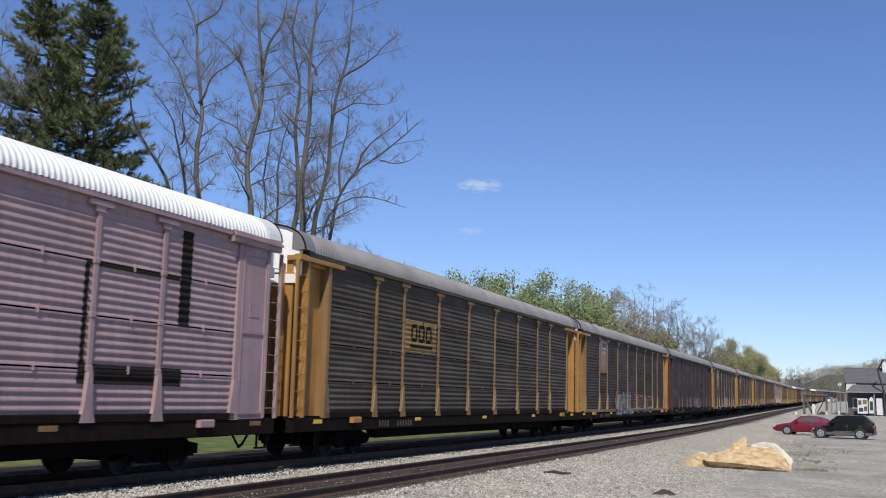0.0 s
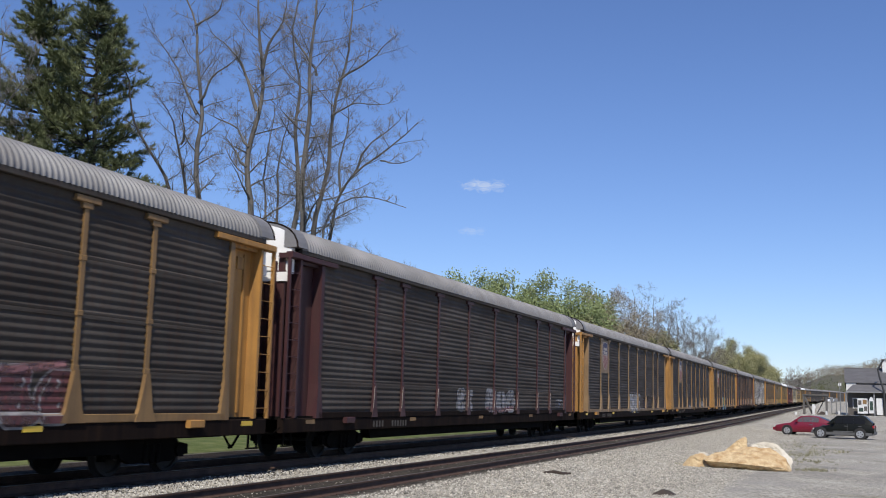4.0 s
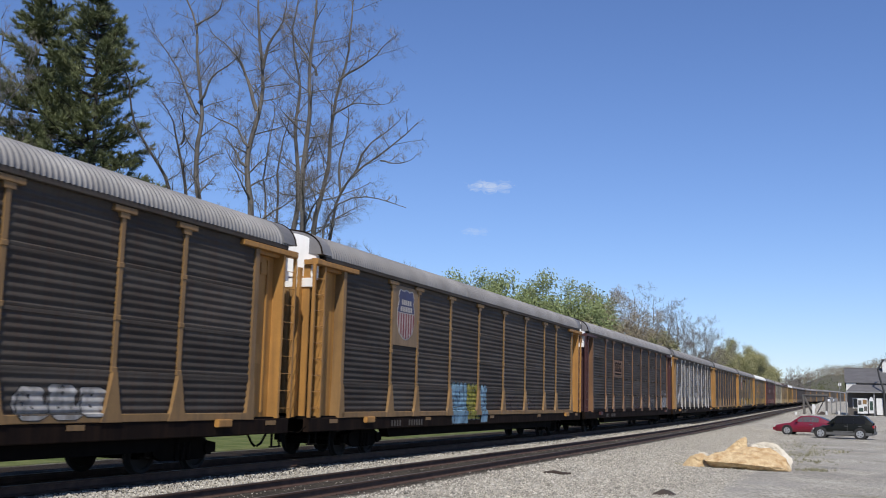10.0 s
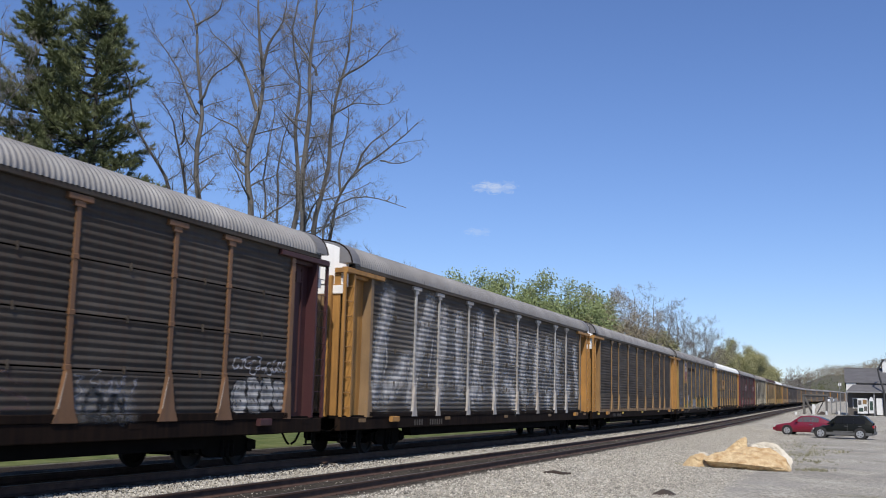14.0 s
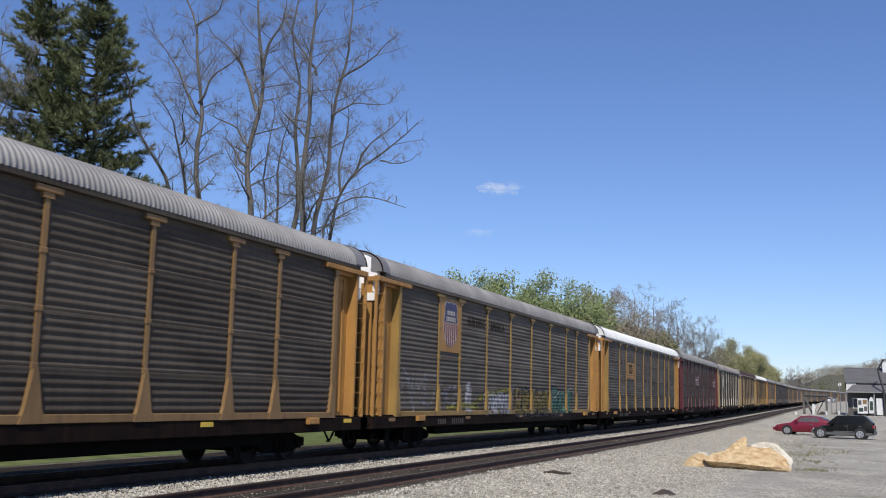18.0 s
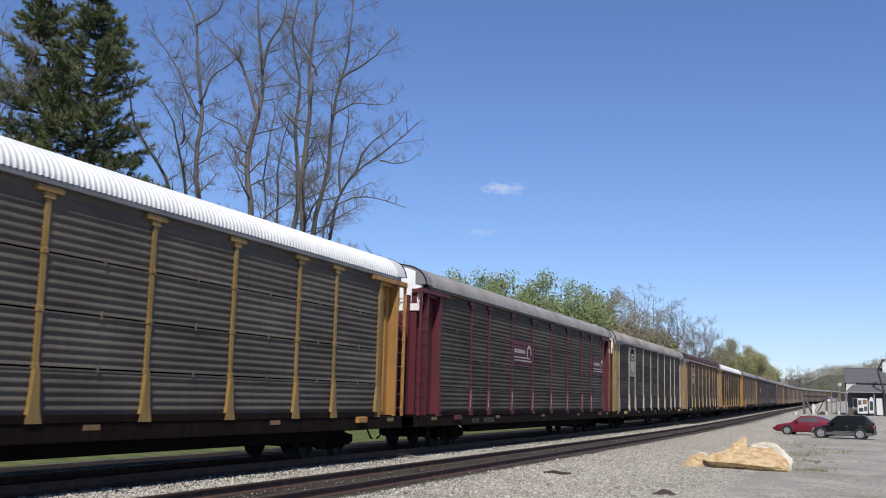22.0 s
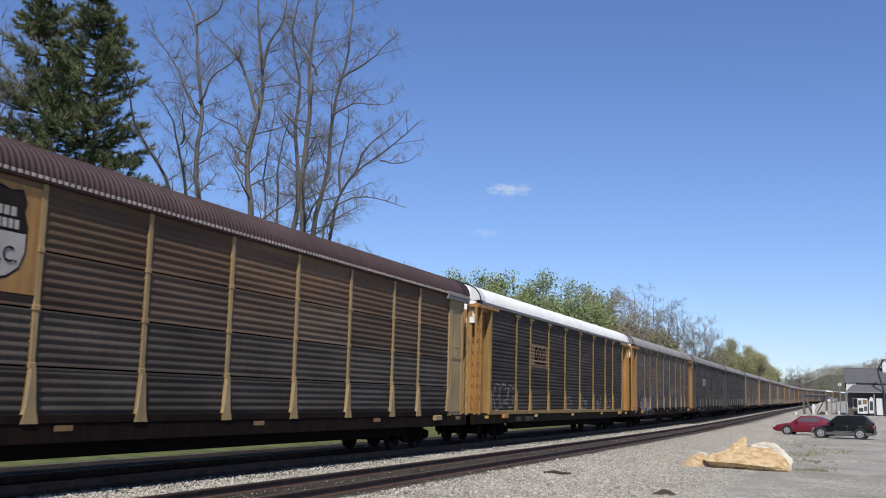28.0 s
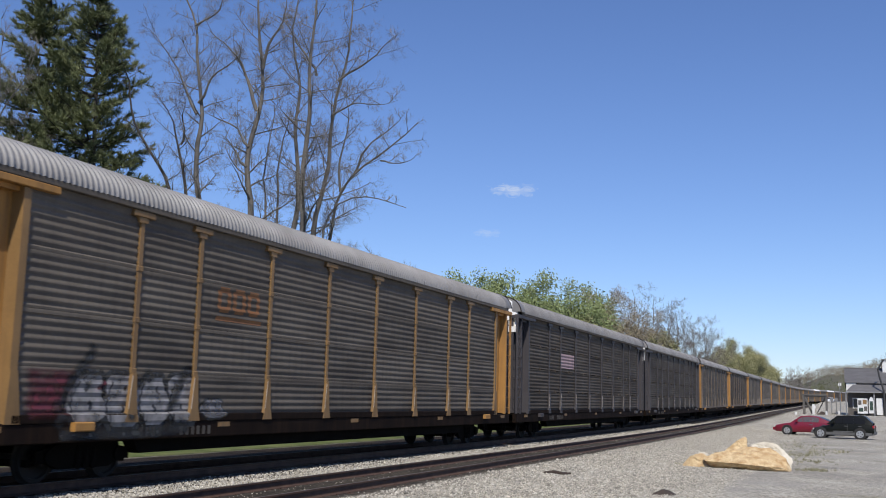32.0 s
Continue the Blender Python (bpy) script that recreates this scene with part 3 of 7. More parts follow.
BLACK = paint("black_frame_paint", (0.05, 0.045, 0.05), 0.2)
ZINC = shade("weathered_zinc_sheet", (0.098, 0.080, 0.061), (0.050, 0.039, 0.029), 0.75, 0.0, 0.9, 0.002, 22, 0.14, 0.45, (0.045, 0.033, 0.027), stretch=(1, 0.5, 2.2), spec=0.25)
ZINC_PALE = shade("pale_zinc_sheet", (0.140, 0.119, 0.095), (0.077, 0.064, 0.052), 0.75, 0.0, 0.9, 0.002, 22, 0.14, 0.35, (0.06, 0.047, 0.04), stretch=(1, 0.5, 2.2), spec=0.25)
ZINC_BROWN = shade("rust_stained_zinc_sheet", (0.074, 0.063, 0.052), (0.038, 0.031, 0.025), 0.75, 0.0, 0.9, 0.002, 22, 0.18, 0.5, (0.06, 0.032, 0.02), stretch=(1, 0.5, 2.2), spec=0.25)
ZINC_RUST = shade("rusty_brown_sheet", (0.130, 0.094, 0.065), (0.062, 0.044, 0.032), 0.75, 0.0, 0.7, 0.002, 18, 0.3, 0.6, (0.12, 0.055, 0.025), stretch=(1, 0.4, 2.6), spec=0.25)
ZINC_DARK = shade("dark_brown_stained_sheet", (0.056, 0.043, 0.033), (0.030, 0.023, 0.017), 0.75, 0.0, 0.9, 0.002, 22, 0.18, 0.5, (0.05, 0.028, 0.02), stretch=(1, 0.5, 2.2), spec=0.25)
ZINC_ORANGE = shade("orange_rust_streaked_sheet", (0.170, 0.110, 0.065), (0.075, 0.048, 0.033), 0.75, 0.0, 0.6, 0.002, 18, 0.3, 0.7, (0.15, 0.06, 0.025), stretch=(1, 0.35, 3.0), spec=0.25)
STRAW = paint("straw_yellow_post_paint", (0.37, 0.255, 0.11), 0.5)
ROOF_WHITE = shade("white_roof_paint", (0.70, 0.70, 0.68), (0.58, 0.58, 0.56), 0.5, 0.0, 0.8, 0.001, 18, 0.0, 0.12, (0.4, 0.36, 0.32))
ROOF_GREY = shade("dull_zinc_roof", (0.225, 0.218, 0.216), (0.145, 0.139, 0.137), 0.6, 0.1, 0.8, 0.001, 18, 0.12, 0.2, (0.16, 0.13, 0.11))
ROOF_MIXED = shade("patchy_zinc_roof_with_rust", (0.33, 0.315, 0.30), (0.17, 0.14, 0.12), 0.6, 0.1, 0.5, 0.001, 9, 0.0, 0.25, (0.13, 0.08, 0.06))
ROOF_BROWN = shade("oxide_brown_roof", (0.042, 0.015, 0.016), (0.028, 0.011, 0.012), 0.7, 0.0, 0.8, 0.001, 18)
DOOR_WHITE = shade("white_door_paint", (0.84, 0.83, 0.80), (0.75, 0.73, 0.70), 0.5, 0.0, 1.2, 0.001, 20, 0.0, 0.1, (0.4, 0.33, 0.26))
# Dark grime whose near-black colour also holds the deep shade under the cars.
GRIME_SHADE = shade("underframe_grime_and_shade", (0.007, 0.006, 0.005), (0.004, 0.0035, 0.003), 0.95, 0.0, 3, 0.004, 30, spec=0.05)
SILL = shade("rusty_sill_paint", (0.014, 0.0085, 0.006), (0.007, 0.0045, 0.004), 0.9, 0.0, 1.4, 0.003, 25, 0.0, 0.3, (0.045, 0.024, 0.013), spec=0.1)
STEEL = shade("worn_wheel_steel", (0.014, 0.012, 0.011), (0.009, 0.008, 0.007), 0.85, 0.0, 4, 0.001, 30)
REFLECT = shade("yellow_reflector", (0.75, 0.5, 0.05), (0.6, 0.4, 0.05), 0.4)
LETTER = shade("dark_letter_paint", (0.016, 0.013, 0.012), (0.024, 0.019, 0.016), 0.9, spec=0.1)
# Pale metal of the eave clips; on post feet it paints a sun glint.
GLINT_AND_CLIP = shade("worn_pale_metal_edge", (0.46, 0.41, 0.35), (0.3, 0.25, 0.2), 0.5)
GOLD = paint("dirty_gold_post_paint", (0.31, 0.19, 0.05), 0.5)
CREAM = paint("cream_post_paint", (0.45, 0.41, 0.31), 0.3)
TAN = paint("dusty_tan_post_paint", (0.25, 0.16, 0.08), 0.45)
DUSTY = paint("dusty_brown_frame_paint", (0.15, 0.115, 0.085), 0.45)
GREYED = paint("greyed_frame_paint", (0.19, 0.165, 0.14), 0.4)
MARK = shade("chalk_white_stencil_paint", (0.085, 0.072, 0.058), (0.045, 0.038, 0.03), 0.8)
SHIELD_BLUE = shade("faded_blue_emblem_paint", (0.03, 0.036, 0.105), (0.045, 0.043, 0.085), 0.6)
NAVY = shade("dark_navy_emblem_paint", (0.02, 0.02, 0.032), (0.035, 0.033, 0.04), 0.6)
SHIELD_RED = shade("faded_red_emblem_paint", (0.2, 0.03, 0.035), (0.16, 0.04, 0.04), 0.6)
SHIELD_WHITE = shade("dirty_white_emblem_paint", (0.42, 0.38, 0.34), (0.3, 0.27, 0.24), 0.6)


def shield_loop(w, h, grow=0.0):
    """Outline of the badge: pointed top corners, round foot."""
    a, b = w / 2 + grow, h / 2 + grow
    right = [(0.0, b), (0.35 * a, b * 0.93), (0.75 * a, b * 0.98), (0.92 * a, b * 0.72), (0.86 * a, b * 0.5), (a, b * 0.2),
             (a, -b * 0.35), (0.8 * a, -b * 0.72), (0.4 * a, -b * 0.93), (0.0, -b)]
    return right[::-1] + [(-x, z) for x, z in right[1:-1]]


def clip_loop(loop, keep, edge, coord):
    """Cuts a convex-ish loop at one coordinate."""
    out = []
    n = len(loop)
    for i in range(n):
        p, q = loop[i], loop[(i + 1) % n]
        ip, iq = (p[coord] - edge) * keep >= 0, (q[coord] - edge) * keep >= 0
        if ip:
            out.append(p)
        if ip != iq:
            f = (edge - p[coord]) / (q[coord] - p[coord])
            out.append((p[0] + f * (q[0] - p[0]), p[1] + f * (q[1] - p[1])))
    return out


def badge(car, k, board_mat, worn=False):
    """A road emblem: a shield on a flat board between two posts."""
    y, z, w, h = (POSTS[1] + POSTS[2]) / 2 + SHIFT.get(k, 0.0), 4.05, 1.2, 1.44
    board = part("logo_board", proto("plate", 1.83, 1.76), board_mat, car, "flat painted board with a shield emblem", Matrix.Translation((0.006, y - 0.915, 3.12)))
    loop = shield_loop(w, h)
    at = Matrix.Translation((-0.006, 0.915, z - 3.12))

    def bit(name, lp, mat, x):
        if len(lp) > 2:
            part(name, Mesh().prism(lp, x, x + 0.004, "x"), mat, board, at=at, fix=True)
    bit("emblem_rim", shield_loop(w, h, 0.04), SHIELD_WHITE if not worn else LETTER, 1.502)
    top, low = clip_loop(loop, 1, 0.04 * h, 1), clip_loop(loop, -1, 0.02 * h, 1)
    bit("emblem_field", top, LETTER if worn else SHIELD_BLUE, 1.508)
    bit("emblem_ground", low, SHIELD_WHITE, 1.508)
    m = Mesh()
    for n, zz, ww in ((5, 0.25, 0.62), (7, 0.11, 0.74)):
        step = w * ww / n
        for i in range(n):
            c = -w * ww / 2 + step * i
            m.box(1.514, 1.518, c + step * 0.14, c + step * 0.86, h * zz - 0.075, h * zz + 0.075)
    part("emblem_lettering", m, SHIELD_WHITE, board, at=at)
    if not worn:
        n = 13
        for i in range(0, n, 2):
            a, b = -w / 2 + w * i / n, -w / 2 + w * (i + 1) / n
            bit("emblem_stripe", clip_loop(clip_loop(low, 1, a, 0), -1, b, 0), SHIELD_RED, 1.514)
    return board


def blocks(car, y0, y1, z, h, n, mat, name="lettering", x=1.496, gap=0.3, thing_parent=None):
    """Lettering as plain bars."""
    w = (y1 - y0) / (n + (n - 1) * gap)
    m = Mesh()
    for i in range(n):
        a = y0 + i * w * (1 + gap)
        m.box(x, x + 0.006, a, a + w, z, z + h)
    return part(name, m, mat, thing_parent or car)


def on_side(y, z, lift):
    """A spot just off the car's side at height z: sheet, lower band or sill."""
    z = min(max(z, 0.75), 4.97)
    x = 1.522 if z < 1.045 else 1.543 if z < 1.205 else sheet_x(z)
    return (x + lift, y, z)


def covered(ob, cover):
    """How thickly each spot is sprayed."""
    at = ob.data.attributes.new("cover", "FLOAT", "POINT")
    at.data.foreach_set("value", cover)
    return ob


def ribbon(m, cover, pts, t, lift, soft):
    """One pass of a spray can along a bent line."""
    dense = []
    for (a, b), (c, d) in zip(pts, pts[1:]):
        k = max(2, int(math.hypot(c - a, d - b) / 0.03))
        dense += [(a + (c - a) * q / k, b + (d - b) * q / k) for q in range(k)]
    dense.append(pts[-1])
    sm = []
    for q in range(len(dense)):
        near = dense[max(0, q - 4):q + 5]
        sm.append((sum(v[0] for v in near) / len(near), sum(v[1] for v in near) / len(near)))

    def edge(q, side):
        a, b = sm[max(q - 1, 0)], sm[min(q + 1, len(sm) - 1)]
        d = Vector((b[0] - a[0], b[1] - a[1]))
        d = d.normalized() if d.length > 1e-6 else Vector((1, 0))
        return on_side(sm[q][0] - d.y * t * side, sm[q][1] + d.x * t * side, lift)
    across = max(5, int(2 * t / 0.035) + 1)
    m.grid(len(sm), across, lambda q, j: edge(q, -1 + 2 * j / (across - 1)))
    for q in range(len(sm)):
        fade = min(1.0, (min(q, len(sm) - 1 - q) + 1) * 0.03 / max(t, 0.03)) if soft else 1.0
        for j in range(across):
            side = abs(-1 + 2 * j / (across - 1))
            cover.append(fade * (1 - side ** (1.5 if soft else 6) * (1.0 if soft else 0.6)))


def strokes(rng, car, name, y0, y1, z0, z1, mat, n, thick, label, lift=0.006, lean=0.15):
    """Sprayed writing: ribbons that lie on the corrugated sheet."""
    m, cover = Mesh(), []
    for i in range(n):
        cx = y0 + (y1 - y0) * (i + 0.5) / n
        w = (y1 - y0) / n * 0.6
        h = (z1 - z0) / 2 * rng.uniform(0.75, 1.0)
        cz = (z0 + z1) / 2 + rng.uniform(-0.08, 0.08)
        kind = rng.randrange(5)
        if kind == 0:
            pts = [(-w, -h), (-w * 0.6, h), (w * 0.2, -h * 0.2), (w * 0.7, h), (w, -h)]
        elif kind == 1:
            pts = [(w, h * 0.8), (-w * 0.6, h), (-w, 0), (-w * 0.5, -h), (w, -h * 0.8), (w * 0.9, 0), (0, -0.05)]
        elif kind == 2:
            pts = [(-w, h), (-w * 0.8, -h), (w * 0.7, -h * 0.9), (w, h), (w * 0.2, h * 0.1)]
        elif kind == 3:
            pts = [(w * math.cos(a), h * math.sin(a)) for a in np.linspace(0.4, 6.3, 11)]
        else:
            pts = [(-w, h * 0.9), (w, h), (-w * 0.1, 0), (w, -h * 0.3), (w * 0.3, -h), (-w, -h * 0.8)]
        pts = [(a + rng.uniform(-0.45, 0.45) * w, b + rng.uniform(-0.3, 0.3) * h) for a, b in pts]
        pts.append((rng.uniform(-1, 1) * w, rng.uniform(-0.8, 0.8) * h))
        ribbon(m, cover, [(cx + a + lean * b, cz + b) for a, b in pts], thick * rng.uniform(0.8, 1.25), lift, False)
    return covered(part(name, m, mat, car, label, fix=True), cover)


def passes(car, lines, mat, thick, label, lift=0.006):
    """Broad soft passes of a can along given lines."""
    m, cover = Mesh(), []
    for i, pts in enumerate(lines):
        ribbon(m, cover, pts, thick, lift + 0.0015 * (i % 3), True)
    return covered(part("graffiti", m, mat, car, label, fix=True), cover)


def cloud_of_paint(car, y0, y1, z0, z1, mat, label, top=None, lift=0.004):
    """A sprayed or rolled field with a soft or scalloped edge."""
    m, cover = Mesh(), []
    ny, nz = max(8, int((y1 - y0) / 0.07)), max(8, int((z1 - z0) / 0.03))
    for i in range(ny + 1):
        for j in range(nz + 1):
            u, v = i / ny, j / nz
            cover.append(1.0 if top else min(1.0, 5 * min(u, 1 - u), 5 * min(v, 1 - v)))

    def spot(i, j):
        y = y0 + (y1 - y0) * i / ny
        zt = z1 + (top(y) if top else 0.0)
        return on_side(y + 0.03 * math.sin(j * 0.4 + y0), z0 + (zt - z0) * j / nz, lift)
    m.grid(ny + 1, nz + 1, spot)
    return covered(part("graffiti", m, mat, car, label, fix=True), cover)


def bubbles(car, y0, y1, z0, z1, n, fill, rim, label, seed, grow=0.05):
    """A row of fat rounded letter bodies with an outline and inner marks."""
    rng = random.Random(seed)
    body, edge_m, marks = Mesh(), Mesh(), Mesh()
    cb, ce, cm = [], [], []
    w = (y1 - y0) / n
    for i in range(n):
        cx, hw = y0 + w * (i + 0.5), w * 0.5 * rng.uniform(0.86, 1.02)
        lo, hi = z0 + rng.uniform(0, 0.1) * (z1 - z0), z1 - rng.uniform(0, 0.16) * (z1 - z0)
        lean, ph, waist = rng.uniform(-0.12, 0.16), rng.uniform(0, 6), rng.uniform(0.05, 0.22)
        nz = 22
        for m, cov, g, lift in ((edge_m, ce, grow, 0.003), (body, cb, 0.0, 0.008)):
            def spot(r, c):
                v = r / nz
                half = (hw + g) * (1 - 0.45 * abs(2 * v - 1) ** 4) * (1 + waist * math.sin(v * 7 + ph))
                mid = cx + lean * (v - 0.5) + 0.04 * math.sin(v * 9 + ph)
                return on_side(mid + half * (-1 + c / 3.0), lo - g + (hi - lo + 2 * g) * v, lift)
            m.grid(nz + 1, 7, spot)
            cov.extend([1.0] * (7 * (nz + 1)))
        h = hi - lo
        for q in range(2):
            py, pz = cx + rng.uniform(-0.35, 0.2) * hw, lo + h * (0.3 + 0.4 * q)
            ribbon(marks, cm, [(py, pz - 0.06 * h), (py + rng.uniform(0.1, 0.5) * hw, pz + rng.uniform(-0.05, 0.12) * h), (py + rng.uniform(-0.1, 0.2) * hw, pz + 0.16 * h)], 0.028 + 0.02 * hw, 0.012, False)
        ribbon(marks, cm, [(cx - hw * 0.7, lo), (cx - hw * 0.9, lo + h * 0.5), (cx - hw * 0.5 + lean, hi - 0.06)], 0.022, 0.012, False)
    covered(part("graffiti_rim", edge_m, SPRAY[rim], car, label + ", outline", fix=True), ce)
    covered(part("graffiti", body, SPRAY[fill], car, label, fix=True), cb)
    covered(part("graffiti_shading", marks, SPRAY[rim], car, label + ", inner lines", fix=True), cm)


def sprayed(name, c, body=1.0):
    """Thin worn paint: the sheet shows through where little of it lies."""
    m = shade(name, c, tuple(v * 0.7 for v in c), 0.6, fine=12)
    nt = m.node_tree
    N, L = nt.nodes.new, nt.links.new
    out = nt.nodes["Material Output"]
    tc, spot, worn = N("ShaderNodeTexCoord"), N("ShaderNodeAttribute"), N("ShaderNodeTexNoise")
    spot.attribute_name = "cover"
    worn.inputs["Scale"].default_value, worn.inputs["Detail"].default_value = 3.5, 8
    rough = N("ShaderNodeMapRange")
    rough.inputs[1].default_value, rough.inputs[2].default_value = 0.3, 0.62
    rough.inputs[3].default_value, rough.inputs[4].default_value = 0.35 * body, body
    mul, clear, mix = N("ShaderNodeMath"), N("ShaderNodeBsdfTransparent"), N("ShaderNodeMixShader")
    mul.operation = "MULTIPLY"
    L(tc.outputs["Object"], worn.inputs["Vector"])
    L(worn.outputs[0], rough.inputs[0])
    L(rough.outputs[0], mul.inputs[0])
    L(spot.outputs["Fac"], mul.inputs[1])
    L(mul.outputs[0], mix.inputs[0])
    L(clear.outputs[0], mix.inputs[1])
    L(nt.nodes["Principled BSDF"].outputs[0], mix.inputs[2])
    L(mix.outputs[0], out.inputs["Surface"])
    return m


SPRAY = {k: sprayed("spray_paint_" + k, c, {"haze": 0.95, "grey": 0.65, "faint": 0.5, "veil": 0.5}.get(k, 1.0)) for k, c in {
    "white": (0.42, 0.41, 0.42), "grey": (0.3, 0.29, 0.3), "pink": (0.36, 0.16, 0.17), "blue": (0.27, 0.33, 0.37), "black": (0.03, 0.03, 0.03),
    "olive": (0.3, 0.28, 0.035), "green": (0.06, 0.16, 0.11), "red": (0.13, 0.022, 0.032), "cyan": (0.22, 0.38, 0.5), "haze": (0.5, 0.475, 0.445), "pale": (0.3, 0.285, 0.28), "wine": (0.12, 0.04, 0.04), "rose": (0.3, 0.14, 0.14), "faint": (0.16, 0.1, 0.095), "veil": (0.4, 0.385, 0.37), "chalk": (0.62, 0.585, 0.55), "tan": (0.2, 0.145, 0.03)}.items()}

POST_SPRAYED = shade("white_sprayed_post", (0.5, 0.475, 0.45), (0.24, 0.215, 0.19), 0.65, 0.0, 1.6, 0.001, 14, 0.0, 0.4, (0.3, 0.17, 0.05))

AUTORACK_GROUP = "cars of the freight train"


def autorack(k, label, frame_mat, sheet_mat, roof_mat, style="recess", end_mat=None, door_mat=None, latches=True, ribs=False, edges=False, tiers=None):
    end_mat, door_mat = end_mat or frame_mat, door_mat or frame_mat
    car = thing("autorack_car", label, "railway car", AUTORACK_GROUP)
    part("underframe", proto("underframe"), GRIME_SHADE, car)
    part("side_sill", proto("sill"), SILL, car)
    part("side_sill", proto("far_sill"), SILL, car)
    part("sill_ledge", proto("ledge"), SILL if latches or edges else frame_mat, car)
    part("belly_sill", proto("belly"), GRIME_SHADE, car)
    # Added dark sheet behind the panels, only to stop light through the seams.
    part("inner_wall", proto("light_block"), GRIME_SHADE, car)
    part("far_side", proto("far_side"), sheet_mat, car, "plain far side wall")
    posts = [POSTS[0], *(round(y + SHIFT.get(k, 0.0), 2) for y in POSTS[1:-1]), POSTS[-1]]
    part("roof", proto("roof"), roof_mat, car, "corrugated roof of thin ribbed metal")
    part("eave_rail", proto("eave"), roof_mat if style == "flush" else ROOF_GREY if k in (10, 14) else sheet_mat, car)
    for a, b in zip(posts, posts[1:]):
        for i, (z0, z1) in enumerate(TIERS if latches or tiers else CLOSED):
            part("side_panel", proto("sheet", round(b - a - 0.1, 3), z0, z1), tiers[i] if tiers else sheet_mat, car, at=(0, (a + b) / 2, 0))
        if latches and k < 18:
            for z in (1.99, 2.93, 3.89):
                part("latch", proto("latch"), sheet_mat, car, at=(0, (a + b) / 2 + 0.1, z))
    for y in posts[1:-1]:
        foot = 0.31 if k in (1, 3, 4, 5, 6, 8) else 0.19
        post = part("post", proto("post", foot, style != "flush"), frame_mat, car, at=(0, y, 0))
        # With edges set, the pale strip stands in for sunlight on the foot.
        part("foot_edge", proto("foot_edge", foot), GLINT_AND_CLIP if edges else frame_mat, post, "pale worn edge of the post foot" if edges else "")
    for end in (0, 1):
        def both(name, kind, mat, parent=car, lab="", at=None):
            me = proto(kind)
            x, y, z = at or (0, 0, 0)
            return part(name, mirror_data(me) if end else me, mat, parent, lab, (x, y + ENDS, z))
        both("roof_end", "end_cap", roof_mat)
        both("roof_trim", "cap_trim", SILL)
        both("door_top", "door_top", DOOR_WHITE, lab="white upper end door")
        both("door_band", "door_band", DOOR_WHITE)
        if ribs:
            for x in (-0.9, -0.45, 0.0, 0.45, 0.9):
                both("door_rib", "door_rib", ROOF_GREY, at=(x, 0, 0))
        both("end_door", "door_leaf", door_mat)
        part("end_door", mirror_x(proto("door_leaf"), end), door_mat, car, at=(0, ENDS, 0))
        both("corner_post", "corner_post", end_mat)
        both("bulkhead", "bulkhead", end_mat)
        part("ladder_rail", proto("ladder_rail"), end_mat, car, at=(1.52, (-13.66, 13.66)[end] + ENDS, 1.07))
        for i in range(9):
            both("rung", "rung", end_mat, at=(0, 0, 1.3 + i * 0.4))
        if style == "recess":
            both("end_panel", "recess", end_mat, lab="recessed smooth end panel")
            both("panel_rib", "recess_rib", end_mat)
            both("placard", "recess_placard", end_mat)
            both("lintel", "lintel", end_mat)
        else:
            both("end_panel", "flush", end_mat, lab="smooth flush end panel")
            both("panel_frame", "flush_frame", end_mat)
            both("placard", "flush_placard", end_mat)
            both("fascia", "fascia", ROOF_MIXED if style == "flush" else end_mat)
        both("jamb", "jamb", frame_mat)
        both("sill_step", "step", GRIME_SHADE)
        both("coupler", "coupler", GRIME_SHADE)
        both("brake_hose", "hose", GRIME_SHADE)
        both("brake_pipe", "pipes", GRIME_SHADE)
        truck = part("truck", proto("bolster"), GRIME_SHADE, car, "four-wheeled truck", (0, (-9.9, 9.9)[end], 0))
        part("side_frame", proto("side_frame"), GRIME_SHADE, truck)
        part("side_frame", proto("side_frame"), GRIME_SHADE, truck, at=TURN)
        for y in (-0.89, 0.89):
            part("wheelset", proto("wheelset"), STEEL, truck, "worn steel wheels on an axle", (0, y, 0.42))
    part("jack_pad", proto("jack_pad"), end_mat, car, at=(0, -10.6, 1.0))
    part("jack_pad", proto("jack_pad"), end_mat, car, at=(0, 10.6, 1.0))
    for y in (-12.6, -6.2, 0.0, 6.2, 12.6):
        part("reflector", proto("reflector"), REFLECT if k in (0, 1, 3, 8, 14) else SILL if k == 6 else OCHRE, car, at=(0, y, 0.97))
    return car


def mirror_x(me, end):
    key = me.name + ("xy" if end else "x")
    if key not in MIRRORS:
        m2 = me.copy()
        m2.transform(Matrix.Diagonal((-1, -1 if end else 1, 1, 1)))
        if not end:
            m2.flip_normals()
        MIRRORS[key] = m2
    return MIRRORS[key]


def board(car, y0, y1, z0, z1, mat, label):
    """A painted field on the ribbed sheet."""
    m = Mesh()
    zs = np.linspace(z0, z1, max(3, int((z1 - z0) / 0.022)))
    m.grid(len(zs), 2, lambda i, j: (sheet_x(zs[i]) + 0.006, (y0, y1)[j], zs[i]), flip=True)
    return part("logo_board", m, mat, car, label)


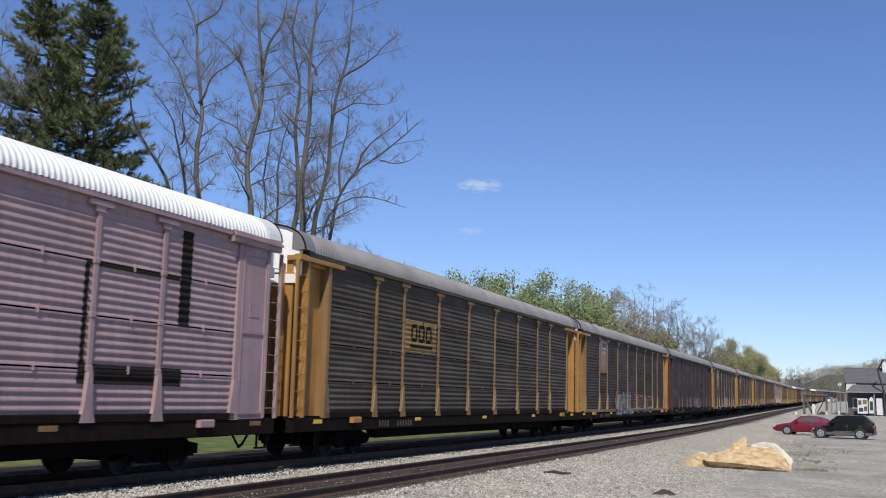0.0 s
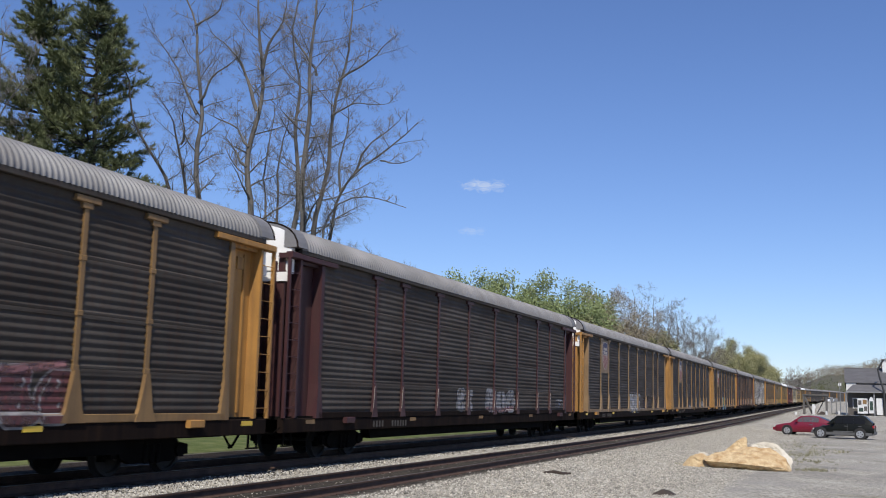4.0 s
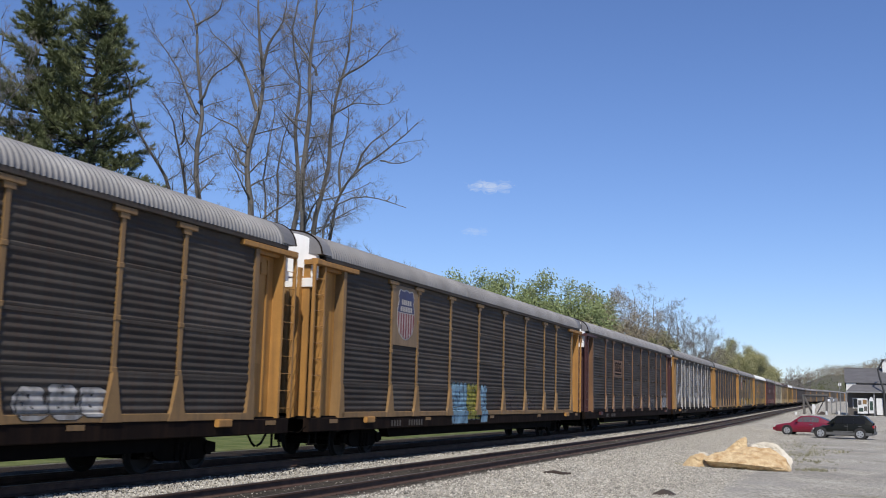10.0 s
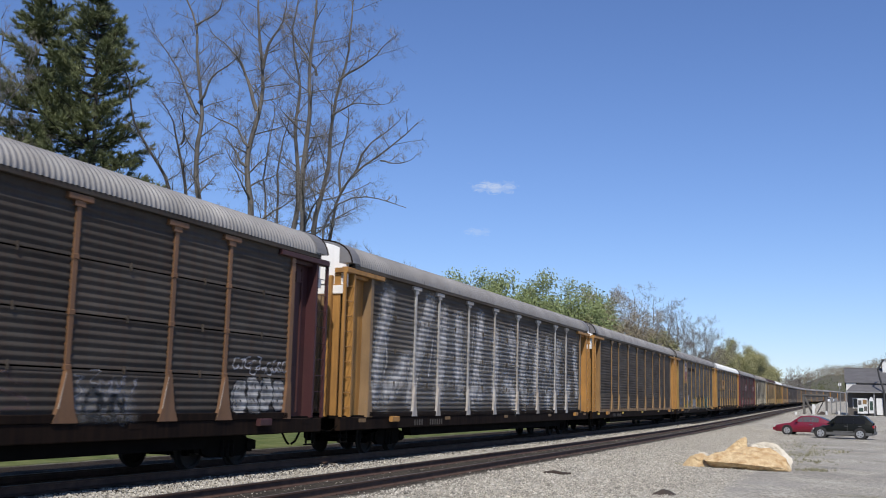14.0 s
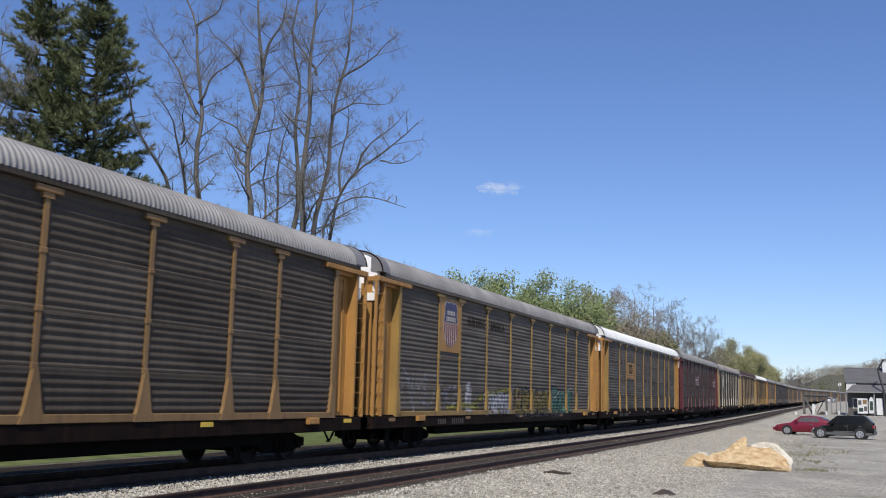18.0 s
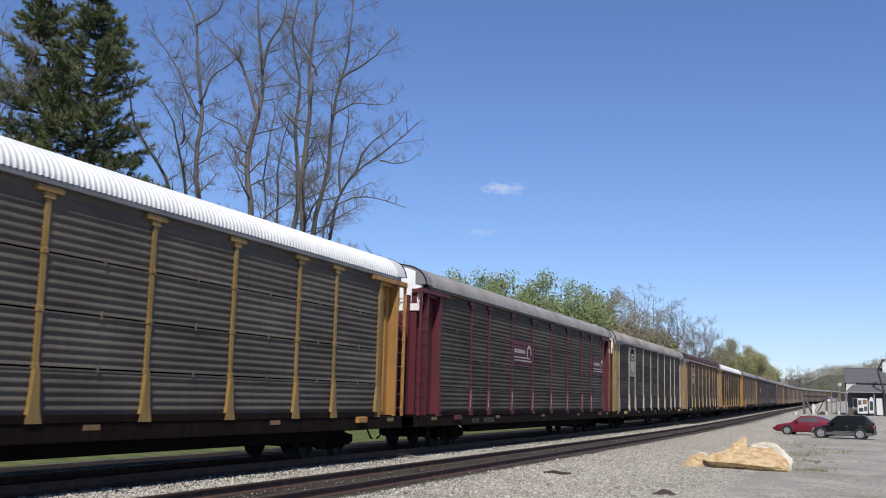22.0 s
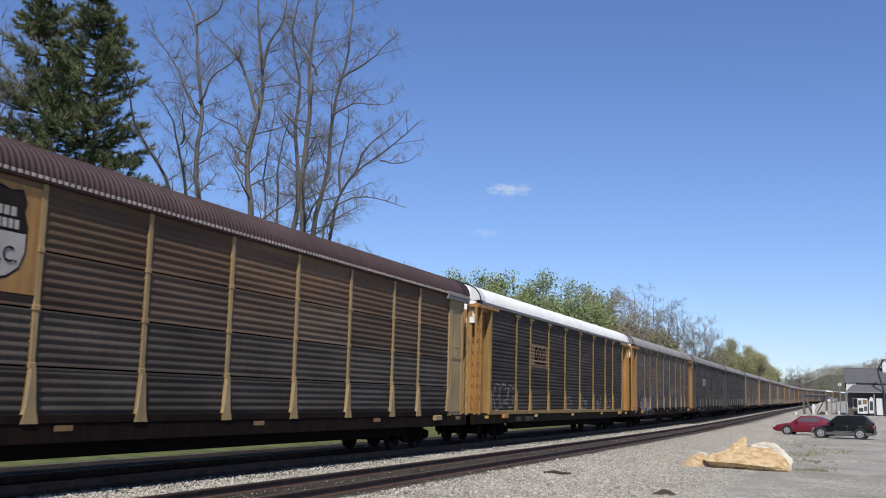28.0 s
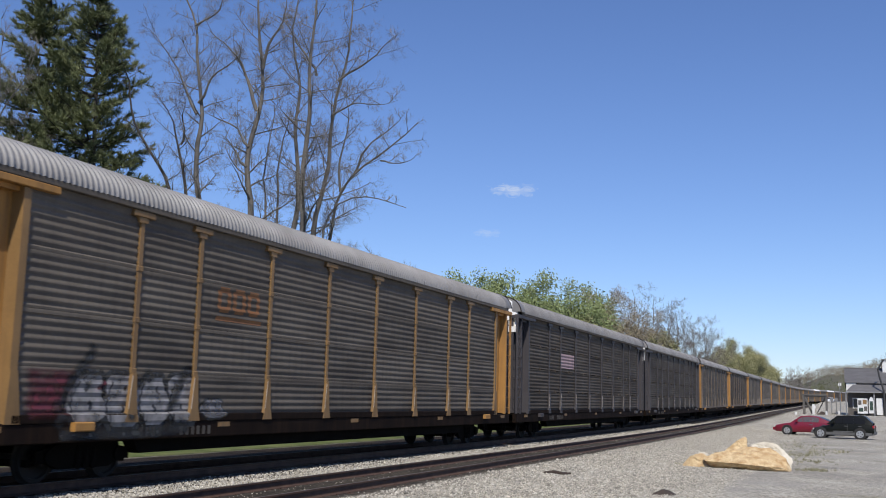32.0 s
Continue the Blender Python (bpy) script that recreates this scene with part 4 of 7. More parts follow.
def block_logo(car, board_mat, ink, z0=2.98, z1=3.94, shift=0.0, blocks_wide=3):
    """Worn block lettering as plain hollow shapes on the ribs."""
    y = -7.0 + shift
    b = board(car, y, y + 2.55, z0, z1, board_mat, "painted board with dark block lettering") if board_mat else car
    m = Mesh()

    def bar(ya, yb, za, zb):
        zs = np.linspace(za, zb, max(2, int((zb - za) / 0.022)))
        m.grid(len(zs), 2, lambda i, j: (sheet_x(zs[i]) + 0.012, (ya, yb)[j], zs[i]), flip=True)
    for i in range(blocks_wide):
        a = y + 0.5 + (3 - blocks_wide) * 0.31 + i * 0.58
        bar(a, a + 0.13, z0 + 0.38, z0 + 0.78)
        bar(a + 0.36, a + 0.49, z0 + 0.38, z0 + 0.78)
        bar(a + 0.07, a + 0.42, z0 + 0.73, z0 + 0.85)
        bar(a + 0.07, a + 0.42, z0 + 0.31, z0 + 0.43)
    if blocks_wide > 2:
        bar(y + 0.45, y + 2.25, z0 + 0.13, z0 + 0.22)
    part("lettering", m, ink, b, "block shapes of worn lettering")


def words(car, text, y, z, size, mat, name="lettering", label=""):
    cu = bpy.data.curves.new("letters", "FONT")
    cu.body, cu.size, cu.extrude = text, size, 0.003
    cu.align_x = "LEFT"
    tmp = new("letters", cu)
    me = bpy.data.meshes.new_from_object(tmp.evaluated_get(bpy.context.evaluated_depsgraph_get()))
    bpy.data.objects.remove(tmp)
    me.materials.clear()
    ob = part(name, me, mat, car, label)
    ob.matrix_basis = Matrix.Translation((1.5, y, z)) @ Euler((math.pi / 2, 0, math.pi / 2)).to_matrix().to_4x4()
    return ob


def patch(car, y0, y1, z0, z1, mat):
    """Paint rolled over old lettering, following the ribs."""
    m = Mesh()
    zs = np.linspace(z0, z1, max(3, int((z1 - z0) / 0.025)))
    m.grid(len(zs), 2, lambda i, j: (sheet_x(zs[i]) + 0.006, (y0, y1)[j], zs[i]), flip=True)
    part("painted_patch", m, mat, car, "dark paint rolled over old lettering")


CARS = {}


def build_train():
    rng = random.Random(5)
    yellow_zinc = "yellow-framed autorack car with weathered zinc sides"
    for k in range(-1, 39):
        if k == -1:
            c = autorack(k, "faded pink autorack car with a white ribbed roof", PINK, PINK, ROOF_WHITE, "plain", PINK, RUST, edges=True)
            for y0, y1, z0, z1 in ((9.62, 9.98, 2.9, 4.84), (6.9, 9.6, 3.8, 3.9), (6.86, 6.98, 2.05, 3.9), (6.84, 9.82, 1.72, 2.07), (-2.0, 0.6, 1.7, 2.0)):
                patch(c, y0, y1, z0, z1, LETTER)
        elif k == 0:
            c = autorack(k, yellow_zinc + " and a yellow board", OCHRE, ZINC, ROOF_GREY, end_mat=YELLOW, door_mat=YELLOW, edges=True)
            block_logo(c, GOLD, LETTER, shift=-0.3)
        elif k == 1:
            c = autorack(k, yellow_zinc + ", shield emblem, colourful graffiti", OCHRE, ZINC_BROWN, ROOF_GREY, end_mat=YELLOW, latches=False)
            badge(c, k, OCHRE)
            cloud_of_paint(c, -5.6, 0.1, 0.8, 2.3, SPRAY["black"], "dark sprayed ground behind letters", lift=0.001)
            bubbles(c, -4.9, -0.3, 0.85, 2.2, 5, "blue", "wine", "pale blue sprayed letters", 41)
            passes(c, [[(-4.9, 1.0), (-4.5, 1.7), (-4.2, 2.3)], [(-1.9, 0.9), (-1.7, 1.6), (-1.2, 2.3)], [(-6.2, 1.3), (-5.4, 1.5)]], SPRAY["red"], 0.07, "red sprayed marks", 0.016)
            passes(c, [[(-3.2, 0.95), (-2.2, 1.05), (-1.6, 0.9)], [(-4.6, 0.9), (-3.8, 1.0)]], SPRAY["cyan"], 0.14, "pale blue sprayed shading", 0.016)
            bubbles(c, 0.6, 7.2, 0.95, 2.05, 7, "wine", "pale", "dark red sprayed letters with pale edges", 43, 0.045)
            passes(c, [[(0.7, 1.9), (2.6, 2.0), (5.0, 1.85), (7.0, 2.05)]], SPRAY["rose"], 0.1, "pale red sprayed band", 0.016)
        elif k == 2:
            c = autorack(k, "maroon-framed autorack car with dark weathered sides and graffiti", DULL_RED, ZINC_BROWN, ROOF_GREY, end_mat=DULL_RED, latches=False, edges=True)
            bubbles(c, 0.5, 4.1, 1.1, 2.02, 3, "pale", "black", "dull white sprayed letters", 45, 0.03)
            passes(c, [[(0.6, 1.25), (2.2, 1.2), (4.0, 1.3)]], SPRAY["rose"], 0.1, "faded red sprayed shading", 0.016)
            bubbles(c, -2.4, -0.8, 1.15, 2.05, 2, "pale", "black", "dull white sprayed letter", 46, 0.03)
            strokes(rng, c, "graffiti", 10.4, 11.9, 1.3, 1.6, SPRAY["grey"], 3, 0.04, "grey sprayed graffiti")
        elif k == 3:
            c = autorack(k, yellow_zinc + ", shield emblem, white sprayed patch", TAN, ZINC_BROWN, ROOF_GREY, end_mat=YELLOW, latches=False)
            badge(c, k, TAN)
            cloud_of_paint(c, -1.6, 2.2, 0.9, 2.2, SPRAY["haze"], "hazy white sprayed field", lift=0.002)
            for z in (1.05, 1.42, 1.78):
                strokes(rng, c, "graffiti", -1.4, 2.0, z, z + 0.34, SPRAY["white"], 6, 0.045, "dense white sprayed writing")
            cloud_of_paint(c, 2.8, 5.4, 1.1, 2.0, SPRAY["faint"], "faint reddish sprayed patch")
            cloud_of_paint(c, 6.2, 9.2, 1.1, 2.05, SPRAY["faint"], "faint reddish sprayed patch")
        elif k == 4:
            c = autorack(k, yellow_zinc + ", shield emblem, small graffiti", OCHRE, ZINC_BROWN, ROOF_GREY, end_mat=YELLOW, latches=False)
            badge(c, k, OCHRE)
            cloud_of_paint(c, -3.0, -2.1, 1.0, 1.42, SPRAY["haze"], "small white sprayed tag")
            strokes(rng, c, "graffiti", -2.9, -2.2, 1.1, 1.45, SPRAY["white"], 2, 0.03, "small white sprayed tag")
            cloud_of_paint(c, 0.2, 3.5, 1.05, 1.75, SPRAY["black"], "dark sprayed field under grey writing", lift=0.002)
            strokes(rng, c, "graffiti", 0.3, 3.3, 1.1, 1.75, SPRAY["grey"], 6, 0.04, "grey sprayed graffiti")
            bubbles(c, 4.75, 7.0, 1.1, 1.72, 3, "haze", "black", "white sprayed graffiti", 48, 0.02)
        elif k == 5:
            c = autorack(k, yellow_zinc + ", shield and blue tag", OCHRE, ZINC_BROWN, ROOF_GREY, end_mat=YELLOW, latches=False)
            badge(c, k, TAN)
            for y0, y1, n, ink, z0, z1 in ((-4.1, -2.62, 4, "cyan", 0.78, 2.0), (-2.6, -1.38, 3, "olive", 0.92, 1.98), (-1.24, -0.55, 2, "cyan", 0.8, 1.95)):
                def fingers(y, y0=y0, f=n / (y1 - y0)):
                    return 0.16 * abs(math.sin(math.pi * (y - y0) * f)) ** 0.5
                cloud_of_paint(c, y0 - 0.05, y1 + 0.05, z0 - 0.04, z1 + 0.05, SPRAY["black"], "black outline of sprayed letters", fingers, 0.003)
                cloud_of_paint(c, y0, y1, z0, z1, SPRAY[ink], "pale blue sprayed letters" if ink == "cyan" else "yellow-green sprayed letters", fingers, 0.008)
                step = (y1 - y0) / n
                passes(c, [[(y0 + step * i, 1.45), (y0 + step * i + 0.02, 2.05)] for i in range(1, n)] + [[(y0 + 0.1, 1.3), (y1 - 0.1, 1.36)]], SPRAY["black"], 0.022, "thin black inner lines", 0.012)
            strokes(rng, c, "graffiti", 0.2, 5.6, 1.2, 1.75, SPRAY["faint"], 7, 0.03, "faint dark sprayed writing")
        elif k == 6:
            c = autorack(k, "autorack car with faded orange frame and lettered board", RUST, ZINC_BROWN, ROOF_GREY, end_mat=DULL_RED, edges=True)
            block_logo(c, RUST, LETTER)
            strokes(rng, c, "graffiti", -1.2, 3.4, 1.2, 1.95, SPRAY["faint"], 5, 0.04, "faint grey sprayed graffiti")
            cloud_of_paint(c, 4.3, 6.3, 1.0, 1.75, SPRAY["veil"], "thin grey sprayed cloud", lift=0.002)
            strokes(rng, c, "graffiti", 4.4, 6.2, 1.55, 1.98, SPRAY["grey"], 5, 0.025, "grey sprayed graffiti")
            strokes(rng, c, "graffiti", 4.8, 5.9, 1.08, 1.7, SPRAY["black"], 3, 0.045, "black sprayed graffiti", 0.012)
            strokes(rng, c, "graffiti", 9.4, 11.7, 2.08, 2.4, SPRAY["white"], 10, 0.022, "white sprayed writing")
            bubbles(c, 9.4, 11.6, 1.2, 1.98, 4, "haze", "black", "white outlined sprayed letters", 52, 0.035)
        elif k == 7:
            c = autorack(k, "yellow-framed autorack car covered in tall white graffiti", TAN, ZINC, ROOF_GREY, end_mat=YELLOW, edges=True)
            cloud_of_paint(c, -12.0, 11.5, 1.1, 4.7, SPRAY["veil"], "thin white overspray", lift=0.001)
            tall = [[(-11.9, 1.2), (-11.5, 3.0), (-10.9, 4.9)], [(-11.5, 1.5), (-10.3, 2.1), (-9.2, 2.9)], [(-9.5, 1.2), (-8.6, 3.2), (-7.6, 4.9)],
                    [(-7.0, 1.3), (-6.7, 3.2), (-6.6, 4.8)], [(-5.3, 4.7), (-5.2, 3.0), (-5.0, 1.4)], [(-3.9, 1.2), (-3.2, 3.0), (-2.9, 4.9)], [(-3.8, 2.3), (-2.4, 1.6)],
                    [(-1.4, 1.2), (-1.2, 2.8), (-1.3, 4.4)], [(0.2, 4.4), (0.9, 3.7), (0.8, 2.8)], [(-0.4, 2.3), (0.8, 1.9), (1.6, 1.2)],
                    [(2.9, 4.3), (2.3, 3.4), (2.2, 2.2), (2.9, 1.3)], [(4.2, 1.3), (4.1, 2.7), (4.4, 4.4)], [(5.6, 4.4), (6.1, 3.5), (5.8, 2.6)], [(5.5, 2.0), (6.6, 1.4)],
                    [(8.0, 4.4), (7.5, 3.2), (7.7, 1.8)], [(9.5, 1.4), (9.7, 2.8)], [(10.6, 4.4), (10.9, 3.0), (11.3, 1.5)]]
            passes(c, tall, SPRAY["chalk"], 0.55, "tall hazy white spray over the whole side", 0.003)
            passes(c, [[(y + 0.2, z) for y, z in q] for q in tall[::2]], SPRAY["veil"], 0.3, "second hazy coat of white spray", 0.009)
            passes(c, [[(-11.2, 3.4), (-11.0, 2.6), (-11.25, 2.2)], [(-7.9, 2.2), (-7.5, 3.6)], [(-3.9, 3.0), (-3.7, 4.4)], [(1.5, 1.5), (1.6, 2.4)], [(-9.0, 1.3), (-8.7, 2.4)], [(6.9, 1.3), (7.0, 2.0)]], SPRAY["chalk"], 0.05, "thin white sprayed runs", 0.012)
            painted = [p for p in c.children if p.name.split(".")[0] == "post"]
            for p in painted:
                for q in (p, *p.children):
                    q.material_slots[0].link = "OBJECT"
                    q.material_slots[0].material = POST_SPRAYED
                tagged(p, "post sprayed over with worn white paint")
        elif k == 8:
            c = autorack(k, yellow_zinc + " and a round end emblem", OCHRE, ZINC, ROOF_GREY, end_mat=YELLOW, latches=False)
            disc = part("round_emblem", Mesh().disc(1.26, -12.78, 3.98, 0.34, 0, 0.012, 28), NAVY, c, "dark round emblem with a pale cross", fix=True)
            part("emblem_cross", Mesh().box(1.273, 1.279, -12.98, -12.58, 3.93, 4.03).box(1.273, 1.279, -12.83, -12.73, 3.78, 3.929).box(1.273, 1.279, -12.83, -12.73, 4.031, 4.18), SHIELD_BLUE, disc)
        elif k == 9:
            c = autorack(k, "bright yellow-framed autorack car with shield emblem and a graffiti row", GOLD, ZINC_PALE, ROOF_GREY, end_mat=YELLOW, latches=False)
            badge(c, k, YELLOW)
            words(c, "BUILDING", -6.35, 4.16, 0.4, LETTER)
            words(c, "AMERICA", -3.92, 4.16, 0.4, LETTER)
            strokes(rng, c, "graffiti", -11.7, -9.3, 1.2, 2.4, SPRAY["grey"], 3, 0.05, "grey sprayed graffiti")
            strokes(rng, c, "graffiti", -8.9, -7.3, 1.3, 2.2, SPRAY["grey"], 2, 0.05, "grey sprayed graffiti")
            cloud_of_paint(c, -6.4, -5.75, 1.15, 1.9, SPRAY["white"], "white sprayed domed shape", lambda y: 0.28 * math.sqrt(max(0.0, 1 - ((y + 6.08) / 0.34) ** 2)))
            passes(c, [[(-8.2, 1.3), (-6.6, 1.4), (-5.0, 1.3)], [(-5.6, 1.4), (-4.6, 1.7), (-1.4, 2.0)]], SPRAY["olive"], 0.12, "yellow-green sprayed haze")
            bubbles(c, -4.5, -1.3, 1.0, 1.95, 4, "white", "black", "white sprayed block letters", 47, 0.06)
            cloud_of_paint(c, -1.1, 8.6, 0.8, 2.2, SPRAY["black"], "dark sprayed ground behind letters", lift=0.001)
            bubbles(c, -0.8, 4.2, 1.02, 2.08, 5, "tan", "black", "olive sprayed letters", 49, 0.09)
            bubbles(c, 4.5, 8.2, 1.02, 2.2, 3, "green", "black", "dark green sprayed letters", 51, 0.1)
            passes(c, [[(-0.4, 1.6), (0.2, 1.9)], [(2.2, 1.6), (2.8, 1.95)]], SPRAY["rose"], 0.07, "orange-red sprayed edges", 0.016)
            passes(c, [[(4.6, 2.15), (5.2, 1.7), (6.2, 2.1)], [(6.6, 1.2), (7.4, 2.1), (8.2, 2.2)]], SPRAY["white"], 0.04, "white sprayed highlights", 0.017)
            part("plastic_rag", Mesh().prism([(-0.1, 0.0), (0.1, -0.04), (0.03, 0.3), (0.0, 0.32)], -0.02, 0.03, "x"), DOOR_WHITE, c, "white plastic rag caught on the coupler", (1.4, 13.55, 0.78), fix=True)
        elif k == 10:
            c = autorack(k, "yellow-framed autorack car with clean white roof and lettered yellow board", GOLD, ZINC_PALE, ROOF_WHITE, end_mat=YELLOW)
            block_logo(c, YELLOW, LETTER, blocks_wide=2)
        elif k == 11:
            c = autorack(k, "maroon-framed autorack car with zinc sides and two emblem boards", MAROON, ZINC, ROOF_GREY, edges=True)
            for y0, y1, z0, z1 in ((-4.3, -1.56, 2.98, 3.94), (9.36, 11.98, 2.98, 3.9)):
                b = board(c, y0, y1, z0, z1, MAROON, "maroon board with a white wheel emblem")
                w, h = y1 - y0, z1 - z0
                m = Mesh()
                cy, cz, r = w * 0.78, h * 0.55, h * 0.34
                for i in range(20):
                    a, a2 = math.radians(-20 + i * 12), math.radians(-20 + i * 12 + 12)
                    m.prism([(cy + r * 0.62 * math.cos(a), cz + r * 0.62 * math.sin(a)), (cy + r * math.cos(a), cz + r * math.sin(a)),
                             (cy + r * math.cos(a2), cz + r * math.sin(a2)), (cy + r * 0.62 * math.cos(a2), cz + r * 0.62 * math.sin(a2))], 1.494, 1.5, "x")
                m.box(1.494, 1.5, 0.12, cy + 0.1, h * 0.3, h * 0.36)
                m.box(1.494, 1.5, 0.12, cy + 0.3, h * 0.17, h * 0.23)
                part("emblem", m, SHIELD_WHITE, b, at=(0, y0, z0))
                blocks(c, y0 + 0.15, y0 + w * 0.55, z0 + h * 0.5, 0.16, 7, SHIELD_WHITE, x=1.494, thing_parent=b)
        elif k == 12:
            c = autorack(k, "autorack car with pale posts, dark sides and patched rusty roof", CREAM, ZINC_BROWN, ROOF_MIXED, "flush", STRAW, OCHRE, latches=False, ribs=True, edges=True, tiers=(ZINC_BROWN, ZINC, ZINC_BROWN, ZINC))
            badge(c, k, PALE, worn=True)
        elif k == 13:
            c = autorack(k, "autorack car with oxide brown roof, yellow frame and worn shield", STRAW, ZINC, ROOF_BROWN, "flush", STRAW, YELLOW, latches=False, ribs=True, edges=True, tiers=(ZINC_BROWN, ZINC, ZINC_RUST, ZINC_ORANGE))
            badge(c, k, YELLOW, worn=True)
            for i in range(156):
                part("eave_clip", proto("eave_clip"), GLINT_AND_CLIP, c, at=(0, -11.6 + i * 0.15, 0))
            words(c, "T.W.C.", -8.62, 3.6, 0.36, LETTER).location.x = 1.524
        elif k == 14:
            c = autorack(k, "yellow-framed autorack car with white roof, lettered board and faint graffiti", GOLD, ZINC_DARK, ROOF_WHITE, end_mat=YELLOW, latches=False)
            block_logo(c, OCHRE, LETTER, shift=0.15)
            strokes(rng, c, "graffiti", -11.6, -9.2, 1.2, 2.2, SPRAY["grey"], 4, 0.05, "grey sprayed writing")
            for y in (-1.3, 1.8, 5.0, 7.4):
                strokes(rng, c, "graffiti", y, y + 1.3, 1.2, 1.85, SPRAY["grey"], 3, 0.04, "small grey sprayed writing")
        elif k == 15:
            c = autorack(k, "yellow-framed autorack car with pale sides, red and black graffiti", OCHRE, ZINC_PALE, ROOF_GREY, end_mat=YELLOW, latches=False, edges=True)
            block_logo(c, None, ORANGE, 3.0, 3.9, shift=-0.1)
            cloud_of_paint(c, -11.9, -10.6, 1.1, 2.0, SPRAY["red"], "dark red sprayed field", lift=0.002)
            bubbles(c, -10.9, -7.2, 0.95, 1.95, 4, "pale", "black", "white sprayed letters with black edges", 53, 0.1)
            passes(c, [[(-11.2, 0.9), (-10.9, 1.7), (-10.4, 2.2), (-10.3, 2.5)], [(-9.3, 1.0), (-9.2, 1.7), (-8.6, 2.0)], [(-8.2, 1.0), (-7.6, 2.05), (-7.2, 2.0)], [(-11.2, 0.85), (-8.6, 0.85), (-7.4, 0.95)]], SPRAY["black"], 0.15, "black sprayed shadows of the letters", 0.015)
            passes(c, [[(-10.2, 1.6), (-9.9, 1.8)], [(-9.6, 1.8), (-9.5, 1.85)]], SPRAY["red"], 0.06, "dark red sprayed dots", 0.016)
            bubbles(c, -7.0, -6.2, 1.1, 1.5, 1, "grey", "black", "black sprayed tag", 54, 0.05)
        elif k in (16, 17):
            c = autorack(k, "dark autorack car with black frame and dark zinc sides", BLACK, ZINC, ROOF_GREY, edges=True)
            if k == 16:
                board(c, -7.0, -4.5, 3.1, 3.75, PINK, "faded pink board")
        else:
            r = rng.random()
            # Paler, greyer mix puts distance haze into the colour of the far cars.
            fm = rng.choice((DUSTY, GREYED, GREYED, TAN))
            c = autorack(k, yellow_zinc, fm, rng.choice((ZINC, ZINC_PALE, ZINC_PALE)), ROOF_WHITE if r < 0.2 else ROOF_GREY, end_mat=YELLOW if r < 0.8 else DULL_RED, latches=False)
        # stencilled running numbers, too worn to read
        if k < 18 and k not in (-1, 12, 13):
            for i in range(10):
                part("stencil", proto("stencil"), MARK, c, at=(0, -9.0 + i * 0.19 + (i > 3) * 0.5, 0.9))
        CARS[k] = c


build_train()

# ---------------------------------------------------------------- boulders
SANDSTONE = shade("tan_sandstone", (0.66, 0.51, 0.3), (0.38, 0.235, 0.105), 0.9, 0.0, 4.5, 0.06, 26, 0.1)
PALE_STONE = shade("pale_limestone", (0.62, 0.58, 0.50), (0.46, 0.40, 0.30), 0.9, 0.0, 2.2, 0.02, 14, 0.1)


def boulder(name, label, mat, corners, at, rough=0.05, seed=0, chips=12):
    """A broken stone: the hull of a few corners, subdivided and roughened."""
    rng = random.Random(seed + 90)
    pts = [Vector(c) for c in corners]

    def hull(points):
        m = bmesh.new()
        for c in points:
            m.verts.new(c)
        res = bmesh.ops.convex_hull(m, input=m.verts)
        bmesh.ops.delete(m, geom=[g for g in res["geom_interior"] if isinstance(g, bmesh.types.BMVert)], context="VERTS")
        return m
    # chip flat faces off it
    for _ in range(chips):
        bm = hull(pts)
        n = Vector((rng.gauss(0, 1), rng.gauss(-0.4, 1), rng.gauss(0.5, 0.8))).normalized()
        reach = max(p.dot(n) for p in pts)
        depth = reach - rng.uniform(0.015, 0.065) * (reach - min(p.dot(n) for p in pts))
        bmesh.ops.bisect_plane(bm, geom=bm.verts[:] + bm.edges[:] + bm.faces[:], plane_co=n * depth, plane_no=n, clear_outer=True)
        pts = [v.co.copy() for v in bm.verts]
        bm.free()
    bm = hull(pts)
    bmesh.ops.remove_doubles(bm, verts=bm.verts, dist=0.02)
    bmesh.ops.triangulate(bm, faces=bm.faces)
    for _ in range(4):
        bmesh.ops.subdivide_edges(bm, edges=[e for e in bm.edges if e.calc_length() > 0.09], cuts=1)
        bmesh.ops.triangulate(bm, faces=bm.faces)
    bm.normal_update()
    for v in bm.verts:
        p = v.co * 2.2 + Vector((seed * 7.3, 0, 0))
        layer = (v.co.z * 4.0 + v.co.x * 0.5 + 0.5 * noise.noise(p)) % 1.0
        v.co += v.normal * (rough * 0.7 * noise.noise(p * 1.5) + rough * 0.45 * noise.noise(p * 6) - (rough * 0.5 if layer < 0.16 and noise.noise(p * 0.8) > -0.1 else 0.0))
    me = bpy.data.meshes.new(name)
    bm.to_mesh(me)
    bm.free()
    ob = part(name, me, mat, at=at)
    return tagged(ob, label, "boulder", "boulders on the gravel")


ROCK_Y = 35.5
boulder("boulder", "large tan sandstone slab lying on the gravel", SANDSTONE,
        [(-1.42, -0.3, 0.36), (-1.3, -0.5, 0.26), (-0.62, 0.3, 0.66), (0.0, 0.4, 0.74), (0.66, 0.4, 0.72), (1.1, 0.15, 0.46), (1.4, -0.35, 0.14), (-0.2, -0.8, 0.24), (0.9, -0.8, 0.16),
         (1.3, -0.6, 0.1), (-1.1, -0.2, -0.05), (0.8, -0.5, -0.1), (1.3, -0.3, -0.06), (-1.0, 0.6, -0.1), (1.1, 0.7, -0.1)],
        (-3.15, ROCK_Y, -0.46), 0.055, 1, 3)
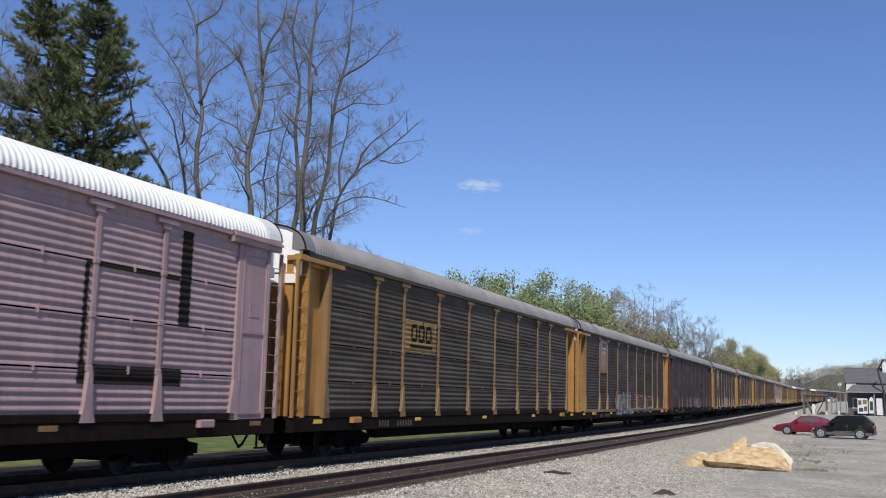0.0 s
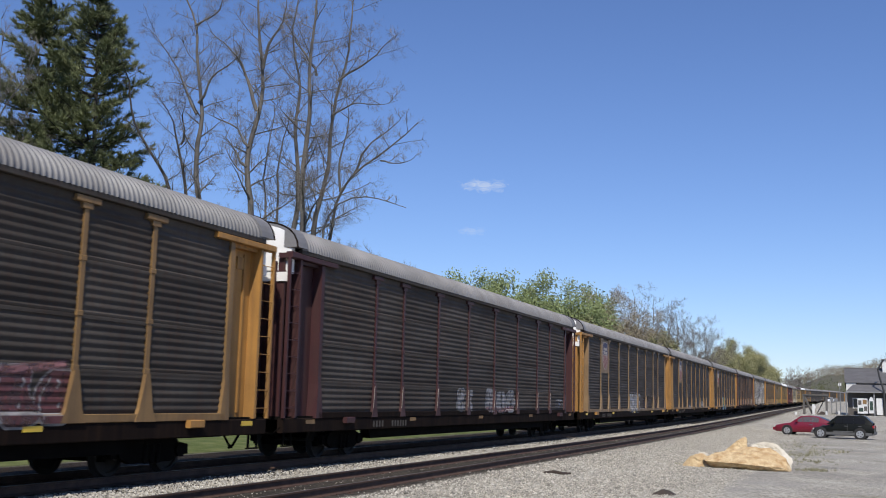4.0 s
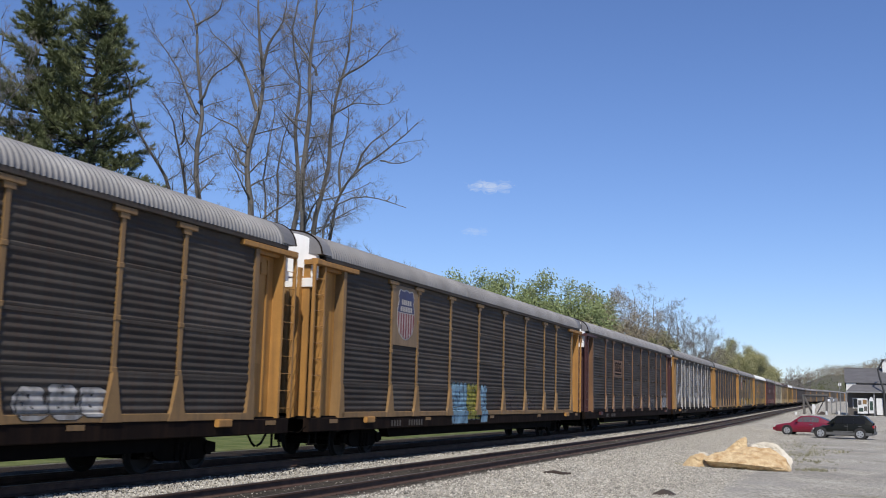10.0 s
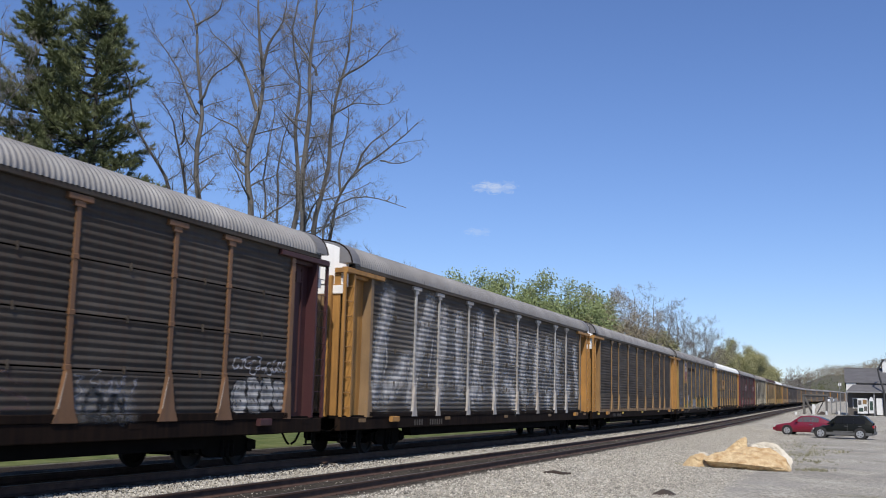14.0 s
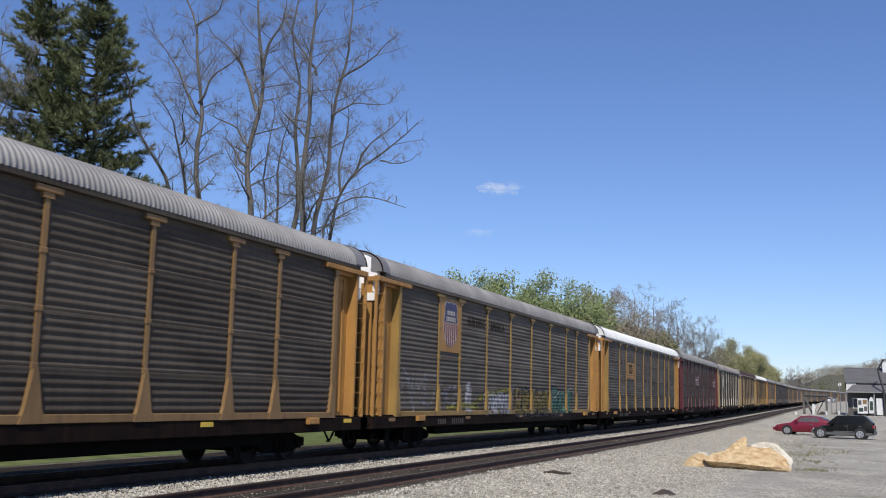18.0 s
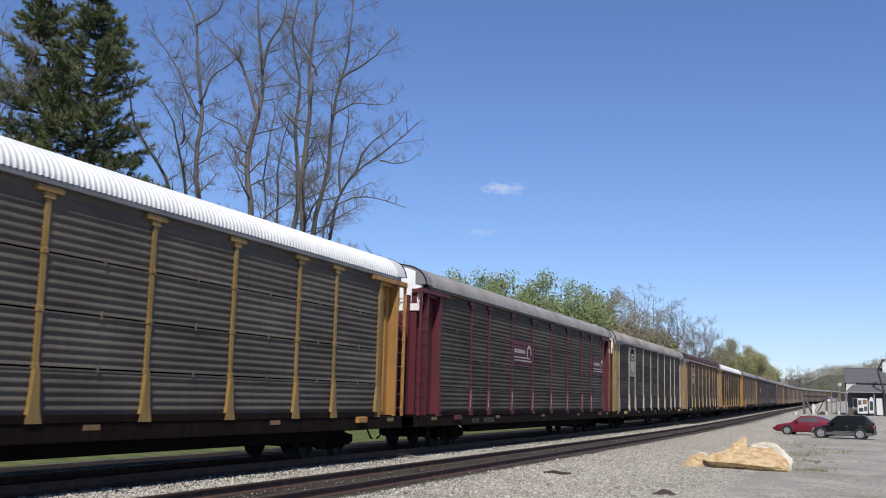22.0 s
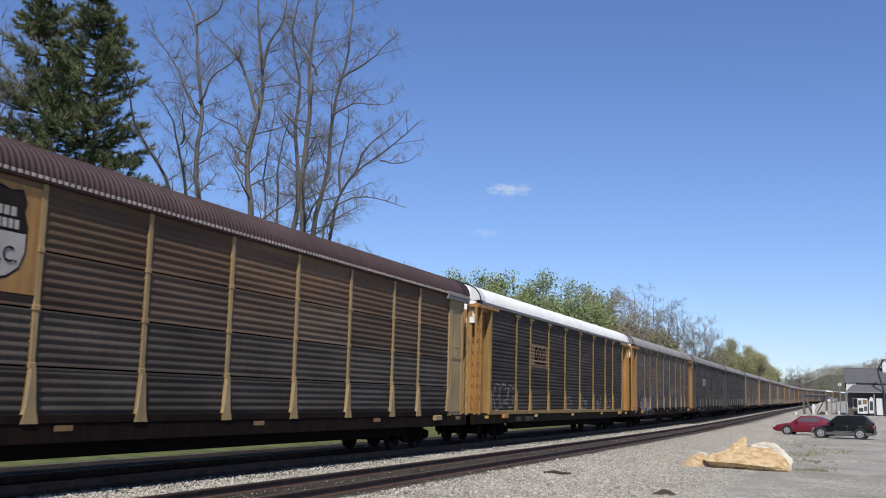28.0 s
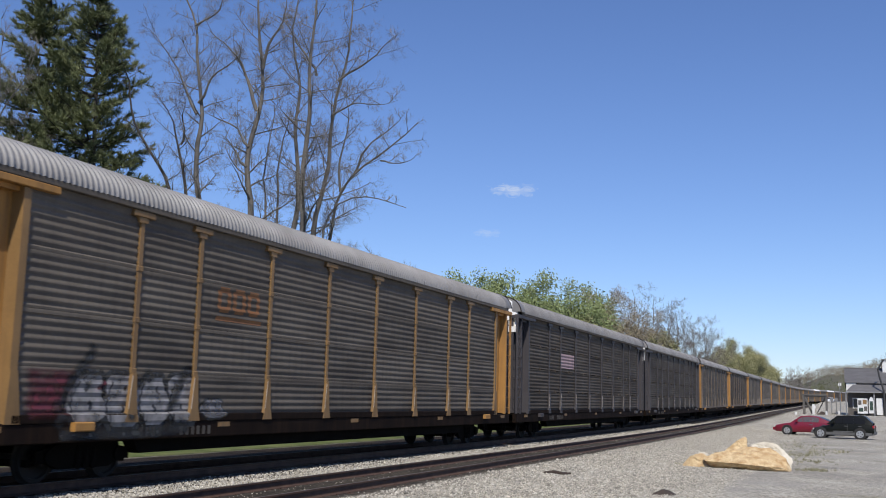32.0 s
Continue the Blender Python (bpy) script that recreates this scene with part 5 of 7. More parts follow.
boulder("boulder", "small tan stone beside the slab on the gravel", SANDSTONE,
        [(-0.5, -0.2, 0), (0.45, -0.25, 0), (0.5, 0.3, 0), (-0.45, 0.3, 0), (-0.15, -0.1, 0.42), (0.25, 0.1, 0.48), (-0.3, 0.1, 0.3), (0.42, 0.0, 0.2)],
        (-4.8, ROCK_Y - 0.1, -0.45), 0.03, 2)
boulder("boulder", "pointed tan stone leaning behind the slab", SANDSTONE,
        [(-0.7, -0.2, 0), (0.35, -0.3, 0), (0.4, 0.4, 0), (-0.65, 0.4, 0), (0.16, 0, 1.0), (0.34, 0.1, 1.08), (0.36, 0.1, 0.8), (-0.5, 0.0, 0.45), (-0.1, 0.2, 0.72)],
        (-3.65, ROCK_Y + 1.0, -0.45), 0.04, 3, 6)
boulder("boulder", "pale grey limestone block behind the slab", PALE_STONE,
        [(-0.7, -0.3, 0), (0.75, -0.35, 0), (0.7, 0.4, 0), (-0.7, 0.4, 0), (-0.5, 0.0, 0.85), (-0.1, 0.1, 0.9), (0.2, 0.0, 0.92), (0.75, 0.0, 0.4)],
        (-2.6, ROCK_Y + 0.75, -0.45), 0.05, 4)
boulder("boulder", "small brown stone wedged between the others", SANDSTONE,
        [(-0.3, -0.2, 0), (0.3, -0.2, 0), (0.3, 0.25, 0), (-0.3, 0.25, 0), (0, 0, 0.55), (0.2, 0.1, 0.5)],
        (-4.3, ROCK_Y + 0.6, -0.45), 0.03, 5)
boulder("boulder", "low grey stone at the edge of the heap", PALE_STONE,
        [(-0.3, -0.2, 0), (0.3, -0.2, 0), (0.3, 0.25, 0), (-0.3, 0.25, 0), (-0.1, 0, 0.5), (0.1, 0.1, 0.45)],
        (-4.75, ROCK_Y + 0.9, -0.42), 0.03, 7)

# ---------------------------------------------------------------- scraps on the ground
DARK_IRON = shade("dark_scrap_iron", (0.045, 0.035, 0.03), (0.07, 0.05, 0.04), 0.8, 0.3, 5, 0.003, 30)
sc = Mesh()
sc.tube([(-0.35, 0, 0.03), (-0.1, 0.1, 0.06), (0.1, 0.02, 0.04), (0.32, 0.2, 0.03)], [0.03, 0.045, 0.04, 0.025], 7)
tagged(part("scrap_bar", sc, DARK_IRON, at=(*line(26.4, 5.15)[:2], height(5.15, 26.4))), "bent dark iron bar lying on the gravel", "scrap")
boulder("stone", "low dark stone half sunk in the dirt", DARK_IRON, [(-0.3, -0.15, 0), (0.3, -0.15, 0), (0.35, 0.2, 0), (-0.3, 0.2, 0), (0, 0, 0.16), (0.15, 0.05, 0.12)], (-4.05, 24.2, -0.45), 0.02, 6)

# ---------------------------------------------------------------- weeds
WEED = shade("dry_green_weeds", (0.27, 0.25, 0.15), (0.19, 0.18, 0.1), 0.8, 0.0, 1.0, 0.0, 6, island=0.4)


def weeds():
    rng = random.Random(15)
    m = Mesh()
    for cx, cy, w, dd, n in ((-1.6, 41.5, 1.0, 1.5, 50), (-1.9, 47, 0.9, 3.0, 70), (-2.6, 58, 1.2, 5, 70), (-1.2, 36.2, 0.5, 0.6, 50), (-5.2, 36.0, 0.4, 0.5, 30), (-1.0, 52, 1.5, 3, 60)):
        for _ in range(n):
            x, y = rng.gauss(cx, w * 0.5), rng.gauss(cy, dd * 0.5)
            z = height(x - SIDE_X, y) - 0.01
            for _ in range(6):
                h, a = rng.uniform(0.04, 0.13), rng.uniform(0, 6.28)
                k = len(m.v)
                dx, dy = math.cos(a) * 0.012, math.sin(a) * 0.012
                px, py = x + rng.uniform(-0.05, 0.05), y + rng.uniform(-0.05, 0.05)
                m.v.extend(((px - dx, py - dy, z), (px + dx, py + dy, z), (px + rng.uniform(-0.06, 0.06), py + rng.uniform(-0.06, 0.06), z + h)))
                m.f.append((k, k + 1, k + 2))
    tagged(part("weeds", m, WEED), "sparse dry green weeds at the edge of the gravel lot", "weeds", kind="stuff")


weeds()

# ---------------------------------------------------------------- parked cars
RED_PAINT = shade("red_car_paint", (0.19, 0.008, 0.026), (0.15, 0.007, 0.02), 0.35, 0.0, 1, 0.0, 5, coat=0.2)
GREEN_PAINT = shade("black_green_car_paint", (0.006, 0.007, 0.006), (0.009, 0.01, 0.008), 0.4, 0.0, 1, 0.0, 5, spec=0.15)
GLASS_DARK = shade("tinted_car_glass", (0.010, 0.010, 0.010), (0.007, 0.007, 0.007), 0.3, spec=0.2)
GLASS_LIGHT = shade("grey_car_glass", (0.12, 0.10, 0.10), (0.085, 0.075, 0.075), 0.25)
TYRE = shade("black_tyre_rubber", (0.02, 0.02, 0.02), (0.03, 0.028, 0.026), 0.9)
ALLOY = shade("silver_alloy", (0.55, 0.55, 0.55), (0.42, 0.42, 0.42), 0.35, 0.7)
GREY_CLAD = shade("grey_plastic_cladding", (0.10, 0.10, 0.10), (0.075, 0.075, 0.075), 0.7)
LAMP_RED = shade("red_tail_lamp", (0.35, 0.02, 0.02), (0.25, 0.02, 0.02), 0.25)
LAMP_CLEAR = shade("clear_head_lamp", (0.6, 0.6, 0.58), (0.45, 0.45, 0.44), 0.2)


def parked_car(name, label, paint_mat, at, length, belt, roof_pts, top, wheel_x, width=1.78, wheel_r=0.32, clad=None, glass=None):
    """A road car facing -x: lower body, cabin, glass, lamps, wheels. roof_pts: cabin outline (x, z) from bonnet to boot."""
    car = thing(name, label, "car", "parked cars", at=at)
    body = Mesh()
    hl, w = length / 2, width / 2
    st = [(-hl, 0.35, 0.52, 0.80), (-hl + 0.12, 0.24, 0.68, 0.92), (-hl + 0.6, 0.22, 0.80, 0.98), (-hl + 1.2, 0.22, belt - 0.03, 1.0), (0.0, 0.22, belt, 1.0),
          (hl - 0.9, 0.22, belt + 0.02, 1.0), (hl - 0.2, 0.26, belt + 0.0, 0.95), (hl, 0.36, belt - 0.12, 0.86)]
    ring = []
    for x, z0, z1, f in st:
        ww = w * f
        ring.append([(x, -ww * 0.9, z0), (x, -ww, z0 + 0.14), (x, -ww, (z0 + z1) / 2 + 0.1), (x, -ww * 0.94, z1 - 0.03), (x, -ww * 0.85, z1),
                     (x, ww * 0.85, z1), (x, ww * 0.94, z1 - 0.03), (x, ww, (z0 + z1) / 2 + 0.1), (x, ww, z0 + 0.14), (x, ww * 0.9, z0)])
    n = 10
    for r in ring:
        body.v.extend(r)
    for i in range(len(ring) - 1):
        for j in range(n):
            body.f.append((i * n + j, i * n + (j + 1) % n, (i + 1) * n + (j + 1) % n, (i + 1) * n + j))
    body.f.append(tuple(range(n)))
    body.f.append(tuple(range((len(ring) - 1) * n, len(ring) * n))[::-1])
    part("body", body, paint_mat, car, smooth=35, fix=True)
    cab = Mesh()
    k = len(roof_pts)
    rows = []
    for y, tuck in ((-w * 0.93, 0.0), (-w * 0.8, 1.0), (w * 0.8, 1.0), (w * 0.93, 0.0)):
        rows.append([(x, y, z if tuck else belt - 0.05) for x, z in roof_pts])
    for r in rows:
        cab.v.extend(r)
    for i in range(3):
        for j in range(k - 1):
            cab.f.append((i * k + j, i * k + j + 1, (i + 1) * k + j + 1, (i + 1) * k + j))
    part("cabin", cab, paint_mat, car, smooth=30, fix=True)
    # side glass between the pillars, on both sides
    xs = [p[0] for p in roof_pts]
    zs = [p[1] for p in roof_pts]
    a, b = roof_pts[0][0] * 0.55 + roof_pts[1][0] * 0.45, roof_pts[-2][0] + 0.1
    cuts = np.linspace(a, b, 4)
    for sy in (-1, 1):
        for x0, x1 in zip(cuts, cuts[1:]):
            x0, x1 = x0 + 0.02, x1 - 0.02
            t0, t1 = float(np.interp(x0, xs, zs)) - 0.07, float(np.interp(x1, xs, zs)) - 0.07
            lo = belt + 0.03

            def yy(z, x):
                tz = float(np.interp(x, xs, zs))
                f = (z - belt + 0.05) / max(tz - belt + 0.05, 0.05)
                return sy * (w * 0.93 - w * 0.13 * f + 0.012)
            g = Mesh()
            q = [(x0, lo), (x1, lo), (x1, max(t1, lo + 0.02)), (x0, max(t0, lo + 0.02))]
            g.add([(x, yy(z, x), z) for x, z in q] + [(x, yy(z, x) - sy * 0.02, z) for x, z in q],
                  [(0, 1, 2, 3), (7, 6, 5, 4), (0, 4, 5, 1), (1, 5, 6, 2), (2, 6, 7, 3), (3, 7, 4, 0)])
            part("side_window", g, glass or GLASS_DARK, car, fix=True)
    for nm, i0, i1 in (("windscreen", 0, 1), ("rear_window", k - 2, k - 1)):
        (xa, za), (xb, zb) = roof_pts[i0], roof_pts[i1]
        g = Mesh()
        d = Vector((zb - za, xa - xb)).normalized() * 0.012
        if d.y < 0:
            d = -d
        q = [(xa + (xb - xa) * f, za + (zb - za) * f) for f in (0.1, 0.9)]
        g.add([(x + d.x, y, z + d.y) for x, z in q for y in (-w * 0.72, w * 0.72)], [(0, 1, 3, 2)])
        part(nm, g, GLASS_DARK, car, fix=True)
    for sy in (-1, 1):
        part("headlight", Mesh().box(-hl - 0.01, -hl + 0.2, sy * w * 0.55 - 0.16, sy * w * 0.55 + 0.16, 0.52, 0.66, 0.03), LAMP_CLEAR, car)
        part("tail_light", Mesh().box(hl - 0.16, hl + 0.02, sy * w * 0.7 - 0.14, sy * w * 0.7 + 0.14, belt - 0.25, belt - 0.06, 0.03), LAMP_RED, car)
        part("mirror", Mesh().box(roof_pts[0][0] + 0.35, roof_pts[0][0] + 0.5, sy * (w + 0.06) - 0.09, sy * (w + 0.06) + 0.09, belt + 0.02, belt + 0.17, 0.03), paint_mat, car)
        for x in (0.1, 0.95):
            part("door_handle", Mesh().box(x, x + 0.2, sy * (w * 1.0) - 0.02, sy * (w * 1.0) + 0.02, belt - 0.16, belt - 0.12), GREY_CLAD, car)
        part("door_seam", Mesh().box(0.28, 0.295, sy * w - 0.004, sy * w + 0.004, 0.35, belt - 0.02), GREY_CLAD, car)
        part("rub_strip", Mesh().box(-hl + 1.3, hl - 1.25, sy * w * 1.005 - 0.012, sy * w * 1.005 + 0.012, 0.46, 0.52), clad or paint_mat, car)
        if clad:
            part("sill_cladding", Mesh().box(-hl + 0.15, hl - 0.1, sy * w - 0.02, sy * w + 0.02, 0.26, 0.44, 0.01), clad, car)
    for end in (-1, 1):
        part("bumper", Mesh().box(end * hl - 0.1, end * hl + 0.06, -w * 0.84, w * 0.84, 0.32, 0.52, 0.03), clad or paint_mat, car)
        for sy in (-1, 1):
            wx = wheel_x[0] if end < 0 else wheel_x[1]
            wheel = part("wheel", Mesh().disc(0, 0, 0, wheel_r, -0.11, 0.11, 22, "y"), TYRE, car, at=(wx, sy * (w - 0.08), wheel_r), fix=True)
            part("hub_cap", Mesh().disc(0, sy * 0.1, 0, wheel_r * 0.68, -0.02, 0.02, 18, "y"), ALLOY, wheel, "silver wheel cover", fix=True)
            for i in range(5):
                a = 2 * math.pi * i / 5
                part("spoke_gap", Mesh().disc(math.cos(a) * wheel_r * 0.42, sy * 0.122, math.sin(a) * wheel_r * 0.42, wheel_r * 0.12, -0.004, 0.004, 8, "y"), TYRE, wheel, fix=True)
            arch = Mesh().disc(0, 0, 0, wheel_r + 0.06, -0.015, 0.015, 22, "y")
            part("wheel_arch", arch, TYRE, car, at=(wx, sy * (w - 0.005), wheel_r + 0.02), fix=True)
    return car


parked_car("sedan", "red four-door sedan parked on the gravel lot", RED_PAINT, pose(-2.8, 80.0, -0.43, 0, 0, -8), 4.75, 0.92,
           [(-1.2, 0.9), (-0.55, 1.34), (0.0, 1.42), (0.65, 1.36), (1.6, 0.96)], 1.42, (-1.45, 1.3), glass=GLASS_LIGHT)
parked_car("estate_car", "dark green-black people carrier with grey lower trim, parked on the lot", GREEN_PAINT, pose(-0.47, 74.5, -0.43, 0, 0, -6), 3.8, 0.98,
           [(-1.0, 0.96), (-0.35, 1.5), (0.25, 1.55), (1.3, 1.53), (1.82, 1.06)], 1.57, (-1.38, 1.06), 1.8, 0.34, GREY_CLAD)
white = shade("white_car_paint", (0.7, 0.7, 0.7), (0.6, 0.6, 0.6), 0.35)
parked_car("far_car", "white car parked far off beside the line", white, pose(-5.6, 318, 2.78, 0, 0, 80), 4.6, 0.95,
           [(-1.2, 0.92), (-0.4, 1.4), (0.5, 1.45), (1.2, 1.4), (1.9, 0.96)], 1.45, (-1.4, 1.35))

# ---------------------------------------------------------------- depot building and yard pieces
SHINGLE = shade("grey_roof_shingles", (0.125, 0.12, 0.122), (0.10, 0.096, 0.098), 0.9, 0.0, 1.2, 0.004, 14, 0.05)
WALL_WHITE = shade("white_painted_boards", (0.68, 0.68, 0.66), (0.58, 0.57, 0.55), 0.7, 0.0, 1.5, 0.003, 20, 0.05)
WALL_GREY = shade("grey_painted_wall", (0.12, 0.108, 0.098), (0.09, 0.082, 0.075), 0.8, 0.0, 1.2, 0.003, 20)
POST_GREY = shade("galvanised_posts", (0.30, 0.30, 0.30), (0.2, 0.2, 0.2), 0.6, 0.5)
PIPE_DARK = shade("black_downpipe", (0.03, 0.03, 0.033), (0.045, 0.045, 0.045), 0.6)
PANE = shade("dark_window_pane", (0.03, 0.035, 0.04), (0.02, 0.022, 0.026), 0.1)
GREEN_SIGN = shade("dark_green_board", (0.03, 0.06, 0.045), (0.025, 0.045, 0.035), 0.7)


def depot():
    d = thing("depot_building", "grey-roofed low depot building with white trim and a covered platform", "building", at=(-1.0, 150, 0.5))
    x0, x1, y0, y1 = 0.6, 22.0, 2.0, 14.0
    eave, ridge = 3.3, 6.55
    w = part("wall", Mesh().box(x0, x1, y0 - 0.1, y0 + 0.1, 0, eave), WALL_GREY, d, "front wall under the eaves")
    part("wall", Mesh().box(x0, x1, y1 - 0.1, y1 + 0.1, 0, eave), WALL_GREY, d)
    part("wall", Mesh().box(x0, x0 + 0.2, y0 + 0.1, y1 - 0.1, 0, eave), WALL_GREY, d)
    part("wall", Mesh().box(x1 - 0.2, x1, y0 + 0.1, y1 - 0.1, 0, eave), WALL_GREY, d)
    # main roof in courses of shingles, and a lower hipped porch roof in front of it
    ridge_y = (y0 + y1) / 2

    def courses(n, ya, za, yb, zb, xa, xb, x1):
        m = Mesh()
        for i in range(n):
            f0, f1 = i / n, min((i + 1) / n + 0.02, 1)
            p, q = ya + (yb - ya) * f0, ya + (yb - ya) * f1
            u, v = za + (zb - za) * f0, za + (zb - za) * f1
            l0, l1 = xa + (xb - xa) * f0, xa + (xb - xa) * f1
            m.add([(l0, p, u + 0.02), (x1, p, u + 0.02), (x1, q, v), (l1, q, v), (l0, p, u - 0.1), (x1, p, u - 0.1), (x1, q, v - 0.12), (l1, q, v - 0.12)],
                  [(0, 1, 2, 3), (4, 7, 6, 5), (0, 4, 5, 1), (0, 3, 7, 4), (1, 5, 6, 2), (2, 6, 7, 3)])
        return m
    part("roof", courses(10, 2.0, 4.5, ridge_y, ridge, 0.26, 0.2, x1 + 1), SHINGLE, d, fix=True)
    part("roof", courses(10, y1 + 1.2, 4.0, ridge_y, ridge, 0.26, 0.2, x1 + 1), SHINGLE, d, fix=True)
    porch = part("porch_roof", courses(7, 0.4, 3.28, 2.6, 4.47, 0.4, 1.55, x1 + 1), SHINGLE, d, fix=True)
    part("fascia_board", Mesh().box(0.4, x1 + 1.0, 0.33, 0.38, 3.1, 3.28), POST_GREY, porch)
    part("ridge_cap", Mesh().tube([(0.2, ridge_y, ridge + 0.02), (x1 + 1, ridge_y, ridge + 0.02)], 0.12, 6), SHINGLE, d)
    part("gable_wall", Mesh().box(0.45, 1.7, 2.12, 2.22, 3.3, 4.46), WALL_WHITE, d, "white boarded wall between the two roofs")
    # platform posts, beams and openings
    for x in (0.4, 3.9, 7.4, 10.9, 14.4, 17.9):
        part("porch_post", Mesh().box(x - 0.09, x + 0.09, 0.5, 0.68, 0, eave - 0.1, 0.02), POST_GREY, d)
    for x in (1.2, 5.6, 9.6, 13.6):
        win = part("window", Mesh().box(x, x + 1.4, y0 - 0.14, y0 - 0.1, 1.0, 2.4), WALL_WHITE, d)
        part("pane", Mesh().box(x + 0.1, x + 0.66, y0 - 0.16, y0 - 0.14, 1.1, 2.3), PANE, win)
        part("pane", Mesh().box(x + 0.74, x + 1.3, y0 - 0.16, y0 - 0.14, 1.1, 2.3), PANE, win)
    part("wall_board", Mesh().box(1.8, 3.05, 0.5, 0.57, 0.35, 2.35), WALL_WHITE, d, "white notice board")
    for i, (a, b, c, e) in enumerate(((1.9, 2.3, 1.5, 2.1), (2.45, 2.95, 1.6, 2.2), (1.95, 2.5, 0.6, 1.1), (2.6, 3.0, 0.7, 1.3))):
        part("notice", Mesh().box(a, b, 0.47, 0.496, c, e), (WALL_GREY, OCHRE, GREEN_SIGN, WALL_GREY)[i], d)
    part("arched_panel", Mesh().prism([(3.2, 0.4), (3.85, 0.4), (3.85, 2.0), (3.7, 2.45), (3.5, 2.6), (3.35, 2.45), (3.2, 2.0)], 0.5, 0.57), WALL_WHITE, d, "white board with an arched top", fix=True)
    part("panel_field", Mesh().box(3.32, 3.72, 0.47, 0.496, 0.8, 2.0), GREEN_SIGN, d)
    part("white_panel", Mesh().box(4.15, 4.95, 0.5, 0.57, 0.2, 2.4), WALL_WHITE, d)
    part("white_panel", Mesh().box(5.6, 6.3, 0.5, 0.57, 0.0, 2.6), WALL_WHITE, d)
    pipe = [(5.2, 0.1, 7.6), (4.45, 0.1, 6.2), (4.6, 0.1, 5.4), (5.1, 0.1, 3.4), (5.2, 0.1, 0.0)]
    part("downpipe", Mesh().tube(pipe, 0.12, 8), PIPE_DARK, d)
    ch = part("chimney", Mesh().box(5.2, 6.4, 6.5, 7.9, 5.6, 7.75, 0.05), WALL_WHITE, d, "white boxed chimney")
    part("chimney_cap", Mesh().box(5.1, 6.5, 6.35, 8.05, 7.75, 7.87), POST_GREY, ch)
    part("vent_pipe", Mesh().tube([(5.8, 7.2, 7.8), (5.8, 7.2, 8.9)], 0.1, 8), PIPE_DARK, ch)


depot()


FRAME_STEEL = shade("dull_grey_brown_steel", (0.14, 0.13, 0.118), (0.09, 0.082, 0.075), 0.7, 0.2)


def gantry():
    g = thing("loading_frame", "grey steel loading frame with a diagonal brace", "frame", at=(-6.0, 150, 0.52))
    for x in (0, 2.9):
        for y in (0, 1.6):
            part("post", Mesh().box(x - 0.13, x + 0.13, y - 0.1, y + 0.1, 0, 2.4, 0.02), FRAME_STEEL, g)
    for y in (0, 1.6):
        part("beam", Mesh().box(-0.1, 3.0, y - 0.08, y + 0.08, 2.4, 2.56), FRAME_STEEL, g)
    part("deck", Mesh().box(-0.2, 3.1, -0.2, 1.8, 2.57, 2.74), FRAME_STEEL, g)
    part("brace", Mesh().tube([(0.1, 0, 2.4), (1.1, 0, 0.1)], 0.15, 6), FRAME_STEEL, g)
    part("brace", Mesh().tube([(2.8, 1.6, 2.4), (1.6, 1.6, 0.1)], 0.07, 6), FRAME_STEEL, g)


gantry()
tagged(part("marker_post", Mesh().box(-0.16, 0.16, -0.08, 0.08, 0, 1.45, 0.03).box(-0.05, 0.28, -0.06, 0.06, 0.9, 1.15), WALL_WHITE, at=(-4.75, 149.5, 0.5)), "white marker post standing in the steel frame", "post")
boulder("rubble", "dark heap of rubble below the frame", DARK_IRON, [(-0.7, -0.3, 0), (0.7, -0.3, 0), (0.6, 0.4, 0), (-0.6, 0.4, 0), (0, 0, 0.6), (0.4, 0, 0.4)], (-3.7, 149, 0.48), 0.05, 9)
for i, (x, y) in enumerate(((-3.1, 148.0), (-1.6, 152.0), (-6.9, 146.5))):
    tagged(part("bollard", Mesh().tube([(0, 0, 0), (0, 0, 0.55)], 0.14, 8), WALL_WHITE, at=(x, y, height(x - SIDE_X, y))), "short white bollard on the lot", "bollard", "bollards")
for i, (x, y, h) in enumerate(((-1.35, 150, 4.4), (-1.9, 152, 2.3), (-2.5, 154, 2.3))):
    p = thing("sign_post", "thin grey post beside the depot", "post", "posts by the depot", at=(x, y, height(x - SIDE_X, y)))
    part("shaft", Mesh().tube([(0, 0, 0), (0, 0, h)], 0.06, 6), POST_GREY, p)
    part("plate", Mesh().box(-0.2, 0.2, -0.04, 0.0, h - 0.5, h - 0.1), WALL_WHITE if i == 0 else POST_GREY, p)


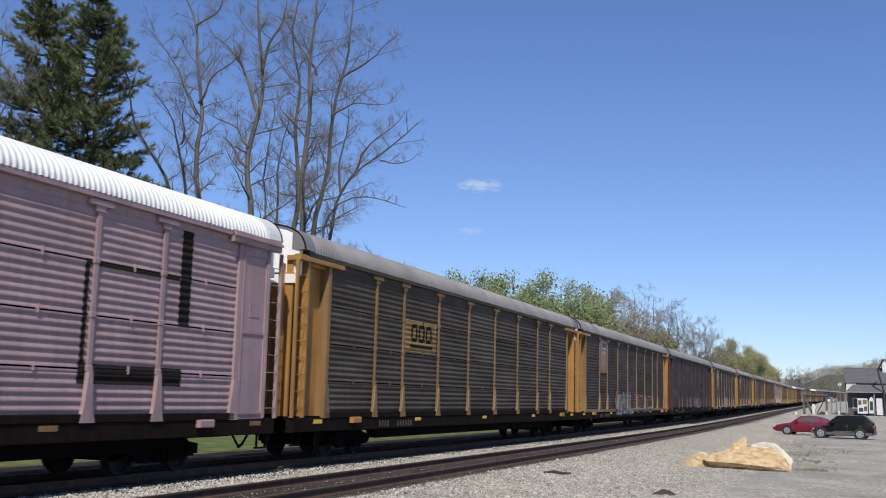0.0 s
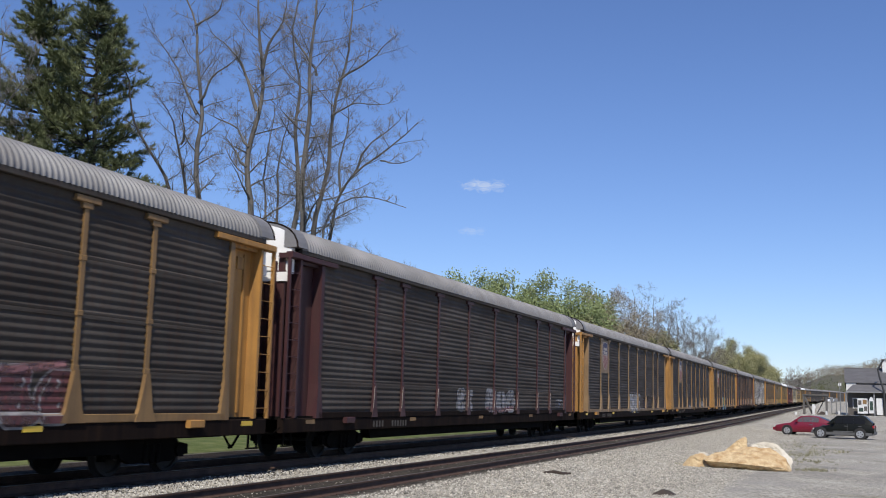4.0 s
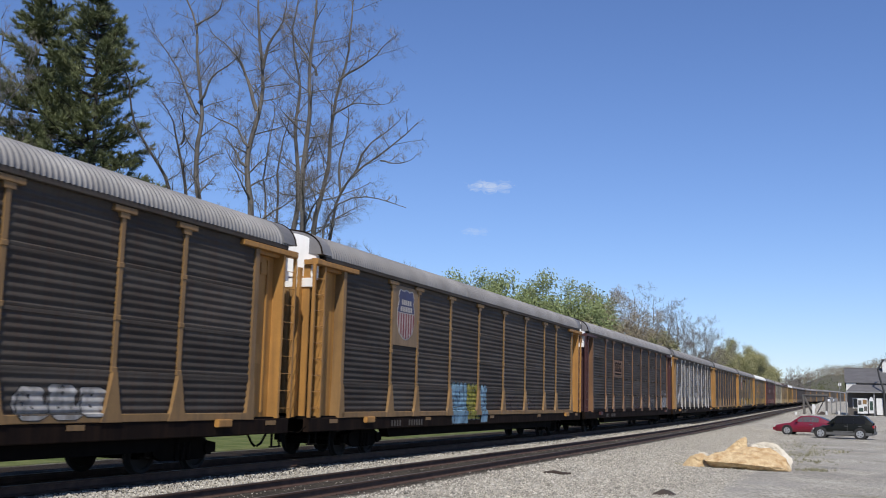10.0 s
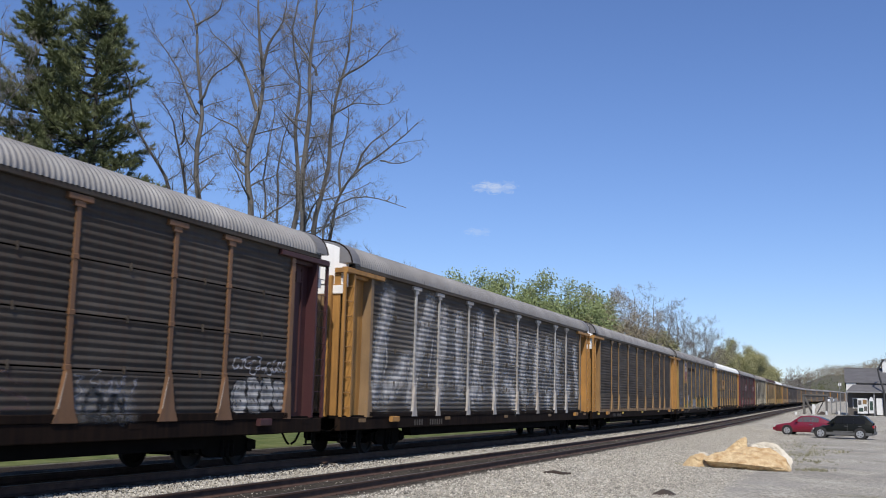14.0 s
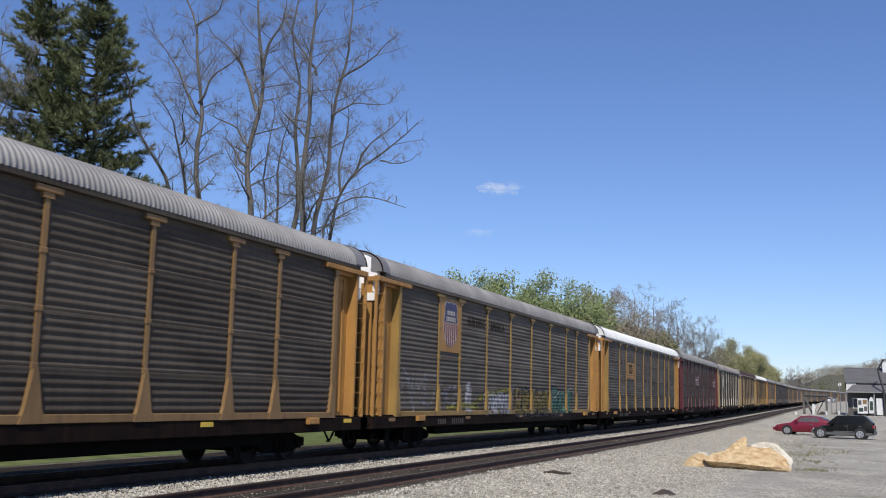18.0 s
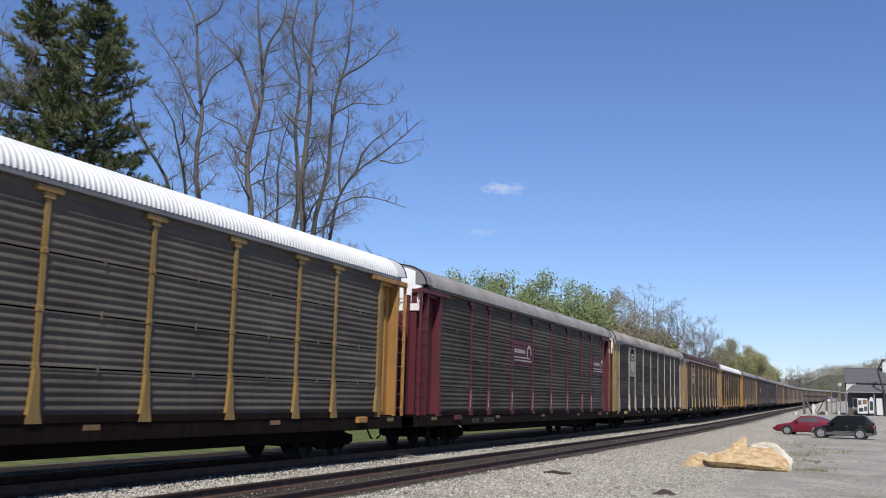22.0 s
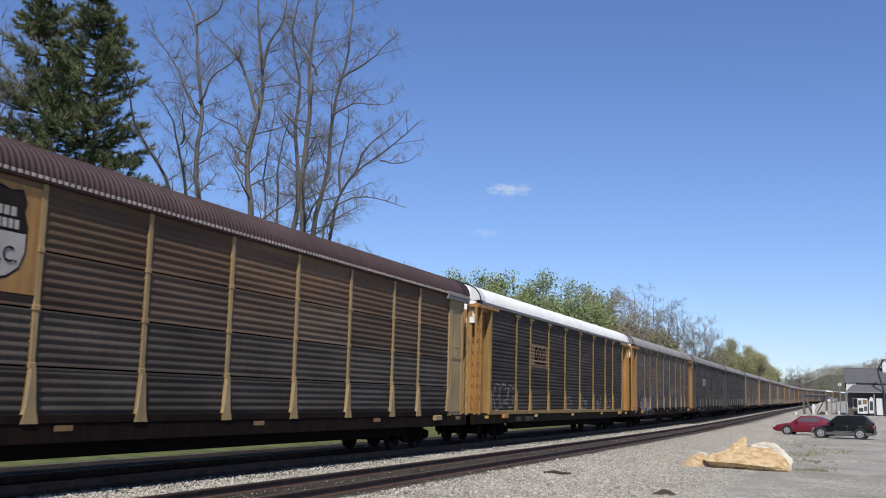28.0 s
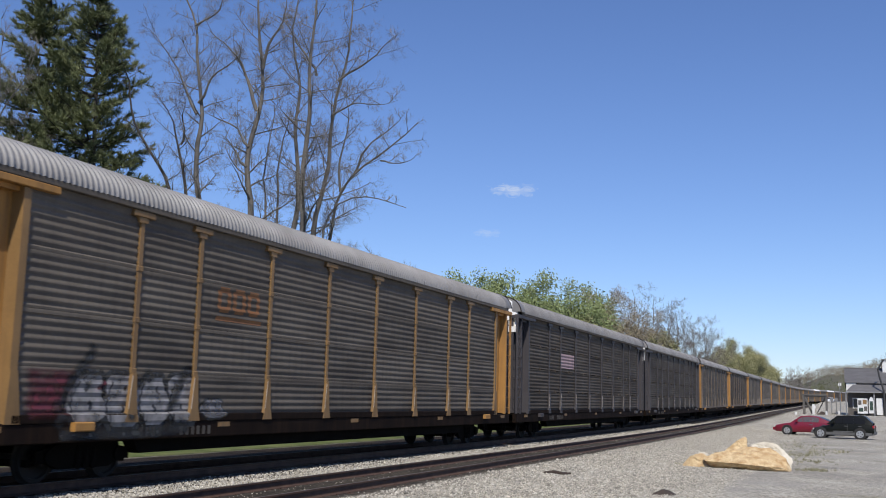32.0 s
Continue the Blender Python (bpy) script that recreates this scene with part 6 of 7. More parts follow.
# ---------------------------------------------------------------- clouds
def cloud_material(most):
    m = bpy.data.materials.new("thin_cloud")
    m.use_nodes = True
    nt = m.node_tree
    N, L = nt.nodes.new, nt.links.new
    nt.nodes.clear()
    out, mix, tr, em = N("ShaderNodeOutputMaterial"), N("ShaderNodeMixShader"), N("ShaderNodeBsdfTransparent"), N("ShaderNodeEmission")
    em.inputs[0].default_value, em.inputs[1].default_value = (0.86, 0.92, 1.0, 1), 0.85
    tc, ns, sub, ln = N("ShaderNodeTexCoord"), N("ShaderNodeTexNoise"), N("ShaderNodeMapping"), N("ShaderNodeVectorMath")
    sub.inputs["Location"].default_value, sub.inputs["Scale"].default_value = (-1, -1, 0), (2, 2, 0)
    ns.inputs["Scale"].default_value, ns.inputs["Detail"].default_value = 4.0, 7
    ln.operation = "LENGTH"
    L(tc.outputs["Generated"], sub.inputs[0])
    L(tc.outputs["Generated"], ns.inputs[0])
    L(sub.outputs[0], ln.inputs[0])
    sm = N("ShaderNodeMath")
    sm.operation = "SUBTRACT"
    L(ns.outputs[0], sm.inputs[0])
    sc_ = N("ShaderNodeMath")
    sc_.operation = "MULTIPLY"
    sc_.inputs[1].default_value = 0.55
    L(ln.outputs["Value"], sc_.inputs[0])
    L(sc_.outputs[0], sm.inputs[1])
    rg = N("ShaderNodeMapRange")
    rg.inputs[1].default_value, rg.inputs[2].default_value, rg.inputs[4].default_value = 0.02, 0.45, most
    L(sm.outputs[0], rg.inputs[0])
    L(rg.outputs[0], mix.inputs[0])
    L(tr.outputs[0], mix.inputs[1])
    L(em.outputs[0], mix.inputs[2])
    L(mix.outputs[0], out.inputs[0])
    return m


CLOUD, WISP = cloud_material(0.5), cloud_material(0.22)
CLOUDS = []


def cloud_spot(az, el, dist):
    a, e = radians(az), radians(el)
    return Vector(EYE) + dist * Vector((math.sin(a) * math.cos(e), math.cos(a) * math.cos(e), math.sin(e)))


def cloud(label, mat, w, h, az0, el0, az1, el1):
    m = Mesh()
    m.grid(9, 13, lambda i, j: ((j / 12 - 0.5) * w, (i / 8 - 0.5) * h, 6 * math.sin(i) * math.cos(j)))
    c = tagged(part("cloud", m, mat), label, "cloud", "clouds", "")
    c.visible_shadow = False
    CLOUDS.append((c, (az0, el0), (az1, el1)))


def cloud_pose(az, el):
    p = cloud_spot(az, el, 2200)
    return look(p, p + (p - Vector(EYE)))


cloud("small thin white cloud drifting in the clear sky", CLOUD, 115, 34, -19.7, 11.75, -17.8, 11.5)
cloud("faint wisp of cloud in the clear sky", WISP, 70, 22, -20.2, 9.2, -19.2, 9.1)

# ---------------------------------------------------------------- trees
BARK = shade("grey_brown_bark", (0.16, 0.145, 0.13), (0.08, 0.07, 0.062), 0.9, 0.0, 3, 0.006, 18, stretch=(1, 1, 0.3))
BARK_DARK = shade("dark_bark", (0.035, 0.03, 0.026), (0.024, 0.02, 0.017), 0.9, 0.0, 3, 0.006, 18)
TWIG = shade("grey_twigs", (0.22, 0.2, 0.18), (0.15, 0.13, 0.115), 0.9)
TWIG_RED = shade("red_brown_budding_twigs", (0.24, 0.2, 0.17), (0.17, 0.135, 0.11), 0.9)
NEEDLE = shade("dark_pine_needles", (0.155, 0.17, 0.066), (0.075, 0.09, 0.037), 0.7, 0.0, 0.5, 0.0, 8, island=0.35)
LEAF = shade("fresh_spring_leaves", (0.205, 0.25, 0.095), (0.15, 0.18, 0.07), 0.7, 0.0, 0.15, 0.0, 4, island=0.4)
LEAF_OLIVE = shade("olive_spring_leaves", (0.27, 0.26, 0.12), (0.21, 0.2, 0.095), 0.7, 0.0, 0.15, 0.0, 4, island=0.4)
BUD = shade("brown_buds", (0.27, 0.225, 0.15), (0.2, 0.165, 0.11), 0.8, 0.0, 0.2, 0.0, 4, island=0.4)


def grow(rng, mesh, twigs, p, d, length, r, depth, up, tips, wig=0.22, fine=1.0, thin=0.0045):
    """One limb and, from it, its branches."""
    n = max(2, int(length / (0.7 if depth < 2 else 0.4)))
    pts, rad = [p.copy()], [r]
    d = d.normalized()
    for i in range(n):
        d = (d + Vector((rng.uniform(-wig, wig), rng.uniform(-wig, wig), rng.uniform(-wig, wig) + up))).normalized()
        pts.append(pts[-1] + d * length / n)
        rad.append(r * (1 - 0.78 * (i + 1) / n))
    if depth < 2:
        mesh.tube(pts, rad, 5, caps=False)
    else:
        twigs.twig(pts, rad)
    tips.append(pts[-1])
    if depth >= 4 or length < 0.35:
        return
    kids = {1: rng.randint(12, 16), 2: rng.randint(8, 11), 3: rng.randint(4, 6)}[depth]
    for i in range(max(2, int(kids * fine))):
        f = rng.uniform(0.2, 1.0)
        j = min(int(f * n), n - 1)
        a = pts[j].lerp(pts[j + 1], f * n - j)
        way = (pts[j + 1] - pts[j]).normalized()
        side = way.orthogonal()
        side.rotate(Matrix.Rotation(rng.uniform(0, 6.28), 3, way).to_quaternion())
        nd = (way * rng.uniform(0.35, 0.9) + side * rng.uniform(0.6, 1.0)).normalized()
        grow(rng, mesh, twigs, a, nd, length * rng.uniform(0.28, 0.5) * (1.15 - 0.4 * f), max(rad[j] * 0.5, thin), depth + 1, up + 0.02, tips, wig, fine, thin)


def bare_tree(label, base, stems, limbs, seed, spread=0.8, r0=0.2, first=0.35, twig_mat=None, bark=None, group="bare trees beyond the line", reach=3.2, fine=1.0, thin=0.0045):
    """A leafless tree; each stem is a short line of (x, z) bends above the foot, and a thickness."""
    rng = random.Random(seed)
    t = thing("bare_tree", label, "tree", group, at=base)
    mesh, twigs, tips = Mesh(), Mesh(), []
    for bends, thick in stems:
        run = [0.0]
        for p, q in zip(bends, bends[1:]):
            run.append(run[-1] + math.hypot(q[0] - p[0], q[1] - p[1]))
        n = max(10, int(run[-1] * 1.1))
        us = np.linspace(0, run[-1], n + 1)
        xs, zs = (np.interp(us, run, [b[c] for b in bends]) for c in (0, 1))
        for _ in range(2):
            xs[1:-1], zs[1:-1] = (xs[:-2] + xs[1:-1] + xs[2:]) / 3, (zs[:-2] + zs[1:-1] + zs[2:]) / 3
        from_foot = bends[0][1] < 3
        many = limbs if from_foot else max(4, int(run[-1] * 1.9))
        first_here = first if from_foot else 0.15
        far = 1.0 if from_foot else min(1.0, 0.35 + run[-1] / 14)
        wob, deep = rng.uniform(0, 6), rng.uniform(-1.2, 1.2)
        pts = [Vector((xs[i] + 0.1 * math.sin(wob + i * 0.9) + rng.uniform(-0.06, 0.06), (deep if from_foot else deep * 0.5) * i / n + 0.1 * math.cos(wob + i * 0.8), zs[i])) for i in range(n + 1)]
        rad = [r0 * thick * (1 - 0.88 * (i / n) ** 0.9) for i in range(n + 1)]
        mesh.tube(pts, rad, 8)
        for i in range(many):
            q = first_here + (0.99 - first_here) * (i + rng.random()) / many
            j = min(int(q * n), n - 1)
            a = pts[j].lerp(pts[j + 1], q * n - j)
            ang = i * 2.4 + rng.uniform(-0.5, 0.5)
            d = Vector((math.cos(ang) * spread, math.sin(ang) * spread, rng.uniform(0.15, 0.9)))
            grow(rng, mesh, twigs, a, d, far * reach * (1.25 - 0.75 * q) * rng.uniform(0.6, 1.25), max(rad[j] * 0.36, 0.02), 1, 0.035, tips, fine=fine, thin=thin)
    part("trunk", mesh, bark or BARK, t, smooth=60)
    part("crown", twigs, twig_mat or TWIG, t, "fine leafless twigs")
    return t, tips


def leaf_cards(rng, m, c, n, spread, size):
    for _ in range(n):
        v = Vector((rng.gauss(0, 0.9), rng.gauss(0, 0.9), rng.gauss(0.2, 1.25)))
        if v.length > 1.8:
            v *= 1.8 * rng.random() / v.length
        v *= spread
        a = Vector((rng.uniform(-1, 1), rng.uniform(-1, 1), rng.uniform(-1, 1))).normalized() * size * rng.uniform(0.6, 1.4)
        b = a.orthogonal().normalized() * size * rng.uniform(0.4, 0.8)
        p = c + v
        k = len(m.v)
        m.v.extend((tuple(p - a), tuple(p + b), tuple(p + a), tuple(p - b)))
        m.f.append((k, k + 1, k + 2, k + 3))


def plain_stems(rng, h):
    """Two or three stems of a tree seen from afar."""
    out = [([(0, 0), (rng.uniform(-0.5, 0.5), h * 0.5), (rng.uniform(-1, 1), h)], 1.0)]
    for side in (-1, 1):
        out.append(([(0, h * 0.12), (side * h * rng.uniform(0.08, 0.14), h * 0.5), (side * h * rng.uniform(0.12, 0.24), h * rng.uniform(0.75, 0.9))], 0.7))
    return out


def leafy_tree(label, base, h, seed, leaf, n=5, size=0.16, spread=0.4, limbs=7, first=0.2, twig=None, group="budding trees beyond the line"):
    rng = random.Random(seed * 3 + 1)
    t, tips = bare_tree(label, base, plain_stems(rng, h), limbs, seed, 0.9, 0.16, first, twig, group=group, reach=h * 0.3, fine=0.62, thin=0.009)
    t.name = "budding_tree"
    m = Mesh()
    for p in tips:
        if rng.random() < 0.85:
            leaf_cards(rng, m, p, n, spread, size)
    part("leaves", m, leaf, t, "young leaves")
    return t


def pine(label, base, h, seed, r=5.2, bare_to=0.12):
    """Whorls of limbs that carry flat plumes of needles."""
    rng = random.Random(seed)
    t = thing("pine_tree", label, "tree", "pines beyond the line", at=base)
    trunk, limbs, nd = Mesh(), Mesh(), Mesh()
    pts = [Vector((0.4 * math.sin(q * 3), 0.3 * math.cos(q * 2), h * q)) for q in np.linspace(0, 1, 14)]
    trunk.tube(pts, [0.32 * (1 - 0.92 * q) for q in np.linspace(0, 1, 14)], 9)
    z = h * bare_to
    uni, gauss = rng.uniform, rng.gauss
    while z < h * 0.985:
        q = z / h
        reach = r * (min(1.0, 0.7 + 0.9 * q) if q < 0.45 else (1.0 - ((q - 0.45) / 0.55) ** 1.7 * 0.86))
        for _ in range(rng.randint(6, 8)):
            a = uni(0, 6.28)
            ln = reach * uni(0.5, 1.0) * (0.97 + 0.4 * noise.noise((math.cos(a) * 1.3, math.sin(a) * 1.3 + seed, z * 0.35)))
            lift = uni(-0.05, 0.5) + 0.2 * q
            way = Vector((math.cos(a), math.sin(a), 0))
            bp = [Vector((0, 0, z)) + way * ln * f + Vector((uni(-0.12, 0.12) * f, uni(-0.12, 0.12) * f, ln * lift * f * f)) for f in (0, 0.3, 0.55, 0.8, 1.0)]
            limbs.tube(bp, [0.06, 0.045, 0.035, 0.02, 0.01], 4, caps=False)
            for f in np.linspace(0.22, 1.0, max(4, int(ln * 2.6))):
                i = min(int(f * 4), 3)
                c = bp[i].lerp(bp[i + 1], f * 4 - i)
                for side in (-1, 1, 0):
                    b = a + side * uni(0.5, 1.0) + uni(-0.2, 0.2)
                    d = Vector((math.cos(b), math.sin(b), uni(-0.2, 1.1))).normalized()
                    size = uni(0.4, 0.85) * (1.15 - 0.45 * f)
                    limbs.twig([c, c + d * size], [0.012, 0.006])
                    for _ in range(34):
                        p = c + d * size * uni(0.15, 1.05)
                        e = (d * 0.75 + Vector((gauss(0, 0.5), gauss(0, 0.5), gauss(0.22, 0.45)))).normalized()
                        s = e.orthogonal().normalized() * uni(0.013, 0.026)
                        g = uni(0.2, 0.42)
                        k = len(nd.v)
                        nd.v.extend((tuple(p - s), tuple(p + s), tuple(p + e * g)))
                        nd.f.append((k, k + 1, k + 2))
        z += h * uni(0.02, 0.032)
    part("trunk", trunk, BARK_DARK, t, smooth=60)
    part("branchwork", limbs, BARK_DARK, t)
    part("needles", nd, NEEDLE, t, "dark green needle plumes")
    return t


def make_trees():
    tall = "tall leafless tree with grey bark beyond the line"
    zb = -0.15
    pine("tall dark green pine beyond the line", (-45.9, 48, zb), 29, 21, 3.8)
    pine("dark green pine with a broken outline", (-41.6, 47.5, zb), 25.0, 22, 4.5)
    pine("smaller dark green pine beside the others", (-49.6, 50, zb), 17.5, 23, 4.2)

    def wood_tree(label, bx, y, stems, limbs, seed, r0, **more):
        return bare_tree(label, (bx, y, zb), [([(x - bx, z - zb) for x, z in pts], thick) for pts, thick in stems], limbs + 5, seed, 0.9, r0 * 0.9, 0.4, **more)
    wood_tree("slender leafless tree in front of the pines", -47.5, 44, [([(-47.5, -0.1), (-44.9, 16), (-43.4, 17.4), (-42.2, 19.1), (-42.0, 20.2)], 1.0), ([(-46.0, 11), (-45.1, 17.3), (-44.8, 19.8), (-44.7, 21.4), (-45.2, 22.8)], 0.6)], 10, 31, 0.16)
    wood_tree("small dark leafless tree with a leaning trunk", -34.0, 48, [([(-34.0, -0.1), (-35.0, 11.6), (-35.7, 13.0), (-37.3, 15.3), (-38.1, 16.7), (-38.7, 18.6), (-39.7, 21.3)], 1.0),
              ([(-34.7, 11.6), (-35.1, 12.8), (-35.4, 15.6), (-36.8, 18.0), (-37.9, 19.0)], 0.5), ([(-35.4, 15.6), (-35.3, 17.2), (-35.7, 18.6)], 0.3)], 14, 32, 0.25, bark=BARK_DARK, reach=2.4)
    wood_tree(tall, -33.5, 48, [([(-33.5, -0.1), (-34.0, 12.4), (-34.3, 15.1), (-34.4, 18.0), (-34.7, 20.8), (-34.8, 22.8), (-35.9, 24.4), (-37.1, 25.9)], 1.0), ([(-34.4, 18.0), (-33.5, 19.5), (-32.5, 20.1), (-31.5, 21.1)], 0.3),
              ([(-34.4, 17.3), (-35.5, 19.5), (-36.8, 21.4), (-37.4, 22.7)], 0.32), ([(-34.8, 22.6), (-33.7, 23.2), (-32.7, 25.0)], 0.25)], 20, 33, 0.31)
    wood_tree(tall + ", forked high", -30.6, 48, [([(-30.6, -0.1), (-30.7, 11.4), (-30.8, 14.9), (-30.5, 17.2), (-30.3, 19.4), (-30.3, 21.4), (-31.0, 23.7), (-31.2, 26)], 1.0), ([(-30.5, 17.2), (-31.1, 19.5), (-32.5, 21.0), (-33.7, 22.2)], 0.42),
              ([(-30.3, 19.6), (-29.7, 20.9), (-29.0, 22.4), (-28.5, 24)], 0.35), ([(-30.8, 15.1), (-31.2, 16.0), (-32.5, 16.7), (-33.8, 17.4)], 0.28), ([(-30.8, 14.0), (-31.9, 14.9), (-32.4, 15.6), (-32.5, 16.5)], 0.3)], 20, 34, 0.33)
    wood_tree("thin leafless tree among taller ones", -30.0, 49, [([(-30.2, -0.1), (-30.5, 11.5), (-30.5, 13.3), (-30.4, 16.8), (-30.4, 18.2)], 1.0), ([(-29.8, -0.1), (-29.6, 11.2), (-29.4, 14.6), (-29.2, 16.3), (-29.0, 17.6)], 1.2)], 14, 35, 0.16, reach=2.2)
    wood_tree(tall + ", straight", -28.0, 48, [([(-28.0, -0.1), (-28.0, 10.6), (-28.1, 14.7), (-28.3, 18.6), (-28.7, 20.1), (-29.0, 21.3), (-28.8, 22.6), (-28.6, 25)], 1.0)], 24, 36, 0.26, reach=2.6)
    wood_tree(tall + ", with twin stems", -27.0, 48, [([(-27.2, -0.1), (-27.1, 10.3), (-26.8, 16.1), (-26.8, 18.9), (-26.4, 21.0), (-26.7, 23.2), (-26.6, 25.5)], 1.0), ([(-26.8, 18.9), (-27.3, 20.0), (-28.1, 21.2), (-29.1, 22.4)], 0.3),
              ([(-26.7, -0.1), (-26.5, 10.1), (-26.1, 14.1), (-25.6, 17.5), (-25.3, 19.0), (-25.2, 21.7), (-24.6, 24.0)], 0.85), ([(-25.4, 18.4), (-24.3, 19.1), (-22.9, 20.0), (-22.0, 20.8)], 0.3), ([(-25.7, 16.6), (-24.4, 17.2), (-22.8, 16.8), (-21.8, 17.0)], 0.2)], 19, 37, 0.31)
    wood_tree("tall leafless tree spreading to one side beyond the line", -26.2, 48.5, [([(-26.6, -0.1), (-26.0, 10.0), (-25.3, 12.4), (-24.5, 13.3), (-23.2, 14.0), (-21.9, 15.1), (-20.8, 15.9)], 1.0), ([(-24.7, 13.2), (-23.6, 14.8), (-22.6, 15.7), (-21.5, 16.3)], 0.42),
              ([(-25.3, 12.4), (-25.2, 14.5), (-24.8, 16.6), (-24.8, 17.8)], 0.4), ([(-23.0, 14.0), (-21.8, 13.7), (-20.5, 14.1)], 0.25)], 20, 38, 0.22, reach=2.4)
    wood_tree("leafless tree with a low hanging limb", -25.6, 48, [([(-25.6, -0.1), (-25.7, 11.2), (-25.1, 12.2), (-24.0, 12.1), (-22.6, 11.8), (-21.5, 11.6), (-20.9, 11.2)], 1.0)], 14, 39, 0.14, reach=1.3)
    wood_tree("low leafless shrub beyond the line", -23.6, 48, [([(-23.8, -0.1), (-24.2, 6), (-24.6, 9.6)], 1.0), ([(-23.4, -0.1), (-23.0, 6), (-22.7, 9.0)], 1.0), ([(-23.0, -0.1), (-21.6, 5), (-20.6, 8.0)], 0.8)], 16, 40, 0.08, reach=1.6)
    # the wood farther along the line
    g = "spring tree with fresh green leaves beyond the line"
    rng = random.Random(77)
    for i, (az, dist, top) in enumerate(((-21.2, 118, 6.4), (-19.6, 122, 6.2), (-18.4, 128, 6.35), (-17.0, 130, 5.9), (-15.9, 134, 6.1), (-14.7, 136, 6.05), (-13.7, 140, 5.7))):
        a = radians(az)
        y = dist * math.cos(a)
        leafy_tree(g, (dist * math.sin(a), y, bed(y) - 0.2), dist * math.tan(radians(top)) + 1.2, 50 + i, LEAF, 9, 0.15, 0.95)
    for i, (az, dist, top) in enumerate(((-12.9, 138, 5.6), (-12.0, 142, 6.1), (-11.2, 146, 5.7))):
        a = radians(az)
        y = dist * math.cos(a)
        leafy_tree("budding tree with red-brown twigs beyond the line", (dist * math.sin(a), y, bed(y) - 0.2), dist * math.tan(radians(top)) + 1.0, 60 + i, BUD, 4, 0.1, 0.5, twig=TWIG_RED)
    for i, (az, dist, top) in enumerate(((-13.6, 132, 4.2), (-10.9, 150, 4.2), (-10.1, 155, 3.6))):
        a = radians(az)
        y = dist * math.cos(a)
        leafy_tree("low olive-green bush beyond the line", (dist * math.sin(a), y, bed(y) - 0.2), dist * math.tan(radians(top)) + 1.0, 65 + i, LEAF_OLIVE, 7, 0.2, 0.5, first=0.1)
    for i, (az, dist, top) in enumerate(((-10.9, 152, 6.2), (-10.0, 156, 5.9), (-9.2, 160, 5.6), (-8.5, 165, 5.1), (-7.4, 172, 4.2), (-7.0, 176, 3.9))):
        a = radians(az)
        y = dist * math.cos(a)
        bare_tree("pale leafless tree farther along the line", (dist * math.sin(a), y, bed(y) - 0.2), plain_stems(rng, dist * math.tan(radians(top)) + 1.0), 9, 70 + i, 0.8, 0.17, 0.3, group="pale bare trees along the line", reach=5.0, fine=0.9, thin=0.013)
    for i, (az, dist, top) in enumerate(((-6.9, 300, 2.25), (-6.3, 306, 2.6), (-5.7, 312, 2.85), (-5.1, 318, 2.75), (-4.6, 322, 2.45), (-4.15, 328, 2.0))):
        a = radians(az)
        y = dist * math.cos(a)
        leafy_tree("rounded olive-green tree by the far bend", (dist * math.sin(a), y, bed(y) - 0.3), dist * math.tan(radians(top)) + 0.5, 80 + i, LEAF_OLIVE, 18, 0.17, 1.2, first=0.08, group="trees by the far bend")
    for i, (az, dist, top) in enumerate(((-3.2, 420, 1.85), (-2.7, 430, 2.2), (-2.35, 440, 1.95))):
        a = radians(az)
        y = dist * math.cos(a)
        bare_tree("bare grey-brown tree at the far bend", (dist * math.sin(a), y, bed(y) - 0.3), plain_stems(rng, dist * math.tan(radians(top)) - 2), 9, 90 + i, 0.9, 0.2, 0.2, group="trees by the far bend", reach=5.0, fine=0.7, thin=0.028)


make_trees()

HILL = shade("far_wooded_hillside", (0.11, 0.10, 0.062), (0.08, 0.074, 0.047), 0.95, 0.0, 0.06, 0.0, 0.5)
FAR_CROWN = shade("far_bare_woods", (0.2, 0.172, 0.125), (0.16, 0.138, 0.10), 0.95, 0.0, 0.02, 0.0, 1.0, island=0.25)
FAR_GREEN = shade("far_green_woods", (0.115, 0.12, 0.052), (0.085, 0.09, 0.042), 0.95, 0.0, 0.02, 0.0, 1.0, island=0.25)


def hill_top(az):
    """Skyline of the far hills, degrees of elevation by azimuth."""
    return float(np.interp(az, [-40, -25, -12, -6, -4, -3.0, -2.2, -1.4, -0.6, 0.4, 1.2, 2.2, 4, 8, 20], [0.5, 0.6, 0.7, 0.8, 0.9, 1.15, 1.5, 1.9, 2.0, 2.05, 2.3, 2.55, 2.6, 2.3, 1.0]))


